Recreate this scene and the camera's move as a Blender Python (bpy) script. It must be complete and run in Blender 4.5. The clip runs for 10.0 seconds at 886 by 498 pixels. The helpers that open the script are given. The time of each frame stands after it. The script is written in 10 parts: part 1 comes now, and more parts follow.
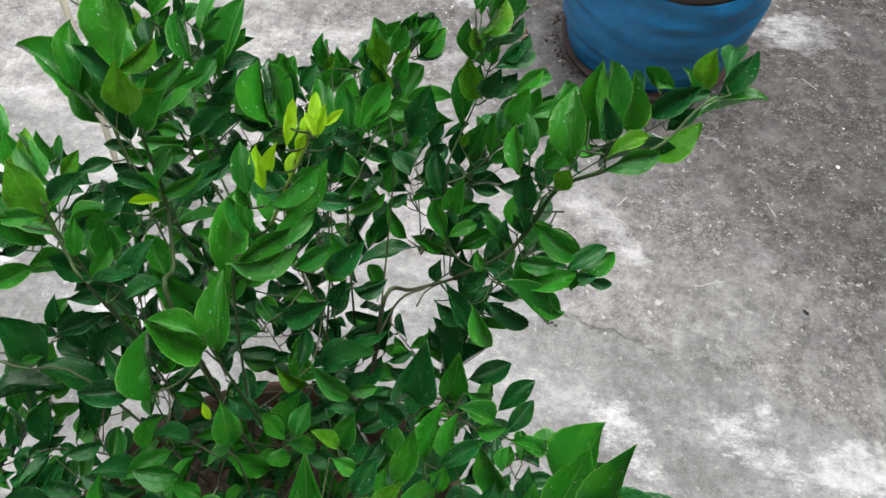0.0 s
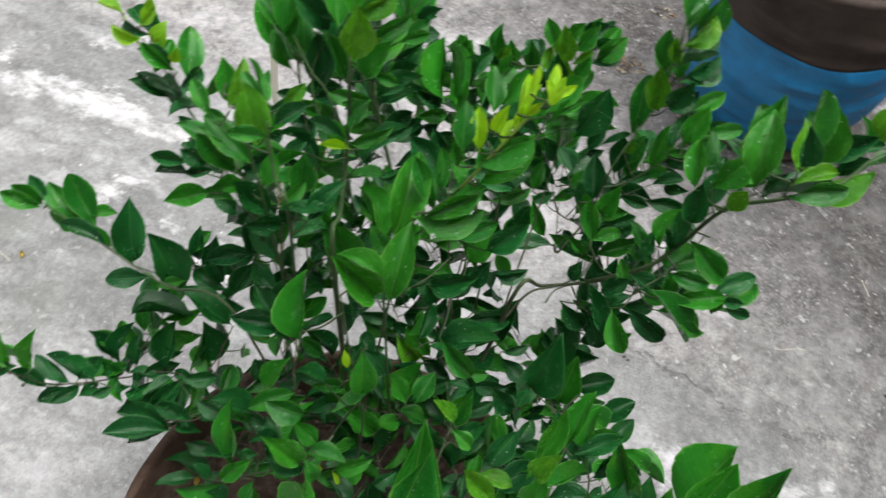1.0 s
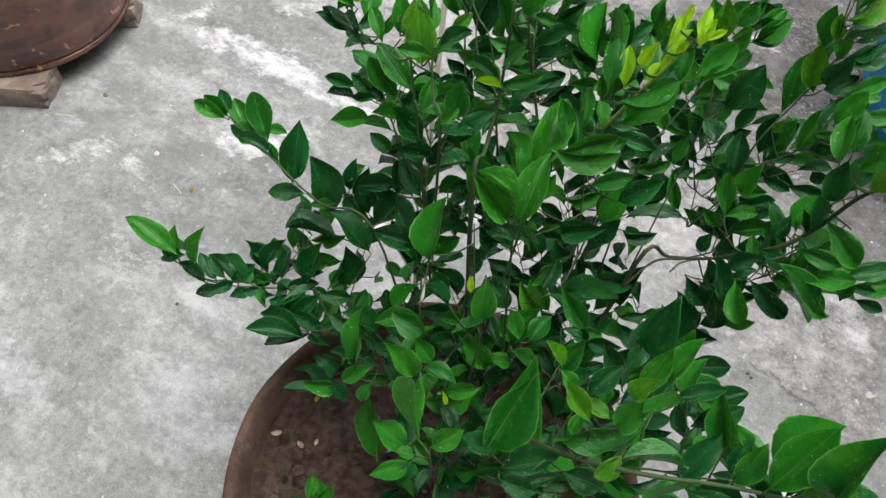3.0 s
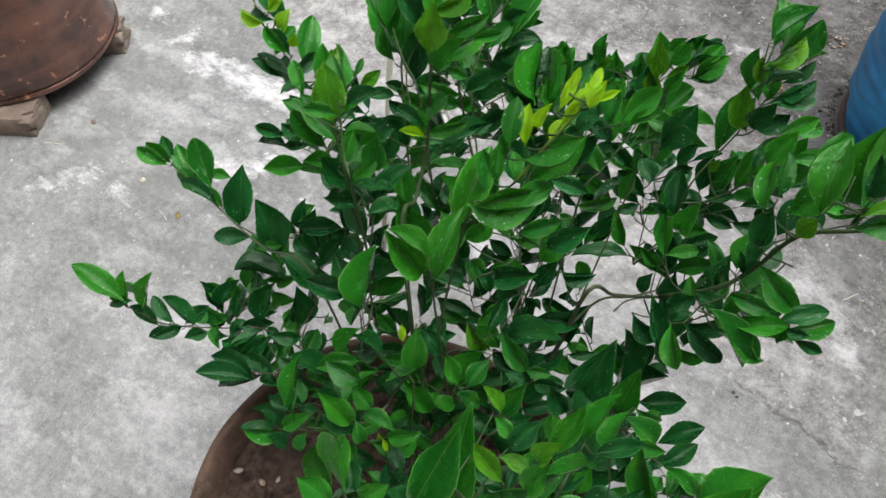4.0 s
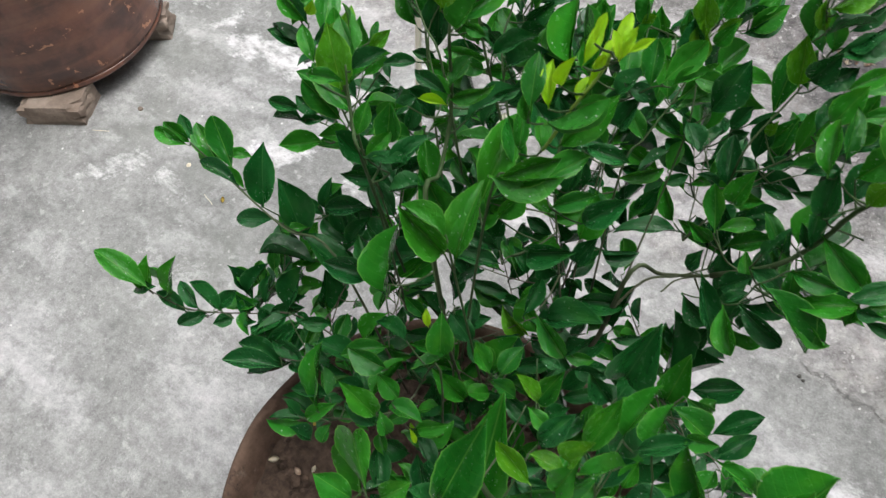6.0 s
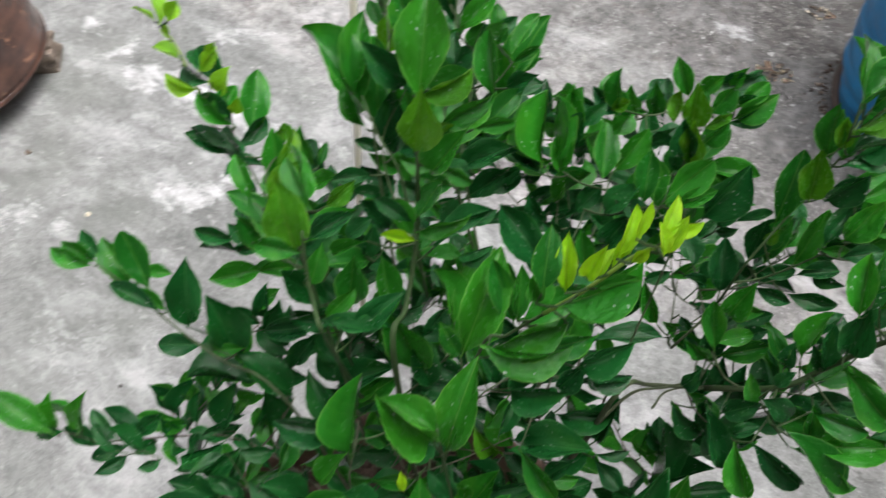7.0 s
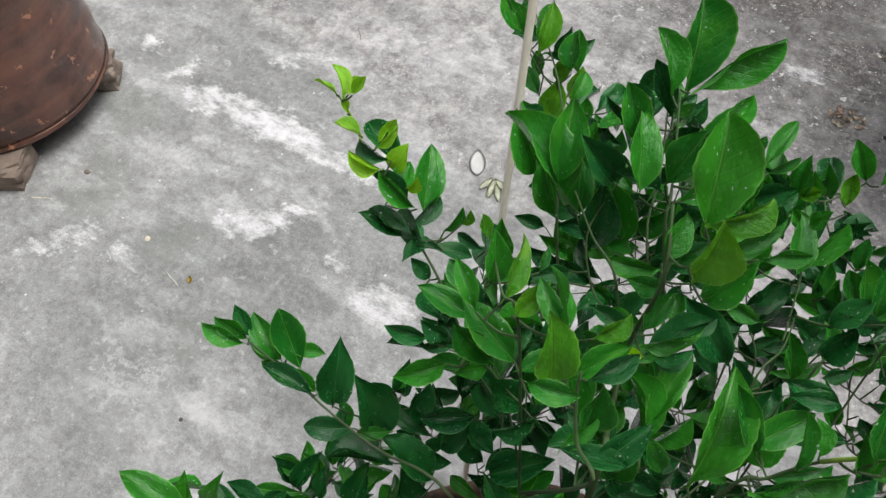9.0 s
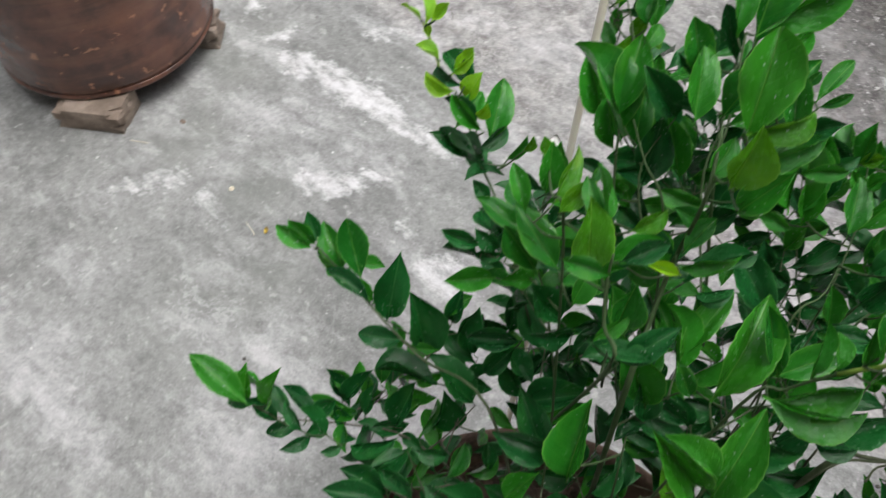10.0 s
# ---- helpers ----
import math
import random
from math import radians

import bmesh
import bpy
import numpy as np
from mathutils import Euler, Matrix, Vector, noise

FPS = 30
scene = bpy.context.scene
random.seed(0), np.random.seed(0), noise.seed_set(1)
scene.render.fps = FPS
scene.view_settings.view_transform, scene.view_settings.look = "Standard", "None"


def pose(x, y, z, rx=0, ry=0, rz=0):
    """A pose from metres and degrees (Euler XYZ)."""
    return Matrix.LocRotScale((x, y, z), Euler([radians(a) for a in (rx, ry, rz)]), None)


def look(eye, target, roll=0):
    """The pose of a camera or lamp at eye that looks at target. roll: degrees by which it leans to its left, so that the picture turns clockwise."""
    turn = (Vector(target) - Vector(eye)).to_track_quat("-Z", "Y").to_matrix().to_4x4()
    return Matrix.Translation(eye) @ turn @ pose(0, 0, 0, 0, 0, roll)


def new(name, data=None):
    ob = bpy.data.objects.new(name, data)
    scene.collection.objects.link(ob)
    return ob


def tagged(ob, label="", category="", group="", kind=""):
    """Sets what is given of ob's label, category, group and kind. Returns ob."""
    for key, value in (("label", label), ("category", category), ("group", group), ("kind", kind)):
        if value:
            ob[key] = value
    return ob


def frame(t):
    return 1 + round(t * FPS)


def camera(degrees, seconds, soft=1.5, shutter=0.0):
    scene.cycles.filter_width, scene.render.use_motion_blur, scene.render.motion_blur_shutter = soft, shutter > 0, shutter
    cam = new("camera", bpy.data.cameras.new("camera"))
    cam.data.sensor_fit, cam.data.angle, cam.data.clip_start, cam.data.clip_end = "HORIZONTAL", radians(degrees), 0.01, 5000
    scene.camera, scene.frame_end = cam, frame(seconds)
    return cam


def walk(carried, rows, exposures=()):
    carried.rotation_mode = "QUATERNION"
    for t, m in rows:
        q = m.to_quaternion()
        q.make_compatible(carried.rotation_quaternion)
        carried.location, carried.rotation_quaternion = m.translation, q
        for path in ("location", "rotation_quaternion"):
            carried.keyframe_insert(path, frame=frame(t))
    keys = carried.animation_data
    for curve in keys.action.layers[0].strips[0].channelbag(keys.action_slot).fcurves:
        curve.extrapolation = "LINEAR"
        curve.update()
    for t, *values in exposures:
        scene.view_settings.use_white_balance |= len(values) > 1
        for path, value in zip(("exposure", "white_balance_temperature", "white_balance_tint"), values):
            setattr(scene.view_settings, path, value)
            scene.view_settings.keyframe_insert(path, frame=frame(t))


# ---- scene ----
cam = camera(60.0, 10.0, soft=1.35, shutter=0.4)
PATH = [
    (0, (0.311, 0.355, 1.548), (0.158, 1.42, -0.138), 1.8),
    (0.3, (0.317, 0.35, 1.552), (0.179, 1.432, -0.125), 1.9),
    (0.5, (0.296, 0.341, 1.547), (0.17, 1.429, -0.126), 4.5),
    (1, (0.229, 0.299, 1.538), (-0.053, 1.373, -0.125), 7.1),
    (1.5, (0.222, 0.262, 1.538), (-0.165, 1.316, -0.117), 5.0),
    (2, (0.231, 0.215, 1.535), (-0.263, 1.215, -0.124), 3.3),
    (3.5, (0.284, 0.26, 1.548), (-0.333, 1.181, -0.117), -0.6),
    (4, (0.309, 0.302, 1.557), (-0.326, 1.222, -0.101), -2.3),
    (4.5, (0.336, 0.329, 1.551), (-0.331, 1.238, -0.101), -5.3),
    (5, (0.348, 0.323, 1.511), (-0.363, 1.203, -0.138), -7.4),
    (6.5, (0.264, 0.374, 1.51), (-0.475, 1.161, -0.174), -10.3),
    (7, (0.201, 0.438, 1.494), (-0.339, 1.345, -0.205), -3.1),
    (7.5, (0.184, 0.465, 1.471), (-0.178, 1.455, -0.229), 2.2),
    (8, (0.142, 0.448, 1.488), (-0.21, 1.431, -0.218), 2.1),
    (8.5, (0.06, 0.446, 1.501), (-0.445, 1.398, -0.184), 0.0),
    (9, (0.045, 0.435, 1.498), (-0.521, 1.355, -0.186), -1.6),
    (9.5, (0.056, 0.419, 1.506), (-0.539, 1.325, -0.175), -1.4),
    (10, (0.095, 0.378, 1.495), (-0.625, 1.197, -0.181), -3.7),
]
walk(cam, [(t, look(eye, target, roll)) for t, eye, target, roll in PATH],
     exposures=[(0.0, 1.18), (2.0, 1.06), (5.0, 1.01), (7.5, 1.07), (9.0, 0.87), (10.0, 0.84)])

# ---- world and light ----
def make_world():
    w = bpy.data.worlds.new("overcast_sky")
    scene.world = w
    w.use_nodes = True
    nt = w.node_tree
    bg = nt.nodes["Background"]
    sky = nt.nodes.new("ShaderNodeTexSky")
    sky.sky_type = "NISHITA"
    sky.sun_disc = False
    sky.sun_elevation = radians(72)
    sky.sun_rotation = radians(48)
    sky.dust_density = 4.0
    hsv = nt.nodes.new("ShaderNodeHueSaturation")
    hsv.inputs["Saturation"].default_value = 0.22
    nt.links.new(sky.outputs[0], hsv.inputs["Color"])
    nt.links.new(hsv.outputs[0], bg.inputs["Color"])
    bg.inputs["Strength"].default_value = SKY
    sun = bpy.data.lights.new("soft_sun", "SUN")
    sun.energy = SUN
    sun.angle = radians(40)
    sun.color = (1.0, 0.97, 0.93)
    ob = new("soft_sun", sun)
    ob.matrix_world = look((0.85, 1.25, 5.2), (0.1, 0.6, 0.6))


SKY, SUN = 0.131, 0.8
make_world()


# ---- materials ----
class Nodes:
    """A small wrapper to write node materials in short lines."""

    def __init__(self, name):
        self.m = bpy.data.materials.new(name)
        self.m.use_nodes = True
        self.nt = self.m.node_tree
        self.bsdf = self.nt.nodes["Principled BSDF"]
        self.out = self.nt.nodes["Material Output"]

    def put(self, value, socket):
        if isinstance(value, bpy.types.NodeSocket):
            self.nt.links.new(value, socket)
        elif value is not None:
            socket.default_value = value

    def math(self, op, a, b=None, c=None, clamp=False):
        n = self.nt.nodes.new("ShaderNodeMath")
        n.operation, n.use_clamp = op, clamp
        for i, v in enumerate((a, b, c)):
            self.put(v, n.inputs[i])
        return n.outputs[0]

    def vmath(self, op, a, b=None, scale=None):
        n = self.nt.nodes.new("ShaderNodeVectorMath")
        n.operation = op
        self.put(a, n.inputs[0])
        self.put(b, n.inputs[1])
        if scale is not None:
            self.put(scale, n.inputs[3])
        return n.outputs["Value" if op in ("DISTANCE", "LENGTH") else "Vector"]

    def noise(self, scale, detail=4.0, rough=0.55, at=None, colour=False):
        n = self.nt.nodes.new("ShaderNodeTexNoise")
        n.inputs["Scale"].default_value, n.inputs["Detail"].default_value, n.inputs["Roughness"].default_value = scale, detail, rough
        self.put(at, n.inputs["Vector"])
        return n.outputs["Color" if colour else "Fac"]

    def cells(self, scale, at=None, out="Distance"):
        n = self.nt.nodes.new("ShaderNodeTexVoronoi")
        n.inputs["Scale"].default_value = scale
        self.put(at, n.inputs["Vector"])
        return n.outputs[out]

    def ramp(self, value, a, b, lo=0.0, hi=1.0):
        n = self.nt.nodes.new("ShaderNodeMapRange")
        n.interpolation_type = "SMOOTHSTEP"
        self.put(value, n.inputs[0])
        for i, v in enumerate((a, b, lo, hi)):
            n.inputs[i + 1].default_value = v
        return n.outputs[0]

    def mix(self, fac, a, b, kind="MIX"):
        n = self.nt.nodes.new("ShaderNodeMix")
        n.data_type, n.blend_type = "RGBA", kind
        self.put(fac, n.inputs["Factor"])
        for v, i in ((a, 6), (b, 7)):
            self.put(v if isinstance(v, bpy.types.NodeSocket) else (*v, 1.0), n.inputs[i])
        return n.outputs[2]

    def shade(self, fac, colour, lo, hi):
        """The colour times a grey that runs from lo to hi with fac."""
        n = self.nt.nodes.new("ShaderNodeMapRange")
        self.put(fac, n.inputs[0])
        n.inputs[3].default_value, n.inputs[4].default_value = lo, hi
        return self.vmath("SCALE", colour if isinstance(colour, bpy.types.NodeSocket) else (*colour,), scale=n.outputs[0])

    def place(self):
        return self.nt.nodes.new("ShaderNodeNewGeometry").outputs["Position"]

    def local(self):
        return self.nt.nodes.new("ShaderNodeTexCoord").outputs["Object"]

    def chance(self):
        return self.nt.nodes.new("ShaderNodeObjectInfo").outputs["Random"]

    def parts(self, v):
        n = self.nt.nodes.new("ShaderNodeSeparateXYZ")
        self.put(v, n.inputs[0])
        return n.outputs[0], n.outputs[1], n.outputs[2]

    def bump(self, height, strength, distance):
        n = self.nt.nodes.new("ShaderNodeBump")
        n.inputs["Strength"].default_value, n.inputs["Distance"].default_value = strength, distance
        self.put(height, n.inputs["Height"])
        self.nt.links.new(n.outputs[0], self.bsdf.inputs["Normal"])
        return n.outputs[0]

    def done(self, colour, rough, spec=0.5, metal=0.0):
        self.put(colour if isinstance(colour, bpy.types.NodeSocket) else (*colour, 1.0), self.bsdf.inputs["Base Color"])
        self.put(rough, self.bsdf.inputs["Roughness"])
        self.put(spec, self.bsdf.inputs["Specular IOR Level"])
        self.put(metal, self.bsdf.inputs["Metallic"])
        return self.m


# lime and cement smears on the yard: x, y, length, width, turn in degrees, strength
SMEARS = (
    (-1.20, 1.37, 0.15, 0.045, 4, 1.0), (-1.02, 1.365, 0.16, 0.05, 0, 1.0), (-0.86, 1.355, 0.10, 0.03, -12, 0.9), (-0.738, 1.338, 0.07, 0.03, -15, 1.0),
    (-0.90, 1.09, 0.095, 0.045, 25, 1.0), (-0.815, 1.17, 0.05, 0.018, 40, 1.0), (-0.638, 1.105, 0.04, 0.022, -30, 0.9), (-0.50, 1.055, 0.09, 0.05, 10, 0.9),
    (-1.068, 0.868, 0.08, 0.03, -10, 0.7), (-1.27, 0.815, 0.11, 0.028, 55, 0.7), (-1.518, 1.443, 0.04, 0.025, 0, 1.0), (-1.38, 1.41, 0.06, 0.03, 60, 0.8),
    (-1.11, 1.59, 0.09, 0.03, 30, 0.7), (-0.90, 1.80, 0.12, 0.04, 20, 0.7), (-0.28, 2.0, 0.14, 0.06, 10, 0.7), (0.04, 1.97, 0.06, 0.03, -20, 0.8),
    (0.10, 2.23, 0.06, 0.03, 0, 0.8), (1.07, 2.26, 0.13, 0.08, 20, 1.0), (0.51, 1.505, 0.085, 0.04, -45, 1.0), (0.60, 1.42, 0.09, 0.025, -40, 0.8),
    (0.62, 0.94, 0.10, 0.05, -60, 0.8), (0.86, 1.01, 0.09, 0.05, 40, 0.8), (0.92, 0.95, 0.07, 0.03, -10, 0.8), (1.13, 0.96, 0.14, 0.06, 8, 1.0), (0.80, 1.81, 0.06, 0.012, -10, 0.6),
)
# greener damp patches: x, y, radius
DAMP = ((-1.42, 1.28, 0.20), (-1.05, 0.98, 0.13), (-1.30, 0.98, 0.14), (-0.85, 0.70, 0.20), (1.10, 1.95, 0.45), (0.55, 1.75, 0.2))


def concrete():
    k = Nodes("weathered_concrete")
    p = k.place()
    wob = k.vmath("SCALE", k.vmath("SUBTRACT", k.noise(9.0, 9.0, 0.72, p, True), (0.5, 0.5, 0.5)), scale=0.20)
    q = k.vmath("ADD", p, wob)
    x, y = k.parts(q)[:2]
    big = k.noise(1.5, 4.0, 0.55, p)
    mid = k.noise(7.0, 6.0, 0.60, p)
    fine = k.noise(60.0, 8.0, 0.70, p)
    grit = k.noise(230.0, 5.0, 0.75, p)
    col = k.mix(k.ramp(big, 0.32, 0.68), (0.212, 0.217, 0.213), (0.292, 0.297, 0.293))
    col = k.shade(k.ramp(mid, 0.30, 0.70), col, 0.84, 1.13)
    mott = k.noise(21.0, 9.0, 0.70, p)
    col = k.shade(k.ramp(mott, 0.32, 0.68), col, 0.86, 1.14)
    col = k.shade(k.ramp(fine, 0.30, 0.70), col, 0.80, 1.20)
    col = k.shade(k.ramp(grit, 0.32, 0.68), col, 0.86, 1.14)
    damp = None
    for sx, sy, r in DAMP:
        m = k.ramp(k.vmath("DISTANCE", q, (sx, sy, 0.0)), r * 1.3, r * 0.2)
        damp = m if damp is None else k.math("MAXIMUM", damp, m)
    col = k.mix(k.math("MULTIPLY", damp, 0.55), col, k.shade(mid, (0.195, 0.205, 0.192), 0.8, 1.2))
    # the older rough screed beyond the joint, darkest and smoothest in the east
    side = k.math("ADD", y, k.math("MULTIPLY", x, 0.26))
    old = k.ramp(side, 1.29, 1.39)
    east = k.ramp(k.math("ADD", k.math("MULTIPLY", x, 0.45), k.math("MULTIPLY", y, 0.60)), 0.90, 1.50)
    dark = k.mix(east, (0.356, 0.350, 0.345), (0.122, 0.118, 0.116))
    dark = k.shade(k.ramp(mid, 0.30, 0.70), dark, 0.74, 1.28)
    dark = k.shade(k.ramp(mott, 0.34, 0.66), dark, 0.62, 1.38)
    dark = k.mix(k.ramp(k.noise(26.0, 8.0, 0.7, k.vmath("ADD", p, (2.0, 5.0, 0.0))), 0.52, 0.64, 0.0, 0.35), dark, (0.20, 0.165, 0.145))
    dark = k.shade(k.ramp(fine, 0.28, 0.72), dark, 0.78, 1.26)
    cover = k.ramp(k.noise(3.0, 7.0, 0.65, p), 0.30, 0.56, 0.35, 1.0)
    col = k.mix(k.math("MULTIPLY", old, k.math("MAXIMUM", cover, east)), col, dark)
    # lime smears, long and ragged
    total = None
    for sx, sy, ln, wd, turn, s in SMEARS:
        c, n = math.cos(radians(turn)), math.sin(radians(turn))
        dx, dy = k.math("SUBTRACT", x, sx), k.math("SUBTRACT", y, sy)
        a = k.math("DIVIDE", k.math("ADD", k.math("MULTIPLY", dx, c), k.math("MULTIPLY", dy, n)), ln)
        b = k.math("DIVIDE", k.math("SUBTRACT", k.math("MULTIPLY", dy, c), k.math("MULTIPLY", dx, n)), wd)
        m = k.ramp(k.math("ADD", k.math("MULTIPLY", a, a), k.math("MULTIPLY", b, b)), 1.9, 0.1, 0.0, s)
        total = m if total is None else k.math("MAXIMUM", total, m)
    ragged = k.noise(15.0, 14.0, 0.82, k.vmath("MULTIPLY", p, (0.7, 1.25, 1.0)))
    worn = k.math("MULTIPLY", k.math("SUBTRACT", ragged, 0.5), 5.5)
    lime = k.math("MULTIPLY", k.ramp(k.math("ADD", total, worn), 0.15, 1.45, 0.0, 0.85), k.ramp(total, 0.01, 0.35))
    long_p = k.vmath("MULTIPLY", q, (0.55, 1.3, 1.0))
    haze = k.math("ADD", k.noise(4.2, 9.0, 0.66, long_p), k.math("MULTIPLY", k.math("SUBTRACT", ragged, 0.5), 0.55))
    fade = k.math("SUBTRACT", 1.0, k.math("MULTIPLY", east, 0.85))
    lime = k.math("MAXIMUM", lime, k.math("MULTIPLY", k.ramp(haze, 0.45, 0.74, 0.0, 0.54), fade))
    thin = k.math("ABSOLUTE", k.math("SUBTRACT", k.noise(5.0, 12.0, 0.72, long_p), 0.5))
    wisps = k.math("MULTIPLY", k.ramp(thin, 0.030, 0.004, 0.0, 0.40), k.ramp(k.noise(2.6, 4.0, 0.6, p), 0.56, 0.66))
    lime = k.math("MAXIMUM", lime, k.math("MULTIPLY", wisps, fade))
    col = k.mix(lime, col, k.shade(fine, (0.76, 0.76, 0.775), 0.74, 1.20))
    # specks of lime and pebbles, dense on the rough screed
    pebbly = k.math("MULTIPLY", old, k.ramp(k.noise(5.0, 6.0, 0.7, p), 0.38, 0.60))
    specks = k.math("MULTIPLY", k.ramp(grit, 0.56, 0.64), k.math("ADD", 0.16, k.math("MULTIPLY", pebbly, 0.60)))
    col = k.mix(specks, col, (0.50, 0.49, 0.475))
    bent = k.vmath("ADD", k.vmath("MULTIPLY", p, (1.0, 1.0, 0.0)), k.vmath("SCALE", k.noise(85.0, 5.0, 0.7, p, True), scale=0.016))
    gravel = k.ramp(k.parts(k.cells(125.0, bent, "Color"))[0], 0.0, 1.0)
    gap = k.cells(125.0, bent)
    mosaic = k.shade(gravel, k.mix(east, (0.295, 0.29, 0.285), (0.120, 0.110, 0.104)), 0.35, 1.70)
    mosaic = k.shade(k.ramp(gap, 0.55, 0.25), mosaic, 0.55, 1.0)
    col = k.mix(k.math("MULTIPLY", pebbly, k.math("ADD", 0.34, k.math("MULTIPLY", east, 0.34))), col, mosaic)
    patch = k.math("MULTIPLY", k.ramp(k.noise(24.0, 10.0, 0.76, p), 0.51, 0.61), k.math("MULTIPLY", k.math("MULTIPLY", pebbly, 0.65), k.math("SUBTRACT", 1.0, k.math("MULTIPLY", east, 0.40))))
    col = k.mix(patch, col, (0.46, 0.45, 0.435))
    for scale, level in ((30.0, 0.645), (55.0, 0.645), (110.0, 0.645)):
        flecks = k.ramp(k.noise(scale, 4.0, 0.58, p), level, level + 0.03)
        col = k.mix(k.math("MULTIPLY", flecks, k.math("ADD", 0.26, k.math("MULTIPLY", pebbly, 0.55))), col, (0.60, 0.59, 0.58))
    wide = k.vmath("ADD", k.vmath("MULTIPLY", p, (1.0, 1.0, 0.0)), k.vmath("SCALE", k.noise(120.0, 3.0, 0.6, p, True), scale=0.006))
    spots = k.math("MULTIPLY", k.ramp(k.cells(19.0, wide), 0.075, 0.045), k.ramp(k.parts(k.cells(19.0, wide, "Color"))[0], 0.70, 0.74))
    col = k.mix(k.math("MULTIPLY", spots, 0.85), col, (0.68, 0.68, 0.67))
    pits = k.math("MULTIPLY", k.ramp(grit, 0.40, 0.33), k.math("ADD", 0.28, k.math("MULTIPLY", pebbly, 0.45)))
    col = k.mix(pits, col, (0.085, 0.082, 0.077))
    # the thin broken joint between the two pours
    seam = k.math("ABSOLUTE", k.math("SUBTRACT", side, 1.335))
    crack = k.math("MULTIPLY", k.ramp(seam, 0.006, 0.001), k.ramp(k.noise(2.3, 3.0, 0.5, p), 0.44, 0.52))
    crack = k.math("MULTIPLY", crack, k.ramp(x, 0.15, 0.40))
    col = k.mix(k.math("MULTIPLY", crack, 0.28), col, (0.06, 0.055, 0.05))
    h = k.math("ADD", k.math("MULTIPLY", mid, 0.3), k.math("ADD", k.math("MULTIPLY", fine, 0.40), k.math("MULTIPLY", grit, k.math("ADD", 0.15, k.math("MULTIPLY", old, 0.35)))))
    h = k.math("ADD", k.math("ADD", h, k.math("MULTIPLY", lime, 0.12)), k.math("MULTIPLY", k.math("MULTIPLY", pebbly, gravel), 0.22))
    k.bump(k.math("SUBTRACT", h, k.math("MULTIPLY", crack, 0.4)), 0.75, 0.008)
    return k.done(col, k.ramp(mid, 0.3, 0.7, 0.72, 0.90), 0.3)


def leaf_green(name, base, deep, rib, drops=0.0, glow=0.18, rough=0.34, spec=0.5):
    k = Nodes(name)
    o = k.local()
    x, y = k.parts(o)[:2]
    r = k.chance()
    ax = k.math("ABSOLUTE", x)
    col = k.mix(r, deep, base)
    shift = k.vmath("ADD", o, k.vmath("SCALE", (7.0, 3.0, 5.0), scale=k.math("MULTIPLY", r, 9.0)))
    cloud = k.noise(3.0, 5.0, 0.6, shift)
    col = k.shade(cloud, col, 0.55, 1.45)
    # a paler, yellower zone here and there along the blade
    pale = k.math("MULTIPLY", k.ramp(k.noise(1.6, 2.0, 0.5, shift), 0.52, 0.72, 0.0, 0.5), k.ramp(y, 0.2, 0.8))
    col = k.mix(pale, col, (min(base[0] * 2.2 + 0.005, base[1] * 0.8), base[1] * 1.35, base[2]))
    veins = k.math("FRACT", k.math("MULTIPLY", k.math("SUBTRACT", y, k.math("MULTIPLY", ax, 0.55)), 9.0))
    line = k.math("MULTIPLY", k.ramp(k.math("ABSOLUTE", k.math("SUBTRACT", veins, 0.5)), 0.12, 0.0), 0.05)
    mid = k.ramp(ax, 0.024, 0.006, 0.0, 0.42)
    across = k.math("ABSOLUTE", k.math("SUBTRACT", k.math("MULTIPLY", k.parts(k.nt.nodes.new("ShaderNodeTexCoord").outputs["UV"])[0], 2.0), 1.0))
    edge = k.ramp(across, 0.91, 0.98, 0.0, 0.5)
    col = k.mix(k.math("MAXIMUM", k.math("MAXIMUM", line, mid), edge), col, rib)
    rgh = k.ramp(k.noise(6.0, 4.0, 0.6, shift), 0.3, 0.7, rough - 0.13, rough + 0.10)
    if drops:
        p = k.place()
        near = k.vmath("ADD", p, k.vmath("SCALE", k.noise(160.0, 3.0, 0.6, p, True), scale=0.005))
        size = k.ramp(k.cells(330.0, near, "Color"), 0.55, 0.95, 0.0, 0.30)
        wet = k.ramp(k.math("SUBTRACT", size, k.cells(330.0, near)), 0.0, 0.06)
        wet = k.math("MULTIPLY", wet, k.ramp(k.noise(34.0, 3.0, 0.5, p), 0.44, 0.58, 0.0, drops))
        col = k.mix(k.math("MULTIPLY", wet, 0.75), col, (0.60, 0.66, 0.60))
    ripple = k.noise(9.0, 4.0, 0.6, shift)
    k.bump(k.math("SUBTRACT", k.math("ADD", k.math("MULTIPLY", cloud, 0.8), k.math("MULTIPLY", ripple, 0.5)), k.math("ADD", line, k.math("MULTIPLY", mid, 0.6))), 0.75, 0.0034)
    k.done(col, rgh, spec * 1.3)
    tr = k.nt.nodes.new("ShaderNodeBsdfTranslucent")
    k.put(k.mix(0.5, col, (min(base[0] * 2.0 + 0.005, base[1]), base[1] * 1.5, base[2])), tr.inputs["Color"])
    ms = k.nt.nodes.new("ShaderNodeMixShader")
    ms.inputs[0].default_value = glow
    k.nt.links.new(k.bsdf.outputs[0], ms.inputs[1])
    k.nt.links.new(tr.outputs[0], ms.inputs[2])
    k.nt.links.new(ms.outputs[0], k.out.inputs["Surface"])
    return k.m


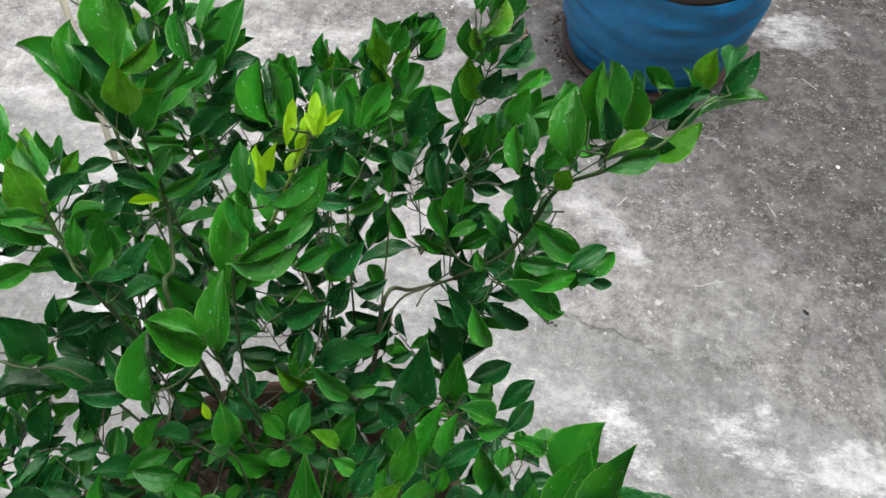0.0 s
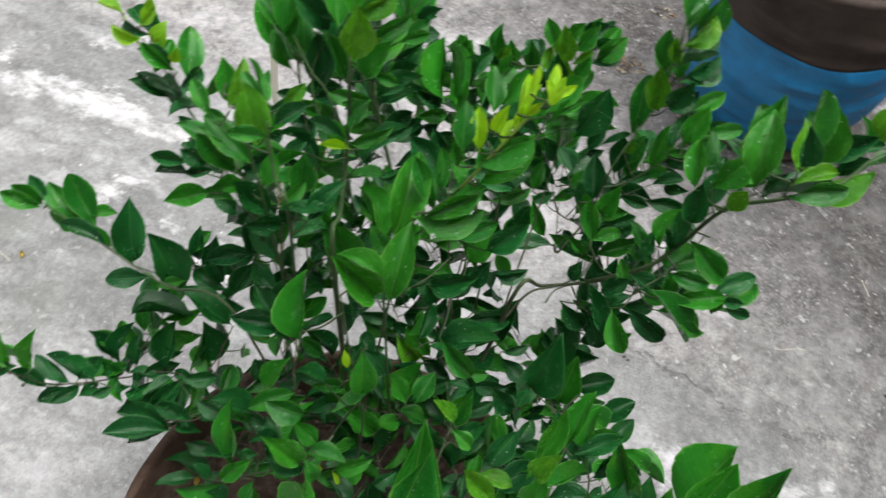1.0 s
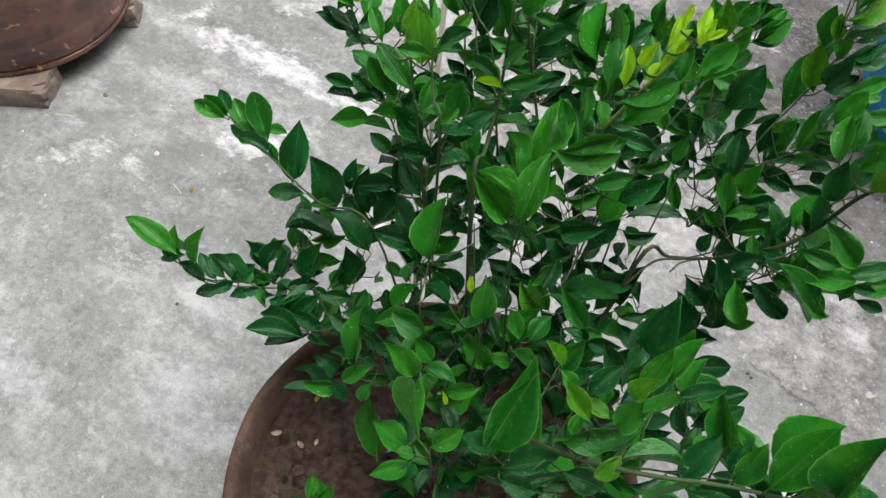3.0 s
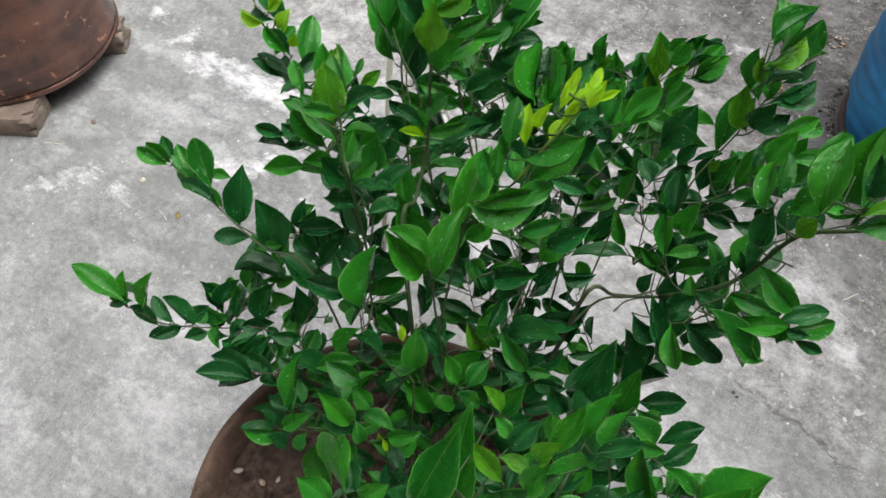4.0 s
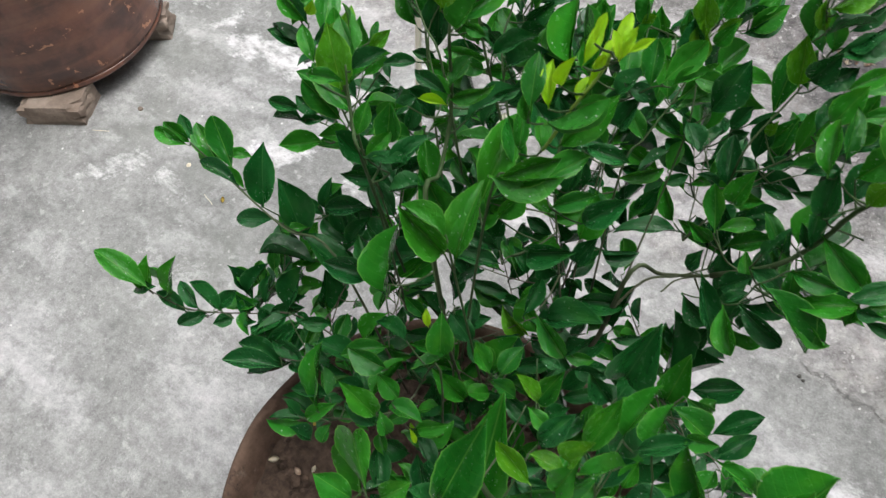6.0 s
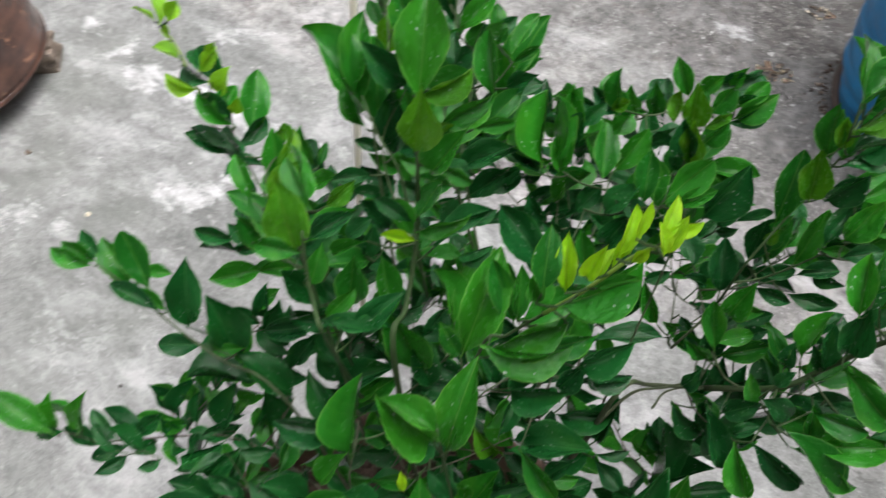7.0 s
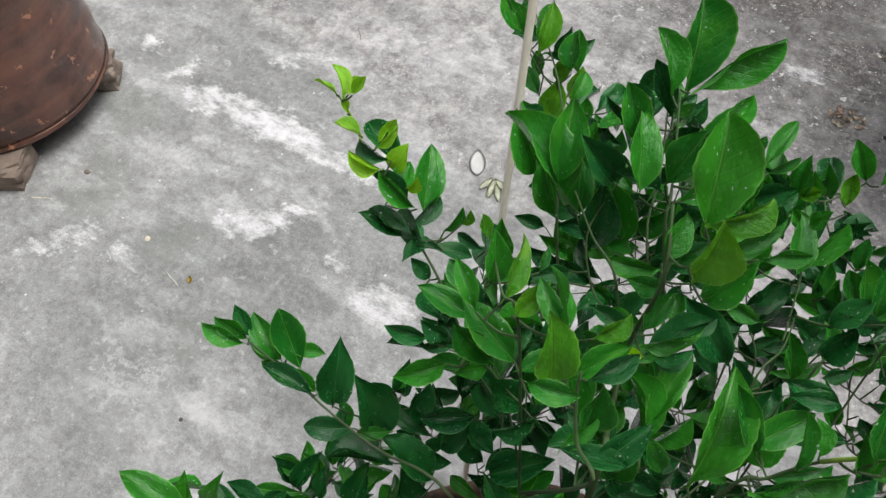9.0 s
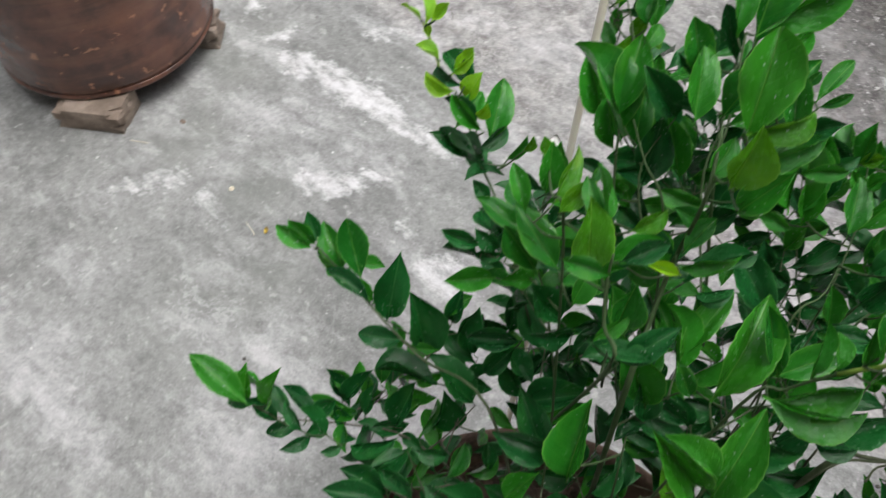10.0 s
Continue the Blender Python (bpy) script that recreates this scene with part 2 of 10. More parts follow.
def bark():
    k = Nodes("twig_bark")
    p = k.place()
    n = k.noise(60.0, 5.0, 0.65, p)
    z = k.parts(p)[2]
    col = k.mix(k.ramp(z, 0.74, 0.98, 0.0, 0.9), k.mix(k.ramp(n, 0.35, 0.65), (0.062, 0.058, 0.040), (0.135, 0.128, 0.095)), (0.045, 0.095, 0.028))
    k.bump(k.noise(220.0, 4.0, 0.6, p), 0.5, 0.002)
    return k.done(col, 0.65, 0.35)


def clay(name, a, b, c, rough, spec=0.4, chips=0.0, streak=0.0):
    """Fired clay with stains of two sizes, rough streaks round it and bare chips."""
    k = Nodes(name)
    p = k.place()
    n = k.noise(9.0, 6.0, 0.65, p)
    f = k.noise(48.0, 5.0, 0.65, p)
    col = k.mix(k.ramp(n, 0.35, 0.65), a, b)
    col = k.shade(f, col, 0.7, 1.3)
    if streak:
        s = k.noise(1.0, 5.0, 0.6, k.vmath("MULTIPLY", p, (3.0, 3.0, 26.0)))
        col = k.mix(k.ramp(s, 0.45, 0.7, 0.0, streak), col, c)
    if chips:
        m = k.math("MULTIPLY", k.ramp(k.noise(24.0, 5.0, 0.62, p), 0.640, 0.665, 0.0, chips), k.ramp(f, 0.4, 0.55))
        col = k.mix(m, col, c)
    k.bump(k.math("ADD", k.math("MULTIPLY", n, 0.6), k.math("MULTIPLY", f, 0.4)), 0.5, 0.006)
    return k.done(col, k.ramp(f, 0.3, 0.7, rough - 0.08, rough + 0.1), spec)


def stained_clay():
    """Old clay with dark damp stains, pale bloom and clinging earth."""
    k = Nodes("weathered_pot_clay")
    p = k.place()
    n, f, g = k.noise(11.0, 7.0, 0.68, p), k.noise(42.0, 7.0, 0.7, p), k.noise(170.0, 4.0, 0.65, p)
    col = k.mix(k.ramp(n, 0.35, 0.65), (0.075, 0.046, 0.034), (0.150, 0.098, 0.072))
    col = k.shade(f, col, 0.55, 1.45)
    col = k.mix(k.ramp(k.noise(17.0, 8.0, 0.72, p), 0.54, 0.64, 0.0, 0.75), col, (0.030, 0.023, 0.019))
    col = k.mix(k.ramp(k.noise(25.0, 9.0, 0.75, k.vmath("ADD", p, (3.0, 1.0, 2.0))), 0.58, 0.68, 0.0, 0.5), col, (0.24, 0.185, 0.15))
    col = k.shade(g, col, 0.75, 1.25)
    k.bump(k.math("ADD", k.math("MULTIPLY", f, 0.6), k.math("MULTIPLY", g, 0.4)), 0.8, 0.006)
    return k.done(col, 0.86, 0.22)


def plain(name, a, b, rough, scale=40.0, bump=0.3, spec=0.4):
    k = Nodes(name)
    p = k.place()
    n = k.noise(scale, 5.0, 0.65, p)
    col = k.mix(k.ramp(n, 0.35, 0.65), a, b)
    k.bump(k.noise(scale * 3, 4.0, 0.6, p), bump, 0.002)
    return k.done(col, rough, spec)


def soil():
    k = Nodes("potting_soil")
    p = k.place()
    one = k.nt.nodes.new("ShaderNodeNewGeometry").outputs["Random Per Island"]
    n = k.noise(70.0, 6.0, 0.7, p)
    col = k.mix(k.ramp(n, 0.3, 0.7), (0.036, 0.025, 0.019), (0.10, 0.070, 0.053))
    col = k.shade(one, col, 0.6, 1.7)
    k.bump(k.noise(260.0, 5.0, 0.7, p), 0.9, 0.004)
    return k.done(col, 0.95, 0.15)


CONCRETE = concrete()
LEAF = {
    # old: deep green of older leaves, also painted in for shade low and inside
    "old": leaf_green("old_shaded_leaf", (0.013, 0.128, 0.024), (0.007, 0.072, 0.017), (0.07, 0.27, 0.07), 0.8, 0.12, 0.19, 0.38),
    "mature": leaf_green("mature_leaf", (0.031, 0.250, 0.017), (0.012, 0.138, 0.015), (0.18, 0.48, 0.07), 0.9, 0.20, 0.19, 0.36),
    "newer": leaf_green("newer_leaf", (0.088, 0.325, 0.014), (0.050, 0.235, 0.012), (0.28, 0.58, 0.08), 0.7, 0.24, 0.24, 0.34),
    "new": leaf_green("new_leaf", (0.036, 0.245, 0.016), (0.020, 0.160, 0.014), (0.19, 0.48, 0.08), 0.8, 0.20, 0.21, 0.36),
    "fresh": leaf_green("fresh_leaf", (0.27, 0.60, 0.015), (0.17, 0.46, 0.012), (0.40, 0.66, 0.08), 0.3, 0.28, 0.38),
    "young": leaf_green("young_leaf", (0.40, 0.72, 0.006), (0.28, 0.62, 0.006), (0.55, 0.74, 0.06), 0.0, 0.30, 0.42),
}
BARK = bark()
GREEN_BARK = plain("green_leaf_stalk", (0.022, 0.060, 0.014), (0.045, 0.085, 0.025), 0.5)
YOUNG_BARK = plain("young_stem", (0.25, 0.40, 0.06), (0.35, 0.50, 0.10), 0.5)
POT_CLAY = stained_clay()
GLAZE = clay("dark_brown_glaze", (0.060, 0.027, 0.021), (0.135, 0.058, 0.040), (0.42, 0.19, 0.11), 0.16, 0.75, 0.9, 0.16)
BLUE = clay("blue_paint", (0.009, 0.17, 0.40), (0.014, 0.25, 0.56), (0.012, 0.09, 0.19), 0.45, 0.45, 0.0, 0.7)
UMBER = clay("bare_umber_clay", (0.040, 0.029, 0.025), (0.075, 0.055, 0.048), (0.12, 0.09, 0.078), 0.75, 0.3, 0.0, 0.5)
SAUCER = clay("red_brown_saucer_clay", (0.075, 0.055, 0.047), (0.13, 0.095, 0.08), (0.28, 0.16, 0.12), 0.8, 0.3, 0.5, 0.3)
BRICK = clay("broken_brick", (0.20, 0.155, 0.125), (0.37, 0.30, 0.25), (0.12, 0.105, 0.09), 0.9, 0.2, 0.6, 0.7)
SOIL = soil()
DRY = plain("dry_leaf_litter", (0.44, 0.30, 0.22), (0.62, 0.48, 0.38), 0.8, 70.0)
YELLOW = plain("fallen_yellow_leaf", (0.62, 0.42, 0.05), (0.70, 0.55, 0.12), 0.6, 90.0)
STRAW = plain("pale_straw", (0.62, 0.55, 0.42), (0.72, 0.66, 0.54), 0.7, 90.0)
CANE = plain("bamboo_cane", (0.84, 0.77, 0.65), (0.88, 0.83, 0.73), 0.45, 35.0)
CANE_NODE = plain("cane_joint", (0.42, 0.32, 0.19), (0.52, 0.40, 0.25), 0.6, 60.0)
PETAL = plain("white_petal", (0.84, 0.84, 0.81), (0.88, 0.88, 0.86), 0.5, 60.0)
STALK = plain("pale_green_stalk", (0.56, 0.60, 0.44), (0.70, 0.72, 0.58), 0.55, 60.0)
PLASTER = plain("weathered_plaster", (0.22, 0.21, 0.19), (0.32, 0.31, 0.28), 0.9, 3.0)
GREY_CHIP = plain("dark_grit", (0.05, 0.047, 0.043), (0.09, 0.085, 0.08), 0.85, 120.0)
PLASTIC = plain("white_plastic", (0.70, 0.70, 0.69), (0.76, 0.76, 0.75), 0.45, 60.0)


# ---- building helpers ----
def mesh_of(bm, name, material, smooth=True):
    me = bpy.data.meshes.new(name)
    bm.to_mesh(me)
    bm.free()
    for f in me.polygons:
        f.use_smooth = smooth
    me.materials.append(material)
    return me


def part(name, bm, material, parent, label="", smooth=True, kind=""):
    """Links a bmesh, given in world metres, as one mesh under a thing or a part."""
    ob = new(name, mesh_of(bm, name, material, smooth))
    if parent is not None:
        ob.parent = parent
        top = parent
        while top.parent:
            top = top.parent
        if parent.parent is None:
            ob.matrix_parent_inverse = Matrix.Translation(-Vector(top.location))
    return tagged(ob, label=label, kind=kind)


def thing(name, at, label, category, group="", kind=""):
    ob = new(name)
    ob.location = at
    ob.empty_display_size = 0.05
    return tagged(ob, label, category, group, kind)


def lathe(profile, centre, segments=72, wob=0.0, ridge=0.0, seed=0.0, hollow=False):
    """A turned body from (radius, height) pairs, hand-made: slightly out of round and ridged."""
    bm = bmesh.new()
    rings = []
    for r, z in profile:
        ring = []
        for i in range(segments):
            a = 2 * math.pi * i / segments
            v = Vector((math.cos(a), math.sin(a), 0))
            d = r
            if r > 0.03:
                d += wob * (noise.noise(Vector((v.x * 1.3 + seed, v.y * 1.3, z * 3)))) + ridge * noise.noise(Vector((v.x * 1.1, v.y * 1.1 + seed, z * 28 + 1.2 * noise.noise(v * 1.4))))
            ring.append(bm.verts.new((centre[0] + v.x * d, centre[1] + v.y * d, centre[2] + z)))
        rings.append(ring)
    for a, b in zip(rings, rings[1:]):
        for i in range(segments):
            j = (i + 1) % segments
            bm.faces.new((a[i], a[j], b[j], b[i]))
    for ring, flip in () if hollow else ((rings[0], True), (rings[-1], False)):
        bm.faces.new(ring[::-1] if flip else ring)
    bmesh.ops.recalc_face_normals(bm, faces=bm.faces)
    return bm


def fine(profile, step=0.012):
    """The profile with more points, so that ridges can show."""
    out = []
    for (r0, z0), (r1, z1) in zip(profile, profile[1:]):
        n = max(1, int(math.hypot(r1 - r0, z1 - z0) / step))
        out += [(r0 + (r1 - r0) * i / n, z0 + (z1 - z0) * i / n) for i in range(n)]
    return out + [profile[-1]]


def spline(points, per=5):
    P = [Vector(p) for p in points]
    if len(P) == 2:
        return [P[0].lerp(P[1], i / per) for i in range(per + 1)]
    Q = [2 * P[0] - P[1]] + P + [2 * P[-1] - P[-2]]
    out = []
    for a, b, c, d in zip(Q, Q[1:], Q[2:], Q[3:]):
        for i in range(per):
            t = i / per
            out.append(0.5 * (2 * b + (c - a) * t + (2 * a - 5 * b + 4 * c - d) * t * t + (3 * b - a - 3 * c + d) * t ** 3))
    return out + [P[-1]]


def tube(bm, pts, r0, r1, sides=6, slot=0):
    prev = None
    n = len(pts)
    for i, p in enumerate(pts):
        d = (pts[min(i + 1, n - 1)] - pts[max(i - 1, 0)])
        if d.length < 1e-9:
            continue
        q = d.to_track_quat("Z", "Y").to_matrix()
        r = r0 + (r1 - r0) * i / (n - 1)
        ring = [bm.verts.new(p + q @ Vector((r * math.cos(2 * math.pi * k / sides), r * math.sin(2 * math.pi * k / sides), 0))) for k in range(sides)]
        if prev:
            for k in range(sides):
                bm.faces.new((prev[k], prev[(k + 1) % sides], ring[(k + 1) % sides], ring[k])).material_index = slot
        else:
            bm.faces.new(ring[::-1])
        prev = ring
    bm.faces.new(prev)
    return bm


def chunk(bm, at, size, seed, squash=1.0):
    """A rough lump: a crumpled icosphere."""
    made = bmesh.ops.create_icosphere(bm, subdivisions=1, radius=1.0)["verts"]
    for v in made:
        k = 1 + 0.45 * noise.noise(v.co * 1.1 + Vector((seed, seed * 1.7, 3.1)))
        v.co = Vector((v.co.x * size * k, v.co.y * size * k, v.co.z * size * k * squash)) + Vector(at)


def block(sx, sy, sz, m, rough, seed, cuts=5):
    """A worn brick: a box cut into faces and chipped at its edges."""
    bm = bmesh.new()
    bmesh.ops.create_cube(bm, size=1.0)
    bmesh.ops.subdivide_edges(bm, edges=bm.edges[:], cuts=cuts, use_grid_fill=True)
    for v in bm.verts:
        edge = sum(abs(abs(c) - 0.5) < 1e-4 for c in v.co)
        p = Vector((v.co.x * sx, v.co.y * sy, v.co.z * sz))
        n = noise.noise(p * 40 + Vector((seed, 0, seed)))
        p *= 1 - (0.03 if edge >= 2 else 0.0) - rough * (edge - 0.6) * max(0.0, n)
        if v.co.z < -0.49:
            p.z = -sz / 2
        v.co = m @ p
    return bm


# ---- the yard ----
def yard():
    bm = bmesh.new()
    bmesh.ops.create_grid(bm, x_segments=40, y_segments=40, size=150.0)
    tagged(part("ground", bm, CONCRETE, None), "weathered grey concrete yard with lime smears and dark stains", "ground", kind="structure")


def unseen_walls():
    """Unseen plastered enclosure round the yard and behind the camera, added to block sky."""
    for name, at, size in (("unseen_wall_south", (-0.55, -0.75, 2.3), (6.3, 0.2, 4.6)), ("unseen_wall_north", (-0.55, 5.4, 1.2), (6.3, 0.2, 2.4)),
                           ("unseen_wall_west", (-3.8, 1.5, 1.3), (0.2, 8.0, 2.6)), ("unseen_wall_east", (2.7, 1.5, 2.0), (0.2, 8.0, 4.0))):
        bm = bmesh.new()
        bmesh.ops.create_cube(bm, size=1.0)
        bmesh.ops.scale(bm, vec=size, verts=bm.verts)
        bmesh.ops.translate(bm, vec=at, verts=bm.verts)
        tagged(part(name, bm, PLASTER, None, smooth=False), "unseen plain grey plastered wall added to block sky light", "wall", kind="structure")


yard()
unseen_walls()


# ---- the three pots ----
def main_pot():
    c = POT
    t = thing("plant_pot", (c[0], c[1], 0), "large weathered brown clay pot full of soil, holding the citrus bush", "plant pot")
    h, r = RIM_Z, RIM_R
    low = [(0.02, 0.0), (0.130, 0.0), (0.140, 0.01), (0.200, h * 0.5), (r - 0.022, h - 0.07), (r - 0.0145, h - 0.058)]
    top = [(r - 0.06, h - 0.12), (r - 0.0145, h - 0.058), (r - 0.004, h - 0.052), (r, h - 0.046), (r - 0.002, h - 0.036), (r - 0.003, h - 0.028), (r, h - 0.016), (r - 0.001, h - 0.006),
           (r - 0.005, h - 0.001), (r - 0.010, h), (r - 0.015, h - 0.004), (r - 0.021, h - 0.018), (r - 0.031, h - 0.040), (r - 0.05, h - 0.075), (r - 0.06, h - 0.12)]
    part("pot_body", lathe(fine(low, 0.02), (c[0], c[1], 0), 96, 0.006, 0.002, 2.0), POT_CLAY, t)
    part("rim", lathe(fine(top, 0.006), (c[0], c[1], 0), 160, 0.008, 0.006, 2.0, True), POT_CLAY, t)


def soil_bed(centre, radius, z, seed, name="soil", lumps=260):
    rnd = random.Random(seed)
    bm = bmesh.new()
    rings = 26
    prev = None
    for k in range(rings + 1):
        r = radius * k / rings
        ring = []
        for i in range(96):
            a = 2 * math.pi * i / 96
            p = Vector((centre[0] + r * math.cos(a), centre[1] + r * math.sin(a), 0))
            p.z = z + 0.012 * noise.noise(p * 14) + 0.007 * noise.noise(p * 45) + 0.004 * noise.noise(p * 120) + 0.018 * (1 - (k / rings) ** 2)
            ring.append(bm.verts.new(p))
        if prev:
            for i in range(96):
                bm.faces.new((prev[i], prev[(i + 1) % 96], ring[(i + 1) % 96], ring[i]))
        prev = ring
    for _ in range(lumps):
        a, r = rnd.uniform(0, 6.283), radius * math.sqrt(rnd.uniform(0, 0.93))
        s = rnd.choice((0.002, 0.003, 0.003, 0.004, 0.004, 0.005, 0.006, 0.009))
        chunk(bm, (centre[0] + r * math.cos(a), centre[1] + r * math.sin(a), z + 0.012 * (1 - (r / radius) ** 2) + s * 0.2), s, rnd.uniform(0, 50), 0.8)
    return tagged(part(name, bm, SOIL, None, smooth=False), "dark brown crumbly potting soil inside the pot", "soil", kind="stuff")


POT, RIM_Z, RIM_R = (0.094, 0.471), 0.570, 0.262
main_pot()
soil_bed(POT, RIM_R - 0.028, RIM_Z - 0.044, 3, lumps=1500)


def brown_pot():
    c, z0, r = (-1.735, 1.101), 0.066, 0.299
    t = thing("glazed_pot", (c[0], c[1], z0), "big dark brown glazed clay pot with rusty chips, raised on bricks", "plant pot")
    foot = [(0.03, 0.0), (r - 0.02, 0.0), (r - 0.006, 0.002), (r - 0.003, 0.006), (r - 0.0035, 0.011), (r - 0.006, 0.018), (0.03, 0.020)]
    wall = [(r - 0.05, 0.014), (r - 0.0055, 0.016), (r - 0.009, 0.12), (r - 0.020, 0.26), (r - 0.028, 0.36)]
    top = [(r - 0.06, 0.36), (r - 0.028, 0.358), (r - 0.022, 0.40), (r - 0.020, 0.43), (r - 0.03, 0.44), (r - 0.05, 0.436), (r - 0.06, 0.36)]
    at = (c[0], c[1], z0)
    part("pot_body", lathe(fine(wall, 0.012), at, 96, 0.008, 0.005, 7.0, True), GLAZE, t)
    part("foot_ring", lathe(fine(foot, 0.008), at, 96, 0.008, 0.005, 7.0), GLAZE, t)
    part("rim", lathe(fine(top, 0.012), at, 96, 0.008, 0.005, 7.0, True), GLAZE, t)
    soil_bed(c, r - 0.058, z0 + 0.38, 11, lumps=90)
    for x, y, a, ln, w in ((-1.545, 0.895, 28, 0.19, 0.115), (-1.580, 1.240, 38, 0.20, 0.105), (-1.95, 1.16, 5, 0.22, 0.11)):
        b = part("brick", block(ln, w, 0.066, pose(x, y, 0.033, 0, 0, a), 0.35, x * 9), BRICK, None, smooth=False)
        tagged(b, "chipped greyish-red brick propping up the glazed pot", "brick", "bricks under the glazed pot")


brown_pot()


def blue_pot():
    c, r = (0.632, 2.150), 0.256
    t = thing("painted_pot", (c[0], c[1], 0), "clay pot painted blue below a bare dark brown band", "plant pot")
    low = [(r - 0.045, 0.016), (r - 0.03, 0.018), (r - 0.004, 0.10), (r + 0.012, 0.20), (r + 0.012, 0.27), (r + 0.008, 0.352)]
    high = [(r + 0.009, 0.352), (r + 0.006, 0.40), (r - 0.002, 0.46), (r + 0.004, 0.49), (r + 0.006, 0.52), (r - 0.002, 0.53), (r - 0.018, 0.528), (r - 0.03, 0.49), (0.03, 0.45)]
    part("painted_wall", lathe(fine(low, 0.008), (c[0], c[1], 0), 110, 0.012, 0.011, 4.0), BLUE, t, "glossy blue paint over ridged clay")
    part("top_band", lathe(fine(high, 0.008), (c[0], c[1], 0), 110, 0.012, 0.012, 4.0), UMBER, t, "bare dark brown ridged clay")
    soil_bed(c, r - 0.022, 0.50, 17, lumps=90)
    s = r - 0.006
    dish = [(s - 0.05, 0.0), (s - 0.02, 0.002), (s, 0.012), (s + 0.003, 0.020), (s - 0.008, 0.022), (s - 0.02, 0.018), (0.05, 0.015)]
    tagged(part("pot_saucer", lathe(fine(dish, 0.012), (c[0], c[1], 0), 90, 0.010, 0.004, 1.0), SAUCER, None), "stained red-brown clay saucer under the blue pot", "saucer")


blue_pot()


# ---- the citrus bush ----
PLANT = thing("citrus_bush", (POT[0], POT[1], RIM_Z - 0.05), "dense glossy green citrus bush with lime-yellow young shoots", "plant")


def leaf_mesh(name, material, fold, droop, wave, belly, blunt, twist, seed):
    """A leaf one unit long and one wide: wedge-shaped at its foot, broadest past the middle, with a blunt and slightly notched tip."""
    rows = 18
    bm = bmesh.new()
    uv = bm.loops.layers.uv.new("UVMap")
    peak = (belly / (belly + blunt)) ** belly * (blunt / (belly + blunt)) ** blunt
    grid = []
    for i in range(rows + 1):
        t = 1 - (1 - i / rows) ** 1.35
        s = min(max(0.0, (t - 0.05) / 0.95), 1.0)
        w = 0.5 * s ** belly * (1 - s) ** blunt / peak
        w = max(w * (1 + 0.022 * (-1) ** i * (0.25 < t < 0.98) + 0.03 * math.sin(13 * t + seed * 3)), 0.02 if t < 0.5 else 0.014)
        lift = -droop * (t - 0.1) ** 2 * (1 if t > 0.1 else 0) + 0.03 * math.sin(5.0 * t + seed)
        row = []
        for u in (-1.0, -0.86, -0.45, 0.0, 0.45, 0.86, 1.0):
            x = u * w
            cup = 1.2 * fold * (abs(x) - 0.9 * x * x)
            z = lift + cup + 0.030 * wave * math.sin(7.5 * t + u * 2.2 + seed) * abs(u) + twist * x * t
            y = t - (0.012 if i == rows and u == 0.0 else 0.0)
            row.append((bm.verts.new((x, y, z)), (0.5 + 0.5 * u, t)))
        grid.append(row)
    for a, b in zip(grid, grid[1:]):
        for k in range(6):
            corners = (a[k], a[k + 1], b[k + 1], b[k])
            face = bm.faces.new([c[0] for c in corners])
            for loop, c in zip(face.loops, corners):
                loop[uv].uv = c[1]
    return mesh_of(bm, name, material)


LEAF_SHAPES = (
    # fold, droop, wave, belly, blunt, twist
    (0.75, 0.12, 0.9, 1.10, 0.90, 0.00), (0.95, 0.06, 1.1, 1.20, 0.98, 0.14), (0.55, 0.26, 1.4, 1.05, 0.95, -0.18), (0.80, 0.30, 0.9, 1.30, 0.88, 0.12),
    (1.20, 0.08, 1.0, 1.15, 1.00, -0.10), (0.65, -0.18, 1.2, 1.25, 0.84, 0.08), (0.90, 0.20, 1.8, 1.10, 1.02, 0.28), (0.75, -0.08, 1.6, 1.05, 0.90, -0.28),
    (1.35, 0.16, 0.9, 1.20, 0.98, 0.06), (0.50, 0.40, 1.2, 1.15, 0.86, -0.10), (0.85, 0.05, 2.1, 1.25, 0.94, 0.34), (1.05, -0.22, 1.1, 1.10, 1.00, -0.30),
)
LEAF_MESH = {tone: [leaf_mesh("leaf", mat, *shape, seed=i * 1.7) for i, shape in enumerate(LEAF_SHAPES)] for tone, mat in LEAF.items()}
TWIGS = []
RND = random.Random(21)


def twig(radius, *points):
    """Starts a branch: its way from the root to the tip. Its leaves are added by leaf()."""
    TWIGS.append({"r": radius, "way": spline(points), "leaves": []})
    return TWIGS[-1]


def leaf(tw, base, tip, width, tone, sway=0.38):
    """A leaf from foot to tip; sway says how freely its face may turn away from the viewpoint."""
    tw["leaves"].append((Vector(base), Vector(tip), width, tone, sway))


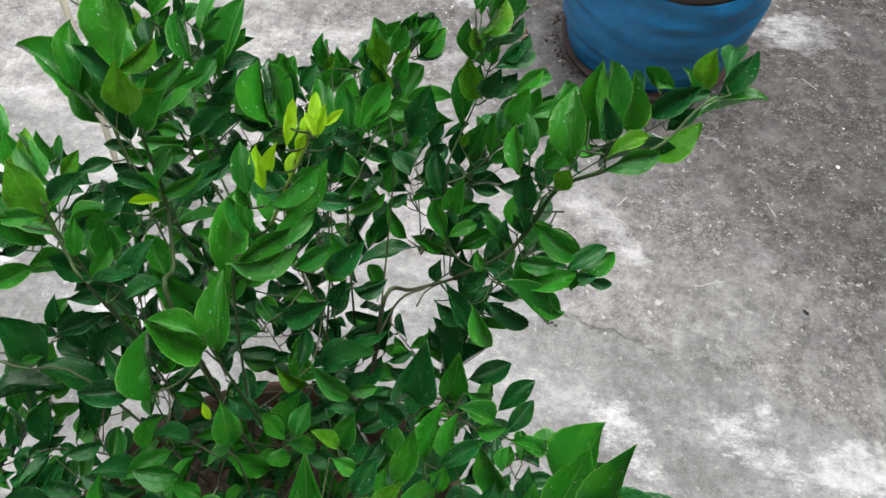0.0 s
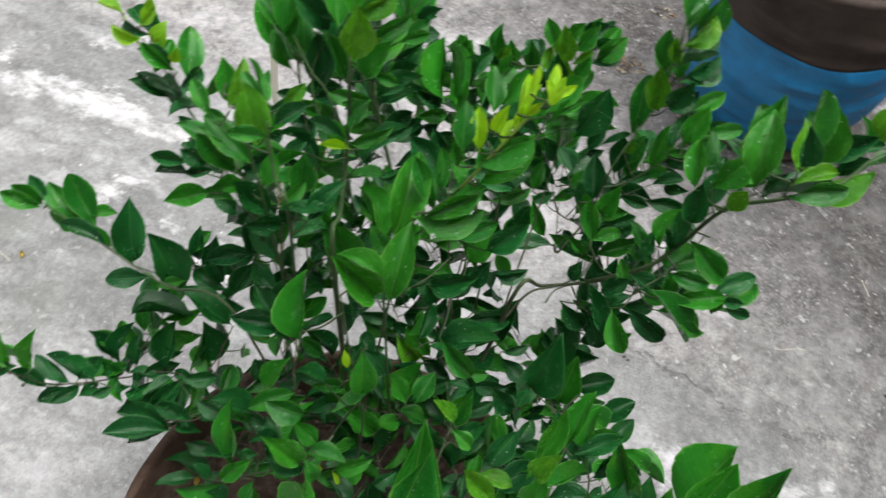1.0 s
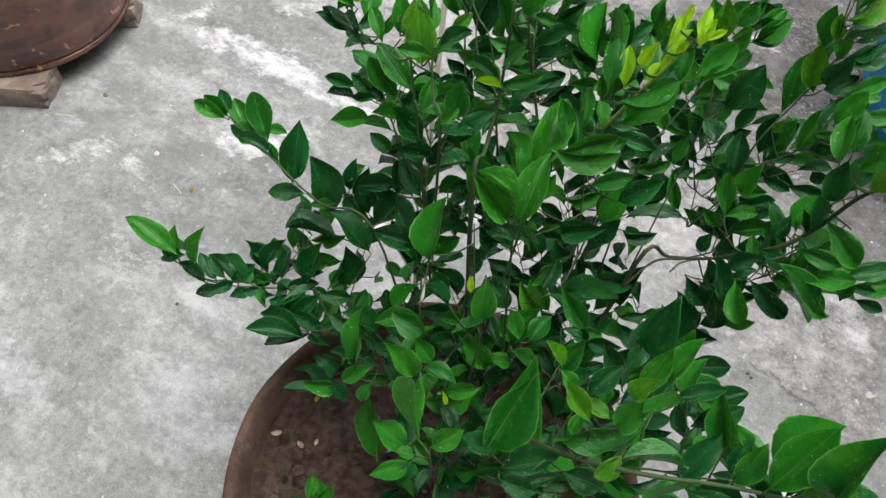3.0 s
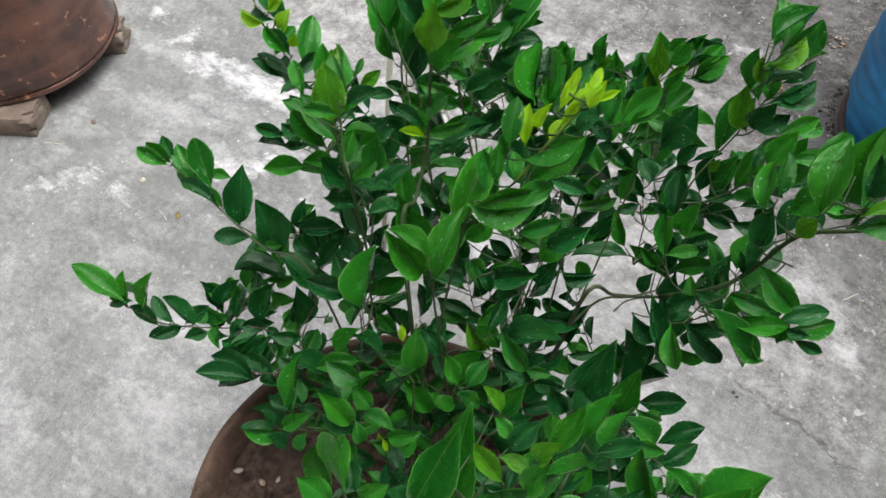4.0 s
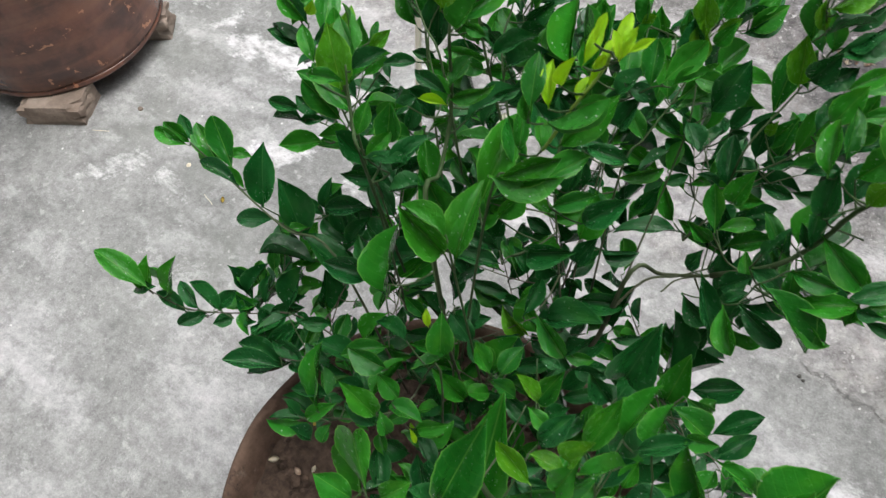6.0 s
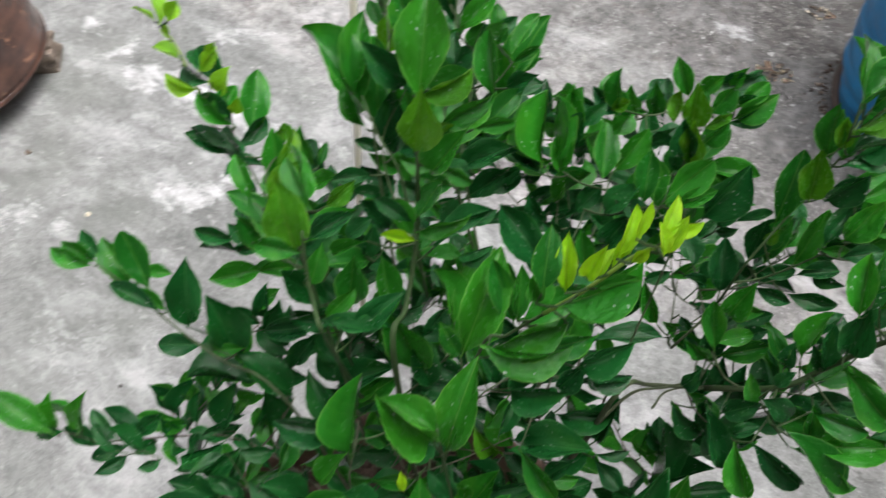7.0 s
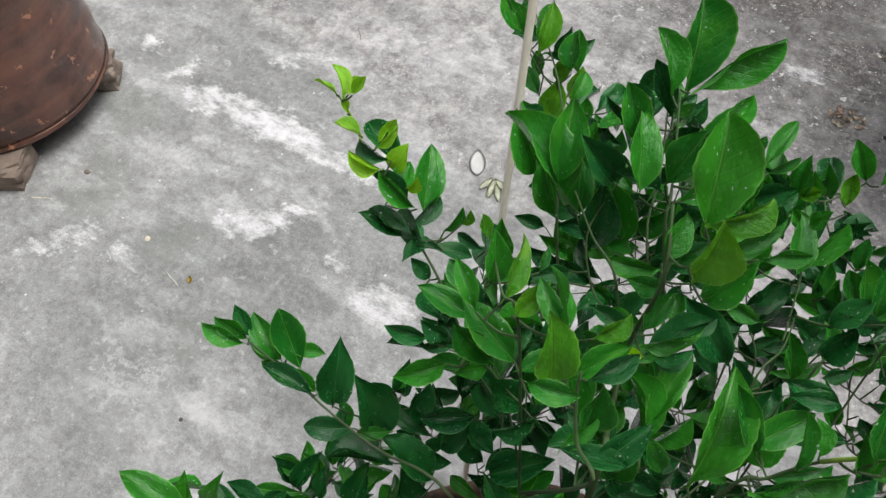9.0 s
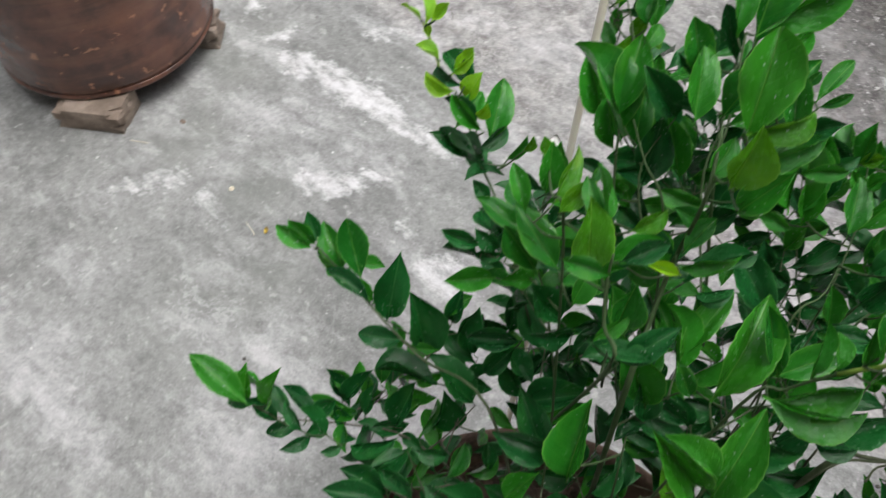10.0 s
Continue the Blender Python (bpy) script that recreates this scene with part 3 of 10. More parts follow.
def sprigs():
    """Short leafy sprigs rising from the soil round the foot of the bush."""
    rnd = random.Random(31)
    for _ in range(12):
        a, r = rnd.uniform(-2.6, 2.2), rnd.uniform(0.03, 0.19)
        foot = Vector((POT[0] + 0.02 + r * math.cos(a), POT[1] + r * math.sin(a), RIM_Z - 0.052))
        if foot.x < POT[0] - 0.10:
            continue
        top = foot + Vector((0.25 * r * math.cos(a) + rnd.uniform(-0.02, 0.02), 0.25 * r * math.sin(a) + rnd.uniform(-0.02, 0.02), rnd.uniform(0.07, 0.17)))
        tw = twig(0.0013, foot, foot.lerp(top, 0.5) + Vector((rnd.uniform(-0.01, 0.01), rnd.uniform(-0.01, 0.01), 0)), top)
        for i in range(rnd.randint(6, 9)):
            f = 0.35 + 0.65 * i / 8
            b = foot.lerp(top, min(f, 1.0))
            turn = i * 2.4 + rnd.uniform(-0.4, 0.4)
            d = Vector((math.cos(turn), math.sin(turn), rnd.uniform(0.1, 0.9))).normalized()
            ln = rnd.uniform(0.026, 0.046)
            leaf(tw, b, b + d * ln, ln * 0.52, "old" if f < 0.7 and rnd.random() < 0.6 else "mature")


VIEW_POINT = Vector((0.19, 0.34, 1.60))  # near the mean camera position: blades are turned to face the camera


def grow():
    """Builds every branch, with a stalk to each of its leaves, and the leaves on it."""
    # a branch ends at its last leaf or fork
    forks = [tw["way"][0] for tw in TWIGS]
    for tw in TWIGS:
        way, last = tw["way"], 2
        for p in [one[0] for one in tw["leaves"] if min((one[0] - q).length for q in way) < 0.03] + [f for f in forks if min((f - q).length for q in way) < 0.02]:
            last = max(last, min(range(len(way)), key=lambda i: (way[i] - p).length))
        tw["way"] = way[:last + 1]
    wood = [p for tw in TWIGS for p in tw["way"]]
    for tw in TWIGS:
        way, n = tw["way"], len(tw["way"])
        bm = bmesh.new()
        tube(bm, way, tw["r"] * (1.2 if tw["r"] > 0.002 else 0.85), tw["r"] * 0.45, 8)
        nodes = [(p, 0.0) for p in wood]
        stalks = []
        for base, tip, width, tone, sway in sorted(tw["leaves"], key=lambda one: min((p - one[0]).length for p in way)):
            # stalks rise from the wood below
            start = min(nodes, key=lambda p: (p[0] - base).length + p[1] + 1.1 * max(0.0, p[0].z - base.z + 0.6 * (p[0] - base).xy.length))[0]
            gap = (base - start).length
            if gap > 0.002:
                bend = start.lerp(base, 0.5) + Vector((0, 0, -0.10 * gap))
                stalks.append(tube(bmesh.new(), spline((start, bend, base), 3), 0.0008 + 0.004 * min(gap, 0.08), 0.0007, 5))
            nodes.append((base, 0.006))
        branch = part("branch", bm, BARK, PLANT)
        for stalk in stalks:
            part("leaf_stalk", stalk, GREEN_BARK, branch)
        if sum(one[3] in ("young", "fresh") for one in tw["leaves"]) > 6:
            tip_bm = bmesh.new()
            tube(tip_bm, way[int(n * 0.52):], tw["r"] * 0.98, tw["r"] * 0.6, 7)
            part("young_stem", tip_bm, YOUNG_BARK, branch, "tender yellow-green stem tip")
        for base, tip, width, tone, sway in tw["leaves"]:
            ob = new("leaf", RND.choice(LEAF_MESH[tone]))
            y = tip - base
            ln = y.length
            y.normalize()
            up = (VIEW_POINT - base).normalized() + Vector((RND.uniform(-sway, sway), RND.uniform(-sway, sway), 0.0))
            z = (up - y * up.dot(y)).normalized()
            # a leaf that shows narrow stands on edge
            if width < 0.36 * ln:
                z = Matrix.Rotation(RND.choice((-1, 1)) * math.acos(width / (0.40 * ln)), 3, y) @ z
                width = 0.40 * ln
            width = min(0.93 * width, 0.56 * ln) * {"young": 0.85, "fresh": 1.25}.get(tone, 1.0)
            x = y.cross(z)
            ob.matrix_basis = Matrix(((x.x * width, y.x * ln, z.x * ln, base.x), (x.y * width, y.y * ln, z.y * ln, base.y), (x.z * width, y.z * ln, z.z * ln, base.z), (0, 0, 0, 1)))
            ob.parent = branch
            if tone in ("young", "fresh"):
                tagged(ob, "tender yellow-green young leaf")


# branches and leaves
tw = twig(0.0014, (-0.059, 0.667, 0.868), (-0.108, 0.685, 0.978), (-0.145, 0.706, 0.997), (-0.176, 0.724, 1.020), (-0.198, 0.729, 1.030), (-0.221, 0.742, 1.058), (-0.234, 0.745, 1.076))
leaf(tw, (-0.228, 0.749, 1.076), (-0.226, 0.763, 1.085), 0.010, "fresh", 0.6)
leaf(tw, (-0.201, 0.741, 1.041), (-0.197, 0.761, 1.053), 0.009, "fresh", 0.6)
leaf(tw, (-0.131, 0.724, 0.997), (-0.121, 0.736, 1.023), 0.014, "mature", 0.6)
leaf(tw, (-0.162, 0.722, 1.012), (-0.195, 0.723, 1.033), 0.016, "old", 0.6)
leaf(tw, (-0.123, 0.687, 0.982), (-0.138, 0.687, 1.001), 0.014, "old", 0.6)
leaf(tw, (-0.080, 0.728, 0.993), (-0.088, 0.735, 1.019), 0.012, "old", 0.6)
leaf(tw, (-0.225, 0.739, 1.081), (-0.237, 0.754, 1.100), 0.009, "fresh")
leaf(tw, (-0.232, 0.741, 1.081), (-0.249, 0.744, 1.091), 0.005, "fresh")
leaf(tw, (-0.218, 0.742, 1.087), (-0.212, 0.755, 1.098), 0.007, "fresh")
leaf(tw, (-0.224, 0.740, 1.066), (-0.230, 0.747, 1.075), 0.006, "fresh")
leaf(tw, (-0.202, 0.727, 1.065), (-0.223, 0.723, 1.074), 0.008, "fresh")
leaf(tw, (-0.195, 0.732, 1.050), (-0.184, 0.750, 1.064), 0.008, "fresh")
leaf(tw, (-0.193, 0.747, 1.056), (-0.188, 0.751, 1.068), 0.008, "fresh")
leaf(tw, (-0.184, 0.736, 1.023), (-0.177, 0.744, 1.050), 0.016, "fresh")
leaf(tw, (-0.166, 0.726, 1.023), (-0.158, 0.732, 1.039), 0.010, "fresh")
leaf(tw, (-0.153, 0.727, 0.997), (-0.163, 0.766, 1.037), 0.028, "mature")
leaf(tw, (-0.146, 0.710, 1.033), (-0.180, 0.712, 1.053), 0.014, "mature")
leaf(tw, (-0.139, 0.697, 1.008), (-0.180, 0.689, 1.025), 0.013, "old")
leaf(tw, (-0.053, 0.642, 0.884), (-0.092, 0.614, 0.889), 0.023, "old")
leaf(tw, (-0.058, 0.642, 0.865), (-0.070, 0.611, 0.843), 0.020, "old")
leaf(tw, (-0.181, 0.731, 1.046), (-0.214, 0.735, 1.047), 0.017, "old", 1)
leaf(tw, (-0.157, 0.712, 0.998), (-0.152, 0.747, 1.004), 0.019, "old", 1)
leaf(tw, (-0.178, 0.713, 1.013), (-0.175, 0.749, 1.030), 0.020, "mature", 1)
leaf(tw, (-0.177, 0.740, 1.029), (-0.220, 0.759, 1.036), 0.025, "old", 1)
leaf(tw, (-0.113, 0.668, 0.984), (-0.084, 0.645, 1.003), 0.021, "old", 1)
leaf(tw, (-0.147, 0.700, 1.008), (-0.184, 0.690, 1.028), 0.018, "old", 1)
leaf(tw, (-0.123, 0.674, 0.989), (-0.086, 0.647, 1.006), 0.021, "old", 1)

tw = twig(0.0017, (0.005, 0.613, 0.849), (0.048, 0.563, 1.106), (0.035, 0.574, 1.121), (0.026, 0.586, 1.141), (0.022, 0.595, 1.162))
leaf(tw, (0.027, 0.592, 1.155), (0.044, 0.612, 1.165), 0.013, "old", 0.6)
leaf(tw, (0.011, 0.594, 1.127), (0.003, 0.603, 1.173), 0.027, "newer")
leaf(tw, (0.016, 0.596, 1.135), (0.039, 0.620, 1.154), 0.016, "mature")
leaf(tw, (0.020, 0.617, 1.148), (0.032, 0.632, 1.161), 0.011, "newer")
leaf(tw, (0.026, 0.585, 1.073), (0.040, 0.604, 1.091), 0.013, "mature")
leaf(tw, (0.025, 0.584, 1.073), (0.064, 0.590, 1.078), 0.014, "old")
leaf(tw, (0.046, 0.587, 1.064), (0.065, 0.609, 1.095), 0.019, "old")
leaf(tw, (0.001, 0.577, 1.154), (0.028, 0.582, 1.156), 0.013, "mature")

tw = twig(0.0011, (-0.005, 0.623, 0.889), (-0.035, 0.635, 0.994), (-0.069, 0.632, 1.011), (-0.098, 0.624, 1.016))
leaf(tw, (-0.085, 0.627, 1.026), (-0.114, 0.615, 1.035), 0.014, "old")
leaf(tw, (-0.085, 0.623, 1.013), (-0.111, 0.612, 1.020), 0.009, "old")
leaf(tw, (-0.071, 0.638, 1.011), (-0.091, 0.623, 1.013), 0.011, "old")
leaf(tw, (-0.065, 0.656, 1.024), (-0.106, 0.649, 1.046), 0.020, "mature")
leaf(tw, (-0.076, 0.638, 1.015), (-0.096, 0.632, 1.035), 0.014, "old")
leaf(tw, (-0.045, 0.639, 1.001), (-0.060, 0.615, 1.019), 0.017, "mature")

tw = twig(0.0022, (0.065, 0.593, 0.709), (0.051, 0.613, 0.992), (0.043, 0.646, 0.998), (0.034, 0.684, 1.039), (0.037, 0.688, 1.115), (0.024, 0.720, 1.143))
leaf(tw, (0.037, 0.698, 1.120), (0.066, 0.734, 1.142), 0.019, "mature", 0.6)
leaf(tw, (0.032, 0.682, 1.033), (0.009, 0.688, 1.058), 0.019, "mature", 0.6)
leaf(tw, (0.032, 0.697, 1.118), (0.037, 0.718, 1.141), 0.020, "mature", 0.6)
leaf(tw, (0.025, 0.721, 1.143), (0.048, 0.740, 1.153), 0.014, "mature", 0.6)
leaf(tw, (0.043, 0.629, 0.997), (0.015, 0.609, 0.997), 0.024, "old", 0.6)
leaf(tw, (0.051, 0.690, 1.121), (0.075, 0.685, 1.129), 0.014, "old", 0.6)
leaf(tw, (0.040, 0.735, 1.153), (0.031, 0.751, 1.170), 0.010, "old")
leaf(tw, (0.035, 0.681, 1.056), (0.005, 0.679, 1.070), 0.013, "old")
leaf(tw, (0.046, 0.665, 1.064), (0.024, 0.656, 1.070), 0.011, "young")
leaf(tw, (0.046, 0.686, 1.027), (0.071, 0.719, 1.054), 0.017, "old")
leaf(tw, (0.039, 0.678, 1.069), (0.045, 0.700, 1.089), 0.015, "mature")
leaf(tw, (0.040, 0.672, 1.061), (0.073, 0.690, 1.074), 0.013, "mature")
leaf(tw, (0.072, 0.625, 0.924), (0.054, 0.639, 0.974), 0.026, "old")

tw = twig(0.0014, (0.040, 0.680, 0.957), (0.011, 0.706, 1.060), (-0.016, 0.723, 1.075), (-0.039, 0.740, 1.091))
leaf(tw, (-0.054, 0.749, 1.075), (-0.066, 0.791, 1.118), 0.027, "mature")
leaf(tw, (0.022, 0.695, 0.980), (0.056, 0.710, 0.991), 0.013, "mature")

tw = twig(0.0015, (0.075, 0.722, 0.904), (0.011, 0.797, 0.988), (-0.002, 0.840, 1.017), (-0.018, 0.879, 1.048))
leaf(tw, (0.015, 0.844, 1.015), (0.006, 0.856, 1.070), 0.024, "mature", 0.6)
leaf(tw, (0.021, 0.842, 1.012), (0.032, 0.882, 1.079), 0.020, "mature", 0.6)
leaf(tw, (0.018, 0.866, 1.025), (0.039, 0.885, 1.043), 0.010, "mature", 0.6)
leaf(tw, (0.018, 0.849, 1.017), (0.047, 0.866, 1.031), 0.022, "old", 0.6)
leaf(tw, (0.016, 0.831, 1.008), (0.042, 0.842, 1.034), 0.020, "old", 0.6)
leaf(tw, (0.022, 0.816, 0.997), (0.047, 0.825, 1.018), 0.018, "old", 0.6)
leaf(tw, (0.018, 0.792, 0.983), (0.055, 0.806, 1.010), 0.027, "old", 0.6)
leaf(tw, (-0.030, 0.848, 1.030), (-0.034, 0.861, 1.058), 0.018, "old", 0.6)

tw = twig(0.0012, (0.135, 0.703, 0.784), (0.132, 0.784, 0.891), (0.109, 0.819, 0.916), (0.088, 0.851, 0.939), (0.069, 0.883, 0.962))
leaf(tw, (0.072, 0.882, 0.961), (0.068, 0.900, 0.997), 0.026, "mature", 0.6)
leaf(tw, (0.064, 0.852, 0.945), (0.032, 0.846, 0.972), 0.022, "old", 0.6)
leaf(tw, (0.086, 0.810, 0.916), (0.069, 0.813, 0.940), 0.015, "old", 0.6)
leaf(tw, (0.077, 0.868, 0.974), (0.072, 0.883, 1.018), 0.025, "mature")
leaf(tw, (0.083, 0.881, 0.976), (0.099, 0.892, 0.999), 0.016, "old")
leaf(tw, (0.089, 0.824, 0.937), (0.096, 0.833, 0.971), 0.031, "mature")
leaf(tw, (0.106, 0.790, 0.916), (0.060, 0.795, 0.942), 0.019, "old")
leaf(tw, (0.120, 0.818, 0.901), (0.107, 0.815, 0.922), 0.018, "old")
leaf(tw, (0.108, 0.821, 0.933), (0.122, 0.848, 0.953), 0.018, "old")

tw = twig(0.0012, (0.145, 0.704, 0.783), (0.136, 0.771, 0.934), (0.132, 0.811, 0.958), (0.124, 0.858, 0.972), (0.108, 0.914, 0.977))
leaf(tw, (0.116, 0.884, 0.972), (0.100, 0.888, 0.989), 0.018, "mature", 0.6)
leaf(tw, (0.144, 0.804, 0.958), (0.158, 0.813, 0.971), 0.029, "old", 0.6)
leaf(tw, (0.152, 0.805, 0.962), (0.159, 0.820, 0.978), 0.024, "old", 0.6)
leaf(tw, (0.103, 0.918, 0.969), (0.096, 0.930, 1.006), 0.022, "mature")
leaf(tw, (0.123, 0.834, 0.973), (0.112, 0.868, 1.009), 0.025, "mature")
leaf(tw, (0.127, 0.853, 0.968), (0.141, 0.885, 0.999), 0.024, "mature")
leaf(tw, (0.101, 0.912, 0.975), (0.117, 0.914, 0.994), 0.014, "newer")
leaf(tw, (0.115, 0.869, 0.995), (0.125, 0.873, 1.018), 0.017, "mature")
leaf(tw, (0.109, 0.765, 0.924), (0.054, 0.783, 0.964), 0.034, "old")
leaf(tw, (0.123, 0.759, 0.900), (0.114, 0.766, 0.933), 0.025, "old")
leaf(tw, (0.121, 0.774, 0.954), (0.139, 0.785, 0.960), 0.010, "old")

tw = twig(0.0014, (0.164, 0.717, 0.793), (0.159, 0.762, 0.948), (0.166, 0.789, 0.969), (0.177, 0.822, 1.000), (0.179, 0.859, 1.026), (0.169, 0.926, 1.011))
leaf(tw, (0.171, 0.817, 0.994), (0.154, 0.841, 1.021), 0.028, "mature", 0.6)
leaf(tw, (0.179, 0.819, 0.997), (0.198, 0.853, 1.021), 0.026, "mature", 0.6)
leaf(tw, (0.181, 0.813, 0.990), (0.212, 0.839, 1.008), 0.013, "mature", 0.6)
leaf(tw, (0.175, 0.902, 1.014), (0.172, 0.915, 1.030), 0.021, "mature", 0.6)
leaf(tw, (0.179, 0.845, 1.023), (0.165, 0.855, 1.034), 0.019, "old", 0.6)
leaf(tw, (0.168, 0.921, 1.018), (0.179, 0.923, 1.042), 0.015, "mature")
leaf(tw, (0.174, 0.867, 1.036), (0.168, 0.872, 1.074), 0.023, "newer")
leaf(tw, (0.182, 0.882, 1.040), (0.193, 0.893, 1.066), 0.018, "mature")
leaf(tw, (0.189, 0.939, 1.017), (0.194, 0.943, 1.039), 0.014, "mature")
leaf(tw, (0.198, 0.918, 1.018), (0.214, 0.940, 1.036), 0.017, "mature")
leaf(tw, (0.181, 0.875, 1.030), (0.198, 0.889, 1.042), 0.011, "newer")
leaf(tw, (0.187, 0.863, 1.028), (0.199, 0.869, 1.052), 0.016, "mature")
leaf(tw, (0.184, 0.846, 1.017), (0.176, 0.855, 1.058), 0.023, "newer")
leaf(tw, (0.182, 0.849, 1.022), (0.168, 0.857, 1.059), 0.021, "old")
leaf(tw, (0.176, 0.853, 0.998), (0.171, 0.857, 1.023), 0.019, "old")
leaf(tw, (0.170, 0.776, 0.981), (0.152, 0.780, 1.010), 0.017, "mature")
leaf(tw, (0.153, 0.731, 0.849), (0.139, 0.766, 0.888), 0.026, "mature")

tw = twig(0.0014, (0.229, 0.768, 0.878), (0.245, 0.795, 0.914), (0.250, 0.796, 0.996), (0.264, 0.833, 1.027), (0.273, 0.853, 1.053), (0.279, 0.868, 1.082), (0.269, 0.860, 1.122))
leaf(tw, (0.273, 0.865, 1.108), (0.258, 0.889, 1.144), 0.013, "mature", 0.6)
leaf(tw, (0.277, 0.868, 1.102), (0.290, 0.886, 1.138), 0.024, "mature", 0.6)
leaf(tw, (0.272, 0.856, 1.060), (0.263, 0.884, 1.085), 0.023, "mature", 0.6)
leaf(tw, (0.279, 0.868, 1.082), (0.300, 0.891, 1.108), 0.013, "mature", 0.6)
leaf(tw, (0.278, 0.859, 1.064), (0.269, 0.866, 1.093), 0.017, "mature", 0.6)
leaf(tw, (0.274, 0.842, 1.034), (0.266, 0.864, 1.058), 0.028, "mature", 0.6)
leaf(tw, (0.282, 0.868, 1.079), (0.300, 0.883, 1.100), 0.011, "old", 0.6)
leaf(tw, (0.283, 0.863, 1.068), (0.309, 0.878, 1.084), 0.009, "old", 0.6)
leaf(tw, (0.278, 0.845, 1.039), (0.301, 0.858, 1.058), 0.019, "old", 0.6)
leaf(tw, (0.224, 0.776, 0.877), (0.169, 0.750, 0.889), 0.022, "old")
leaf(tw, (0.245, 0.803, 0.932), (0.232, 0.831, 0.969), 0.024, "old")
leaf(tw, (0.257, 0.825, 0.990), (0.263, 0.828, 1.006), 0.010, "newer")
leaf(tw, (0.262, 0.814, 0.963), (0.288, 0.825, 0.972), 0.013, "old")
leaf(tw, (0.257, 0.786, 0.936), (0.264, 0.796, 0.973), 0.025, "mature")
leaf(tw, (0.268, 0.799, 0.905), (0.292, 0.815, 0.917), 0.014, "old")
leaf(tw, (0.267, 0.836, 1.133), (0.254, 0.866, 1.164), 0.013, "mature")
leaf(tw, (0.257, 0.822, 1.014), (0.254, 0.865, 1.056), 0.024, "mature")
leaf(tw, (0.268, 0.823, 1.053), (0.259, 0.832, 1.095), 0.023, "newer")
leaf(tw, (0.298, 0.846, 1.043), (0.323, 0.866, 1.060), 0.016, "mature")
leaf(tw, (0.254, 0.799, 0.928), (0.280, 0.794, 0.944), 0.023, "mature")
leaf(tw, (0.255, 0.766, 0.918), (0.282, 0.785, 0.927), 0.016, "mature")
leaf(tw, (0.278, 0.850, 1.067), (0.306, 0.885, 1.066), 0.024, "old", 1)

tw = twig(0.0014, (0.098, 0.570, 0.810), (0.116, 0.614, 1.049), (0.131, 0.624, 1.078), (0.148, 0.636, 1.101), (0.169, 0.632, 1.155), (0.185, 0.637, 1.191), (0.195, 0.626, 1.222))
leaf(tw, (0.197, 0.625, 1.216), (0.192, 0.632, 1.228), 0.007, "young", 0.6)
leaf(tw, (0.182, 0.640, 1.185), (0.184, 0.659, 1.199), 0.009, "young", 0.6)
leaf(tw, (0.179, 0.641, 1.176), (0.182, 0.656, 1.191), 0.008, "young", 0.6)
leaf(tw, (0.172, 0.633, 1.160), (0.173, 0.647, 1.174), 0.009, "young", 0.6)
leaf(tw, (0.176, 0.638, 1.169), (0.177, 0.654, 1.179), 0.007, "young", 0.6)
leaf(tw, (0.161, 0.631, 1.116), (0.188, 0.661, 1.151), 0.014, "mature", 0.6)
leaf(tw, (0.130, 0.618, 1.064), (0.169, 0.624, 1.077), 0.016, "mature", 0.6)
leaf(tw, (0.146, 0.637, 1.100), (0.138, 0.650, 1.116), 0.016, "mature", 0.6)
leaf(tw, (0.102, 0.619, 1.023), (0.103, 0.676, 1.075), 0.032, "new")
leaf(tw, (0.151, 0.614, 1.163), (0.146, 0.630, 1.192), 0.016, "mature")
leaf(tw, (0.149, 0.614, 1.151), (0.144, 0.623, 1.169), 0.010, "mature")
leaf(tw, (0.159, 0.616, 1.153), (0.187, 0.642, 1.173), 0.011, "mature")
leaf(tw, (0.173, 0.630, 1.161), (0.189, 0.640, 1.169), 0.009, "mature")
leaf(tw, (0.161, 0.619, 1.164), (0.152, 0.638, 1.185), 0.014, "young")
leaf(tw, (0.169, 0.618, 1.188), (0.173, 0.624, 1.207), 0.011, "young")
leaf(tw, (0.179, 0.623, 1.204), (0.180, 0.641, 1.221), 0.010, "young")
leaf(tw, (0.184, 0.625, 1.221), (0.184, 0.637, 1.233), 0.007, "young")
leaf(tw, (0.185, 0.625, 1.202), (0.190, 0.630, 1.213), 0.007, "young")
leaf(tw, (0.194, 0.630, 1.214), (0.194, 0.647, 1.230), 0.008, "young")
leaf(tw, (0.196, 0.632, 1.208), (0.199, 0.636, 1.225), 0.011, "young")
leaf(tw, (0.196, 0.643, 1.205), (0.207, 0.652, 1.213), 0.007, "young")
leaf(tw, (0.197, 0.638, 1.216), (0.200, 0.643, 1.225), 0.006, "young")
leaf(tw, (0.122, 0.606, 1.089), (0.172, 0.616, 1.098), 0.016, "mature")
leaf(tw, (0.125, 0.611, 1.082), (0.163, 0.636, 1.101), 0.015, "new")
leaf(tw, (0.137, 0.623, 1.104), (0.128, 0.645, 1.127), 0.013, "mature")

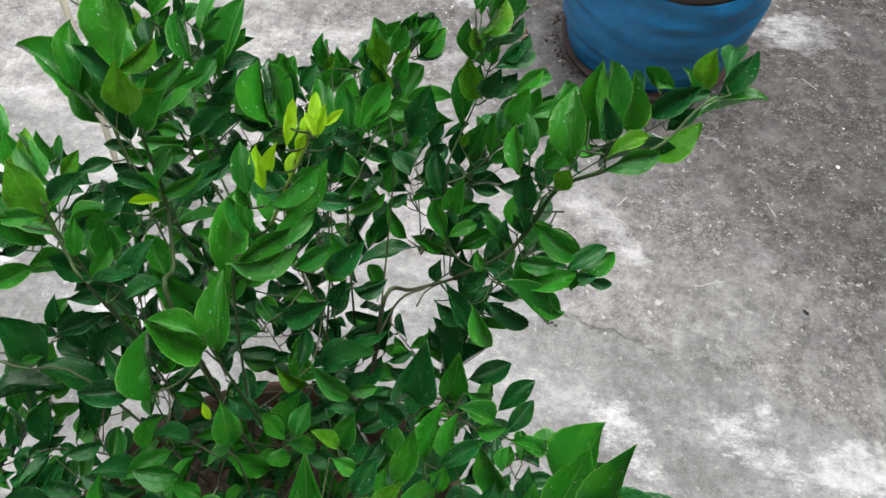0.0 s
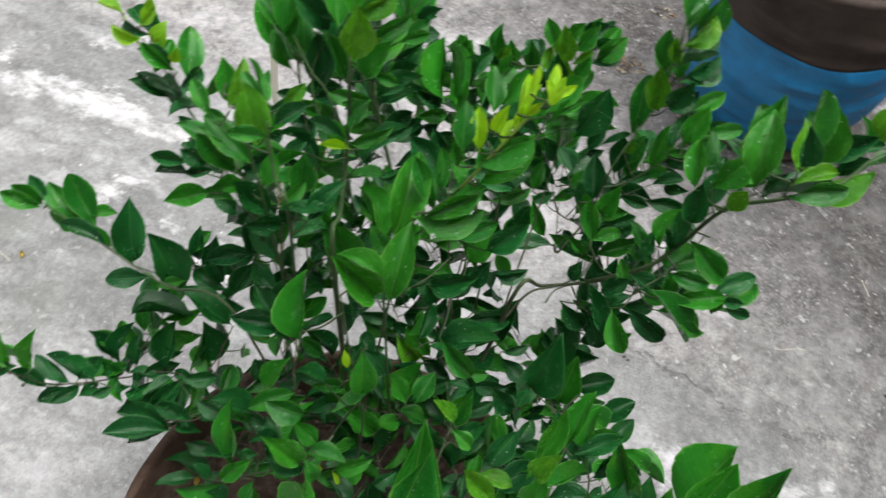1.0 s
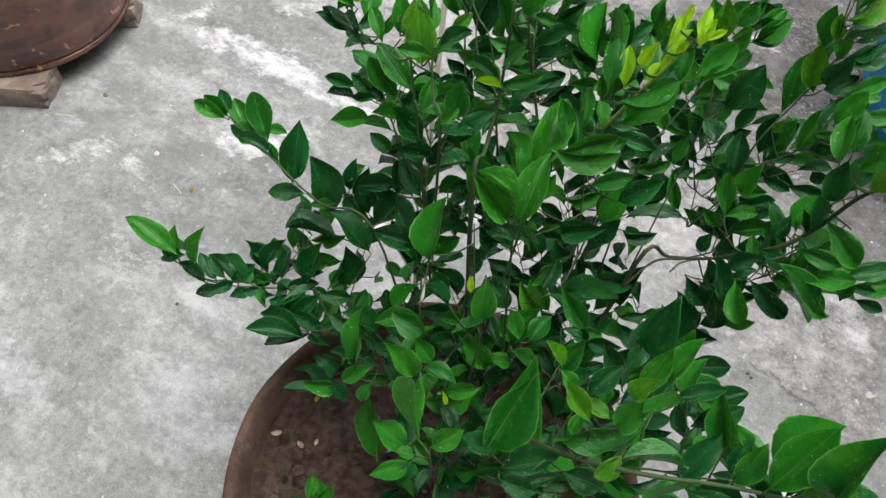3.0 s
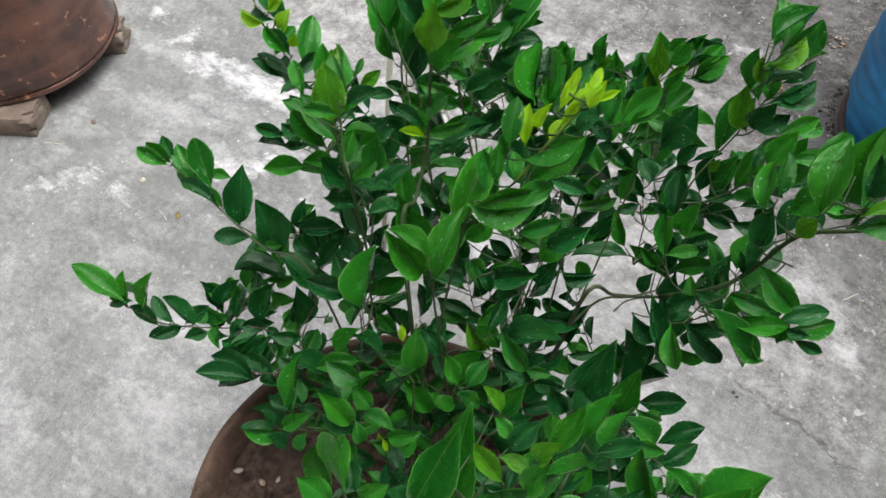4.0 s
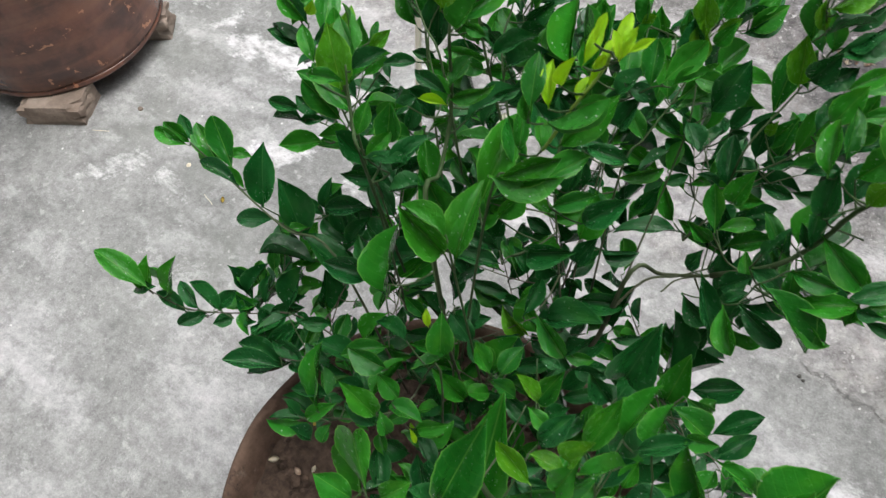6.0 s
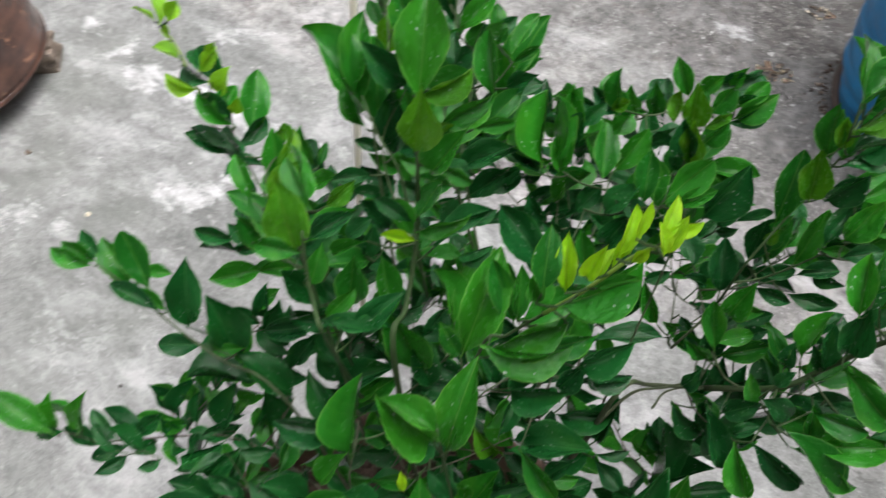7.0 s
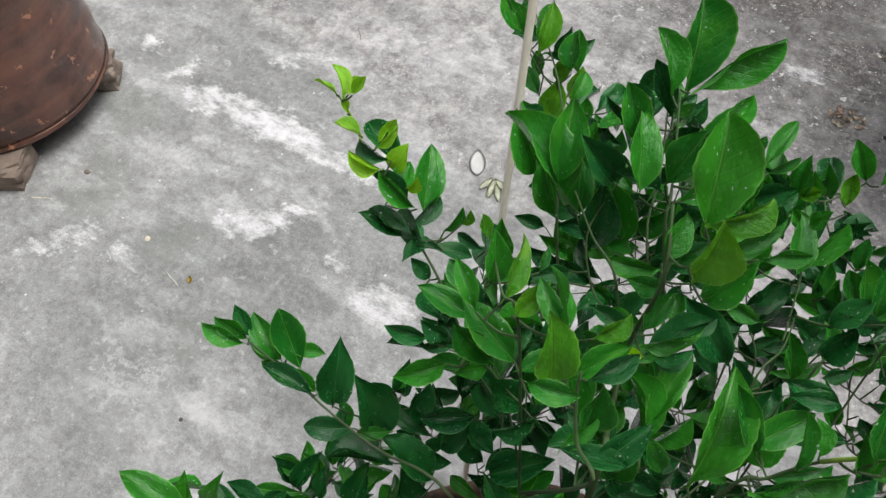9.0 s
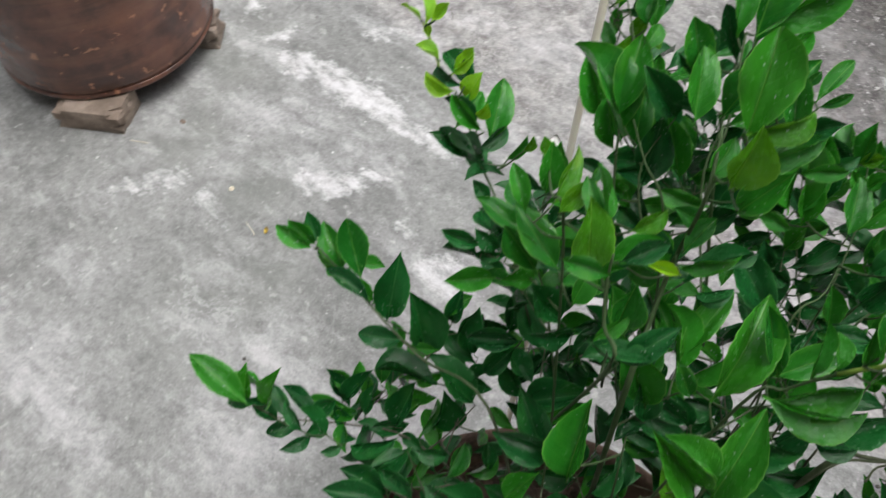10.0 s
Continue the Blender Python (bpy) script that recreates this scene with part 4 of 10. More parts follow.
tw = twig(0.0017, (0.127, 0.569, 0.709), (0.123, 0.552, 1.085), (0.129, 0.551, 1.084))
leaf(tw, (0.124, 0.550, 1.083), (0.092, 0.549, 1.104), 0.018, "new", 0.6)
leaf(tw, (0.128, 0.550, 1.055), (0.128, 0.583, 1.107), 0.027, "new")
leaf(tw, (0.117, 0.554, 1.054), (0.089, 0.548, 1.095), 0.024, "new")
leaf(tw, (0.126, 0.580, 0.804), (0.103, 0.585, 0.846), 0.023, "new")
leaf(tw, (0.127, 0.583, 0.798), (0.143, 0.618, 0.842), 0.028, "mature")
leaf(tw, (0.136, 0.564, 0.799), (0.121, 0.546, 0.821), 0.021, "mature")
leaf(tw, (0.131, 0.568, 0.818), (0.161, 0.573, 0.804), 0.019, "mature")
leaf(tw, (0.126, 0.581, 0.710), (0.115, 0.542, 0.734), 0.020, "mature", 1)

tw = twig(0.0017, (0.107, 0.566, 0.669), (0.092, 0.551, 1.055), (0.087, 0.545, 1.048))
leaf(tw, (0.102, 0.556, 0.955), (0.116, 0.527, 0.926), 0.026, "mature")
leaf(tw, (0.102, 0.551, 0.725), (0.086, 0.575, 0.743), 0.018, "old", 1)

tw = twig(0.0017, (0.101, 0.524, 0.631), (0.098, 0.584, 0.966), (0.110, 0.584, 0.969))
leaf(tw, (0.031, 0.635, 0.974), (0.017, 0.642, 0.986), 0.026, "old", 0.6)
leaf(tw, (0.100, 0.566, 0.933), (0.127, 0.559, 0.912), 0.027, "old")
leaf(tw, (0.119, 0.544, 0.800), (0.088, 0.542, 0.842), 0.025, "mature")

tw = twig(0.0015, (0.052, 0.519, 0.632), (-0.030, 0.550, 0.700), (-0.121, 0.548, 0.730), (-0.182, 0.526, 0.713), (-0.218, 0.499, 0.724), (-0.234, 0.478, 0.755), (-0.255, 0.466, 0.793))
leaf(tw, (-0.235, 0.461, 0.823), (-0.256, 0.453, 0.835), 0.012, "new", 0.6)
leaf(tw, (-0.182, 0.477, 0.801), (-0.208, 0.485, 0.821), 0.015, "old", 0.6)
leaf(tw, (-0.162, 0.488, 0.802), (-0.187, 0.487, 0.835), 0.023, "old", 0.6)
leaf(tw, (-0.172, 0.480, 0.800), (-0.179, 0.451, 0.814), 0.015, "old", 0.6)
leaf(tw, (-0.144, 0.490, 0.798), (-0.154, 0.472, 0.805), 0.014, "old", 0.6)
leaf(tw, (-0.091, 0.522, 0.804), (-0.107, 0.488, 0.812), 0.015, "old", 0.6)
leaf(tw, (-0.200, 0.540, 0.723), (-0.190, 0.576, 0.753), 0.020, "old")
leaf(tw, (-0.175, 0.541, 0.716), (-0.179, 0.568, 0.747), 0.019, "old")
leaf(tw, (-0.137, 0.545, 0.728), (-0.138, 0.591, 0.770), 0.020, "old")
leaf(tw, (-0.103, 0.572, 0.723), (-0.105, 0.596, 0.780), 0.042, "old")
leaf(tw, (-0.121, 0.539, 0.755), (-0.155, 0.500, 0.738), 0.015, "old")
leaf(tw, (-0.249, 0.465, 0.801), (-0.256, 0.486, 0.838), 0.021, "new")
leaf(tw, (-0.232, 0.477, 0.792), (-0.226, 0.497, 0.841), 0.026, "new")
leaf(tw, (-0.223, 0.488, 0.745), (-0.251, 0.495, 0.771), 0.019, "old")
leaf(tw, (-0.228, 0.476, 0.752), (-0.262, 0.471, 0.774), 0.021, "old")
leaf(tw, (-0.212, 0.506, 0.724), (-0.252, 0.506, 0.755), 0.025, "old")
leaf(tw, (-0.222, 0.501, 0.722), (-0.201, 0.535, 0.743), 0.020, "old")
leaf(tw, (-0.214, 0.492, 0.732), (-0.237, 0.462, 0.735), 0.018, "old")
leaf(tw, (-0.206, 0.510, 0.705), (-0.210, 0.486, 0.723), 0.020, "old")
leaf(tw, (-0.193, 0.527, 0.704), (-0.202, 0.527, 0.735), 0.019, "old")
leaf(tw, (-0.029, 0.528, 0.704), (-0.049, 0.498, 0.712), 0.017, "mature", 1)
leaf(tw, (-0.109, 0.555, 0.735), (-0.120, 0.597, 0.739), 0.019, "mature", 1)
leaf(tw, (-0.076, 0.540, 0.718), (-0.123, 0.553, 0.717), 0.026, "old", 1)
leaf(tw, (-0.254, 0.489, 0.780), (-0.271, 0.473, 0.824), 0.023, "mature", 1)

tw = twig(0.0017, (0.029, 0.549, 0.691), (-0.036, 0.569, 0.904), (-0.110, 0.577, 0.881), (-0.153, 0.579, 0.898), (-0.207, 0.586, 0.919), (-0.234, 0.587, 0.936))
leaf(tw, (-0.195, 0.595, 0.906), (-0.231, 0.622, 0.944), 0.030, "mature")
leaf(tw, (-0.212, 0.593, 0.909), (-0.248, 0.608, 0.939), 0.024, "mature")
leaf(tw, (-0.173, 0.582, 0.909), (-0.217, 0.579, 0.930), 0.018, "old")
leaf(tw, (-0.238, 0.586, 0.930), (-0.272, 0.575, 0.949), 0.018, "mature")
leaf(tw, (-0.242, 0.591, 0.926), (-0.267, 0.587, 0.950), 0.020, "mature")
leaf(tw, (-0.242, 0.593, 0.927), (-0.260, 0.604, 0.949), 0.015, "old")
leaf(tw, (-0.179, 0.590, 0.889), (-0.209, 0.588, 0.910), 0.015, "mature")

tw = twig(0.0011, (0.033, 0.506, 0.613), (-0.037, 0.526, 0.785), (-0.061, 0.499, 0.768), (-0.131, 0.491, 0.721))
leaf(tw, (-0.030, 0.513, 0.774), (-0.060, 0.508, 0.792), 0.018, "old", 0.6)
leaf(tw, (-0.010, 0.526, 0.771), (-0.037, 0.517, 0.813), 0.028, "old", 0.6)
leaf(tw, (-0.124, 0.501, 0.732), (-0.103, 0.536, 0.755), 0.022, "old")
leaf(tw, (-0.079, 0.508, 0.733), (-0.116, 0.501, 0.755), 0.021, "old")
leaf(tw, (-0.097, 0.492, 0.730), (-0.145, 0.479, 0.757), 0.024, "old")
leaf(tw, (-0.087, 0.484, 0.748), (-0.140, 0.453, 0.771), 0.023, "old")
leaf(tw, (-0.015, 0.517, 0.722), (-0.008, 0.497, 0.760), 0.019, "old", 1)

tw = twig(0.0017, (0.107, 0.453, 0.614), (0.144, 0.401, 0.914), (0.127, 0.407, 0.923))
leaf(tw, (0.129, 0.407, 0.922), (0.111, 0.429, 0.977), 0.027, "new", 0.6)
leaf(tw, (0.140, 0.407, 0.919), (0.159, 0.430, 0.937), 0.026, "new", 0.6)
leaf(tw, (0.132, 0.396, 0.915), (0.119, 0.387, 0.928), 0.019, "new", 0.6)
leaf(tw, (0.123, 0.397, 0.919), (0.094, 0.393, 0.946), 0.025, "mature", 0.6)
leaf(tw, (0.237, 0.468, 0.918), (0.220, 0.473, 0.932), 0.027, "old", 0.6)
leaf(tw, (0.184, 0.427, 0.913), (0.158, 0.424, 0.934), 0.023, "old", 0.6)

tw = twig(0.0011, (0.032, 0.504, 0.542), (-0.025, 0.516, 0.684), (-0.064, 0.489, 0.657))
leaf(tw, (-0.072, 0.473, 0.640), (-0.109, 0.446, 0.655), 0.014, "old", 0.6)
leaf(tw, (-0.062, 0.477, 0.627), (-0.108, 0.478, 0.659), 0.020, "old", 0.6)
leaf(tw, (-0.051, 0.491, 0.630), (-0.063, 0.469, 0.630), 0.018, "old", 0.6)
leaf(tw, (-0.048, 0.501, 0.685), (-0.085, 0.489, 0.698), 0.022, "old", 0.6)
leaf(tw, (-0.042, 0.507, 0.771), (-0.020, 0.480, 0.760), 0.012, "mature", 0.6)

tw = twig(0.0014, (0.092, 0.500, 0.552), (0.118, 0.523, 0.912), (0.084, 0.507, 0.831), (0.055, 0.485, 0.784))
leaf(tw, (0.059, 0.489, 0.778), (0.079, 0.513, 0.787), 0.017, "mature", 0.6)
leaf(tw, (0.146, 0.555, 0.872), (0.121, 0.566, 0.897), 0.018, "mature", 0.6)
leaf(tw, (0.152, 0.559, 0.871), (0.160, 0.586, 0.891), 0.022, "mature", 0.6)
leaf(tw, (0.071, 0.506, 0.892), (0.040, 0.495, 0.915), 0.026, "mature", 0.6)
leaf(tw, (0.094, 0.513, 0.905), (0.122, 0.535, 0.918), 0.021, "mature", 0.6)
leaf(tw, (0.066, 0.497, 0.741), (0.113, 0.529, 0.764), 0.022, "mature", 0.6)
leaf(tw, (0.054, 0.480, 0.763), (0.073, 0.464, 0.763), 0.021, "mature", 0.6)
leaf(tw, (0.082, 0.526, 0.925), (0.058, 0.516, 0.950), 0.026, "old", 0.6)
leaf(tw, (0.075, 0.493, 0.694), (0.038, 0.485, 0.711), 0.034, "old", 0.6)
leaf(tw, (0.032, 0.475, 0.832), (0.017, 0.462, 0.840), 0.016, "old", 0.6)
leaf(tw, (0.095, 0.543, 0.935), (0.089, 0.550, 0.949), 0.009, "young", 0.6)
leaf(tw, (0.070, 0.500, 0.723), (0.065, 0.511, 0.740), 0.009, "young", 0.6)
leaf(tw, (0.075, 0.487, 0.850), (0.113, 0.491, 0.861), 0.020, "mature")
leaf(tw, (0.092, 0.507, 0.818), (0.116, 0.517, 0.838), 0.015, "mature")
leaf(tw, (0.101, 0.490, 0.821), (0.132, 0.503, 0.844), 0.019, "mature")
leaf(tw, (0.102, 0.484, 0.839), (0.113, 0.477, 0.828), 0.006, "young")

tw = twig(0.0014, (0.151, 0.506, 0.561), (0.187, 0.545, 0.826), (0.208, 0.561, 0.790), (0.224, 0.588, 0.797))
leaf(tw, (0.247, 0.551, 0.738), (0.283, 0.592, 0.761), 0.032, "old", 0.6)
leaf(tw, (0.231, 0.526, 0.723), (0.206, 0.519, 0.742), 0.029, "old", 0.6)
leaf(tw, (0.240, 0.617, 0.799), (0.209, 0.625, 0.827), 0.023, "old", 0.6)
leaf(tw, (0.242, 0.624, 0.801), (0.250, 0.652, 0.824), 0.022, "old", 0.6)
leaf(tw, (0.171, 0.594, 0.865), (0.193, 0.598, 0.860), 0.024, "old", 0.6)
leaf(tw, (0.196, 0.615, 0.832), (0.175, 0.618, 0.854), 0.023, "old", 0.6)
leaf(tw, (0.253, 0.595, 0.776), (0.263, 0.621, 0.790), 0.026, "old", 0.6)
leaf(tw, (0.182, 0.573, 0.819), (0.197, 0.597, 0.861), 0.024, "mature")

tw = twig(0.0014, (0.149, 0.536, 0.560), (0.253, 0.643, 0.777), (0.285, 0.644, 0.771), (0.316, 0.659, 0.763))
leaf(tw, (0.319, 0.653, 0.762), (0.338, 0.633, 0.755), 0.023, "old", 0.6)
leaf(tw, (0.280, 0.594, 0.754), (0.301, 0.611, 0.775), 0.030, "old", 0.6)
leaf(tw, (0.263, 0.649, 0.777), (0.242, 0.660, 0.801), 0.024, "old", 0.6)
leaf(tw, (0.283, 0.566, 0.744), (0.286, 0.593, 0.763), 0.028, "mature", 0.6)
leaf(tw, (0.281, 0.657, 0.773), (0.284, 0.679, 0.835), 0.032, "mature")
leaf(tw, (0.222, 0.592, 0.705), (0.194, 0.567, 0.723), 0.022, "mature", 1)
leaf(tw, (0.234, 0.614, 0.707), (0.215, 0.575, 0.695), 0.024, "mature", 1)

tw = twig(0.0026, (0.126, 0.576, 0.629), (0.185, 0.672, 0.745), (0.204, 0.709, 0.884), (0.225, 0.739, 0.853), (0.267, 0.748, 0.874), (0.310, 0.746, 0.930))
leaf(tw, (0.328, 0.701, 0.936), (0.373, 0.695, 0.934), 0.024, "mature", 0.6)
leaf(tw, (0.379, 0.717, 0.938), (0.381, 0.729, 0.960), 0.019, "mature", 0.6)
leaf(tw, (0.203, 0.694, 0.788), (0.208, 0.718, 0.847), 0.029, "old")
leaf(tw, (0.207, 0.681, 0.792), (0.234, 0.693, 0.802), 0.012, "old")
leaf(tw, (0.207, 0.682, 0.778), (0.238, 0.673, 0.760), 0.028, "old")
leaf(tw, (0.299, 0.722, 0.920), (0.287, 0.741, 0.941), 0.013, "mature")

tw = twig(0.0019, (0.196, 0.691, 0.824), (0.214, 0.725, 0.852), (0.239, 0.742, 0.857), (0.261, 0.756, 0.870))
leaf(tw, (0.250, 0.787, 0.885), (0.277, 0.819, 0.895), 0.019, "old", 0.6)
leaf(tw, (0.264, 0.772, 0.877), (0.262, 0.791, 0.890), 0.020, "old", 0.6)
leaf(tw, (0.252, 0.773, 0.876), (0.236, 0.777, 0.889), 0.021, "old", 0.6)
leaf(tw, (0.161, 0.731, 0.892), (0.141, 0.742, 0.930), 0.029, "old", 0.6)
leaf(tw, (0.117, 0.686, 0.897), (0.142, 0.686, 0.897), 0.029, "mature", 0.6)
leaf(tw, (0.148, 0.710, 0.890), (0.151, 0.735, 0.936), 0.027, "mature", 0.6)
leaf(tw, (0.077, 0.679, 0.915), (0.094, 0.705, 0.942), 0.027, "mature", 0.6)
leaf(tw, (0.265, 0.774, 0.887), (0.300, 0.794, 0.902), 0.021, "mature")

tw = twig(0.0022, (0.267, 0.748, 0.874), (0.310, 0.746, 0.930), (0.332, 0.762, 0.960), (0.350, 0.760, 1.030), (0.385, 0.755, 1.070), (0.430, 0.800, 1.060), (0.470, 0.870, 1.040), (0.518, 0.918, 1.018))
leaf(tw, (0.491, 0.910, 1.015), (0.517, 0.929, 1.056), 0.023, "old", 0.6)
leaf(tw, (0.426, 0.886, 0.997), (0.468, 0.890, 1.042), 0.020, "old", 0.6)
leaf(tw, (0.418, 0.903, 1.002), (0.411, 0.924, 1.020), 0.024, "old", 0.6)
leaf(tw, (0.348, 0.816, 0.997), (0.342, 0.832, 1.018), 0.022, "old", 0.6)
leaf(tw, (0.392, 0.829, 0.990), (0.455, 0.841, 1.014), 0.015, "old", 0.6)
leaf(tw, (0.469, 0.881, 0.998), (0.446, 0.869, 1.004), 0.015, "old", 0.6)
leaf(tw, (0.473, 0.903, 1.012), (0.455, 0.912, 1.042), 0.016, "mature", 0.6)
leaf(tw, (0.473, 0.889, 1.003), (0.523, 0.910, 1.037), 0.010, "mature", 0.6)
leaf(tw, (0.407, 0.862, 0.988), (0.370, 0.875, 1.065), 0.023, "mature", 0.6)
leaf(tw, (0.438, 0.905, 1.012), (0.418, 0.910, 1.039), 0.015, "mature", 0.6)
leaf(tw, (0.482, 0.909, 1.015), (0.479, 0.925, 1.059), 0.023, "newer", 0.6)
leaf(tw, (0.418, 0.863, 0.989), (0.410, 0.886, 1.038), 0.037, "newer", 0.6)
leaf(tw, (0.412, 0.849, 0.988), (0.469, 0.858, 1.034), 0.013, "newer", 0.6)
leaf(tw, (0.334, 0.775, 1.033), (0.356, 0.791, 1.067), 0.026, "mature")
leaf(tw, (0.329, 0.757, 0.960), (0.322, 0.783, 0.986), 0.015, "old")
leaf(tw, (0.330, 0.760, 0.952), (0.316, 0.768, 0.971), 0.011, "old")
leaf(tw, (0.339, 0.739, 0.944), (0.365, 0.744, 0.949), 0.012, "old")
leaf(tw, (0.348, 0.744, 1.045), (0.355, 0.750, 1.074), 0.021, "newer")
leaf(tw, (0.494, 0.915, 1.029), (0.505, 0.964, 1.028), 0.026, "old", 1)
leaf(tw, (0.336, 0.769, 1.005), (0.347, 0.801, 1.030), 0.022, "old", 1)

tw = twig(0.0015, (0.019, 0.673, 0.827), (-0.058, 0.772, 1.011), (-0.081, 0.834, 1.014), (-0.121, 0.900, 1.021), (-0.160, 0.930, 1.050))
leaf(tw, (-0.141, 0.900, 1.031), (-0.139, 0.926, 1.068), 0.020, "newer", 0.6)
leaf(tw, (-0.094, 0.868, 1.028), (-0.090, 0.890, 1.045), 0.019, "mature", 0.6)
leaf(tw, (-0.059, 0.783, 1.010), (-0.088, 0.797, 1.042), 0.019, "mature", 0.6)
leaf(tw, (-0.155, 0.905, 1.039), (-0.175, 0.914, 1.067), 0.015, "mature", 0.6)
leaf(tw, (-0.113, 0.916, 1.010), (-0.122, 0.937, 1.039), 0.020, "mature", 0.6)
leaf(tw, (-0.090, 0.803, 1.005), (-0.118, 0.814, 1.055), 0.017, "mature", 0.6)
leaf(tw, (-0.046, 0.794, 1.006), (-0.059, 0.813, 1.034), 0.026, "mature", 0.6)
leaf(tw, (-0.049, 0.835, 1.002), (-0.063, 0.851, 1.041), 0.014, "mature", 0.6)
leaf(tw, (-0.106, 0.841, 1.027), (-0.121, 0.839, 1.037), 0.012, "old", 0.6)
leaf(tw, (-0.069, 0.801, 1.007), (-0.090, 0.787, 1.010), 0.014, "old", 0.6)
leaf(tw, (-0.040, 0.816, 1.001), (-0.047, 0.837, 1.038), 0.025, "old", 0.6)
leaf(tw, (-0.054, 0.758, 1.028), (-0.079, 0.777, 1.058), 0.018, "mature")
leaf(tw, (-0.149, 0.945, 1.051), (-0.171, 0.965, 1.066), 0.017, "old", 1)

tw = twig(0.0017, (0.075, 0.722, 0.904), (0.026, 0.744, 1.072), (0.015, 0.776, 1.090), (-0.007, 0.826, 1.124))
leaf(tw, (-0.010, 0.821, 1.121), (-0.030, 0.846, 1.146), 0.011, "mature", 0.6)
leaf(tw, (-0.016, 0.805, 1.105), (-0.039, 0.814, 1.125), 0.018, "old", 0.6)
leaf(tw, (0.007, 0.784, 1.094), (0.024, 0.792, 1.119), 0.017, "old", 0.6)
leaf(tw, (0.010, 0.770, 1.087), (-0.017, 0.757, 1.108), 0.017, "old", 0.6)
leaf(tw, (0.034, 0.747, 1.043), (0.068, 0.762, 1.070), 0.023, "old")
leaf(tw, (0.049, 0.710, 0.984), (0.076, 0.723, 0.994), 0.009, "old")
leaf(tw, (-0.012, 0.777, 1.113), (-0.035, 0.792, 1.148), 0.023, "mature")
leaf(tw, (-0.013, 0.843, 1.109), (-0.036, 0.863, 1.138), 0.014, "mature")
leaf(tw, (0.000, 0.823, 1.127), (0.032, 0.868, 1.159), 0.021, "mature")
leaf(tw, (0.012, 0.761, 1.106), (0.023, 0.779, 1.146), 0.026, "mature")
leaf(tw, (0.031, 0.747, 1.038), (-0.003, 0.727, 1.048), 0.013, "mature")
leaf(tw, (0.037, 0.732, 1.039), (0.018, 0.715, 1.057), 0.017, "mature")
leaf(tw, (0.074, 0.706, 0.957), (0.061, 0.713, 0.993), 0.019, "mature")

tw = twig(0.0014, (0.017, 0.592, 0.810), (-0.021, 0.624, 1.096), (-0.038, 0.632, 1.121), (-0.071, 0.685, 1.077))
leaf(tw, (-0.032, 0.672, 1.090), (-0.031, 0.685, 1.102), 0.006, "mature")
leaf(tw, (-0.041, 0.638, 1.097), (-0.037, 0.669, 1.125), 0.015, "newer")
leaf(tw, (0.002, 0.603, 1.065), (0.002, 0.624, 1.086), 0.015, "mature")
leaf(tw, (-0.055, 0.656, 1.081), (-0.060, 0.669, 1.116), 0.019, "mature")
leaf(tw, (-0.022, 0.627, 1.053), (-0.057, 0.630, 1.091), 0.025, "mature")
leaf(tw, (-0.024, 0.617, 1.129), (-0.013, 0.636, 1.147), 0.014, "newer")
leaf(tw, (-0.011, 0.626, 0.992), (-0.042, 0.615, 1.036), 0.025, "old")
leaf(tw, (0.000, 0.623, 0.990), (-0.020, 0.594, 1.014), 0.021, "old")

tw = twig(0.0014, (0.088, 0.569, 0.810), (0.044, 0.615, 1.165), (0.040, 0.630, 1.171))
leaf(tw, (0.033, 0.603, 1.073), (0.034, 0.615, 1.108), 0.023, "mature")

tw = twig(0.0012, (0.159, 0.666, 0.785), (0.119, 0.712, 0.994), (0.128, 0.755, 1.004), (0.122, 0.810, 1.022))
leaf(tw, (0.132, 0.721, 0.997), (0.135, 0.700, 0.986), 0.018, "old", 0.6)
leaf(tw, (0.134, 0.732, 0.999), (0.175, 0.735, 0.998), 0.018, "old", 0.6)
leaf(tw, (0.159, 0.680, 0.901), (0.173, 0.693, 0.936), 0.020, "old")
leaf(tw, (0.146, 0.650, 0.816), (0.198, 0.659, 0.863), 0.036, "old")
leaf(tw, (0.159, 0.690, 0.816), (0.209, 0.706, 0.828), 0.025, "old")
leaf(tw, (0.151, 0.760, 1.002), (0.162, 0.770, 1.036), 0.022, "old")
leaf(tw, (0.133, 0.708, 0.958), (0.136, 0.728, 0.997), 0.022, "old")

tw = twig(0.0012, (0.195, 0.711, 0.823), (0.197, 0.796, 0.958), (0.195, 0.812, 1.003), (0.185, 0.836, 1.024))
leaf(tw, (0.195, 0.805, 0.993), (0.216, 0.783, 0.985), 0.020, "old", 0.6)
leaf(tw, (0.181, 0.829, 1.020), (0.215, 0.834, 1.018), 0.022, "mature", 0.6)
leaf(tw, (0.208, 0.820, 0.994), (0.225, 0.843, 1.044), 0.032, "old")

tw = twig(0.0012, (0.234, 0.716, 0.862), (0.243, 0.742, 0.856), (0.287, 0.759, 0.877), (0.336, 0.754, 0.924))
leaf(tw, (0.259, 0.774, 0.879), (0.246, 0.797, 0.925), 0.026, "old", 0.6)
leaf(tw, (0.297, 0.715, 0.868), (0.303, 0.731, 0.900), 0.023, "old", 0.6)
leaf(tw, (0.346, 0.730, 0.929), (0.374, 0.744, 0.936), 0.021, "old", 0.6)
leaf(tw, (0.392, 0.741, 0.919), (0.418, 0.743, 0.918), 0.013, "old", 0.6)
leaf(tw, (0.303, 0.746, 0.887), (0.285, 0.747, 0.903), 0.017, "old", 0.6)
leaf(tw, (0.339, 0.712, 0.928), (0.385, 0.721, 0.953), 0.026, "mature", 0.6)
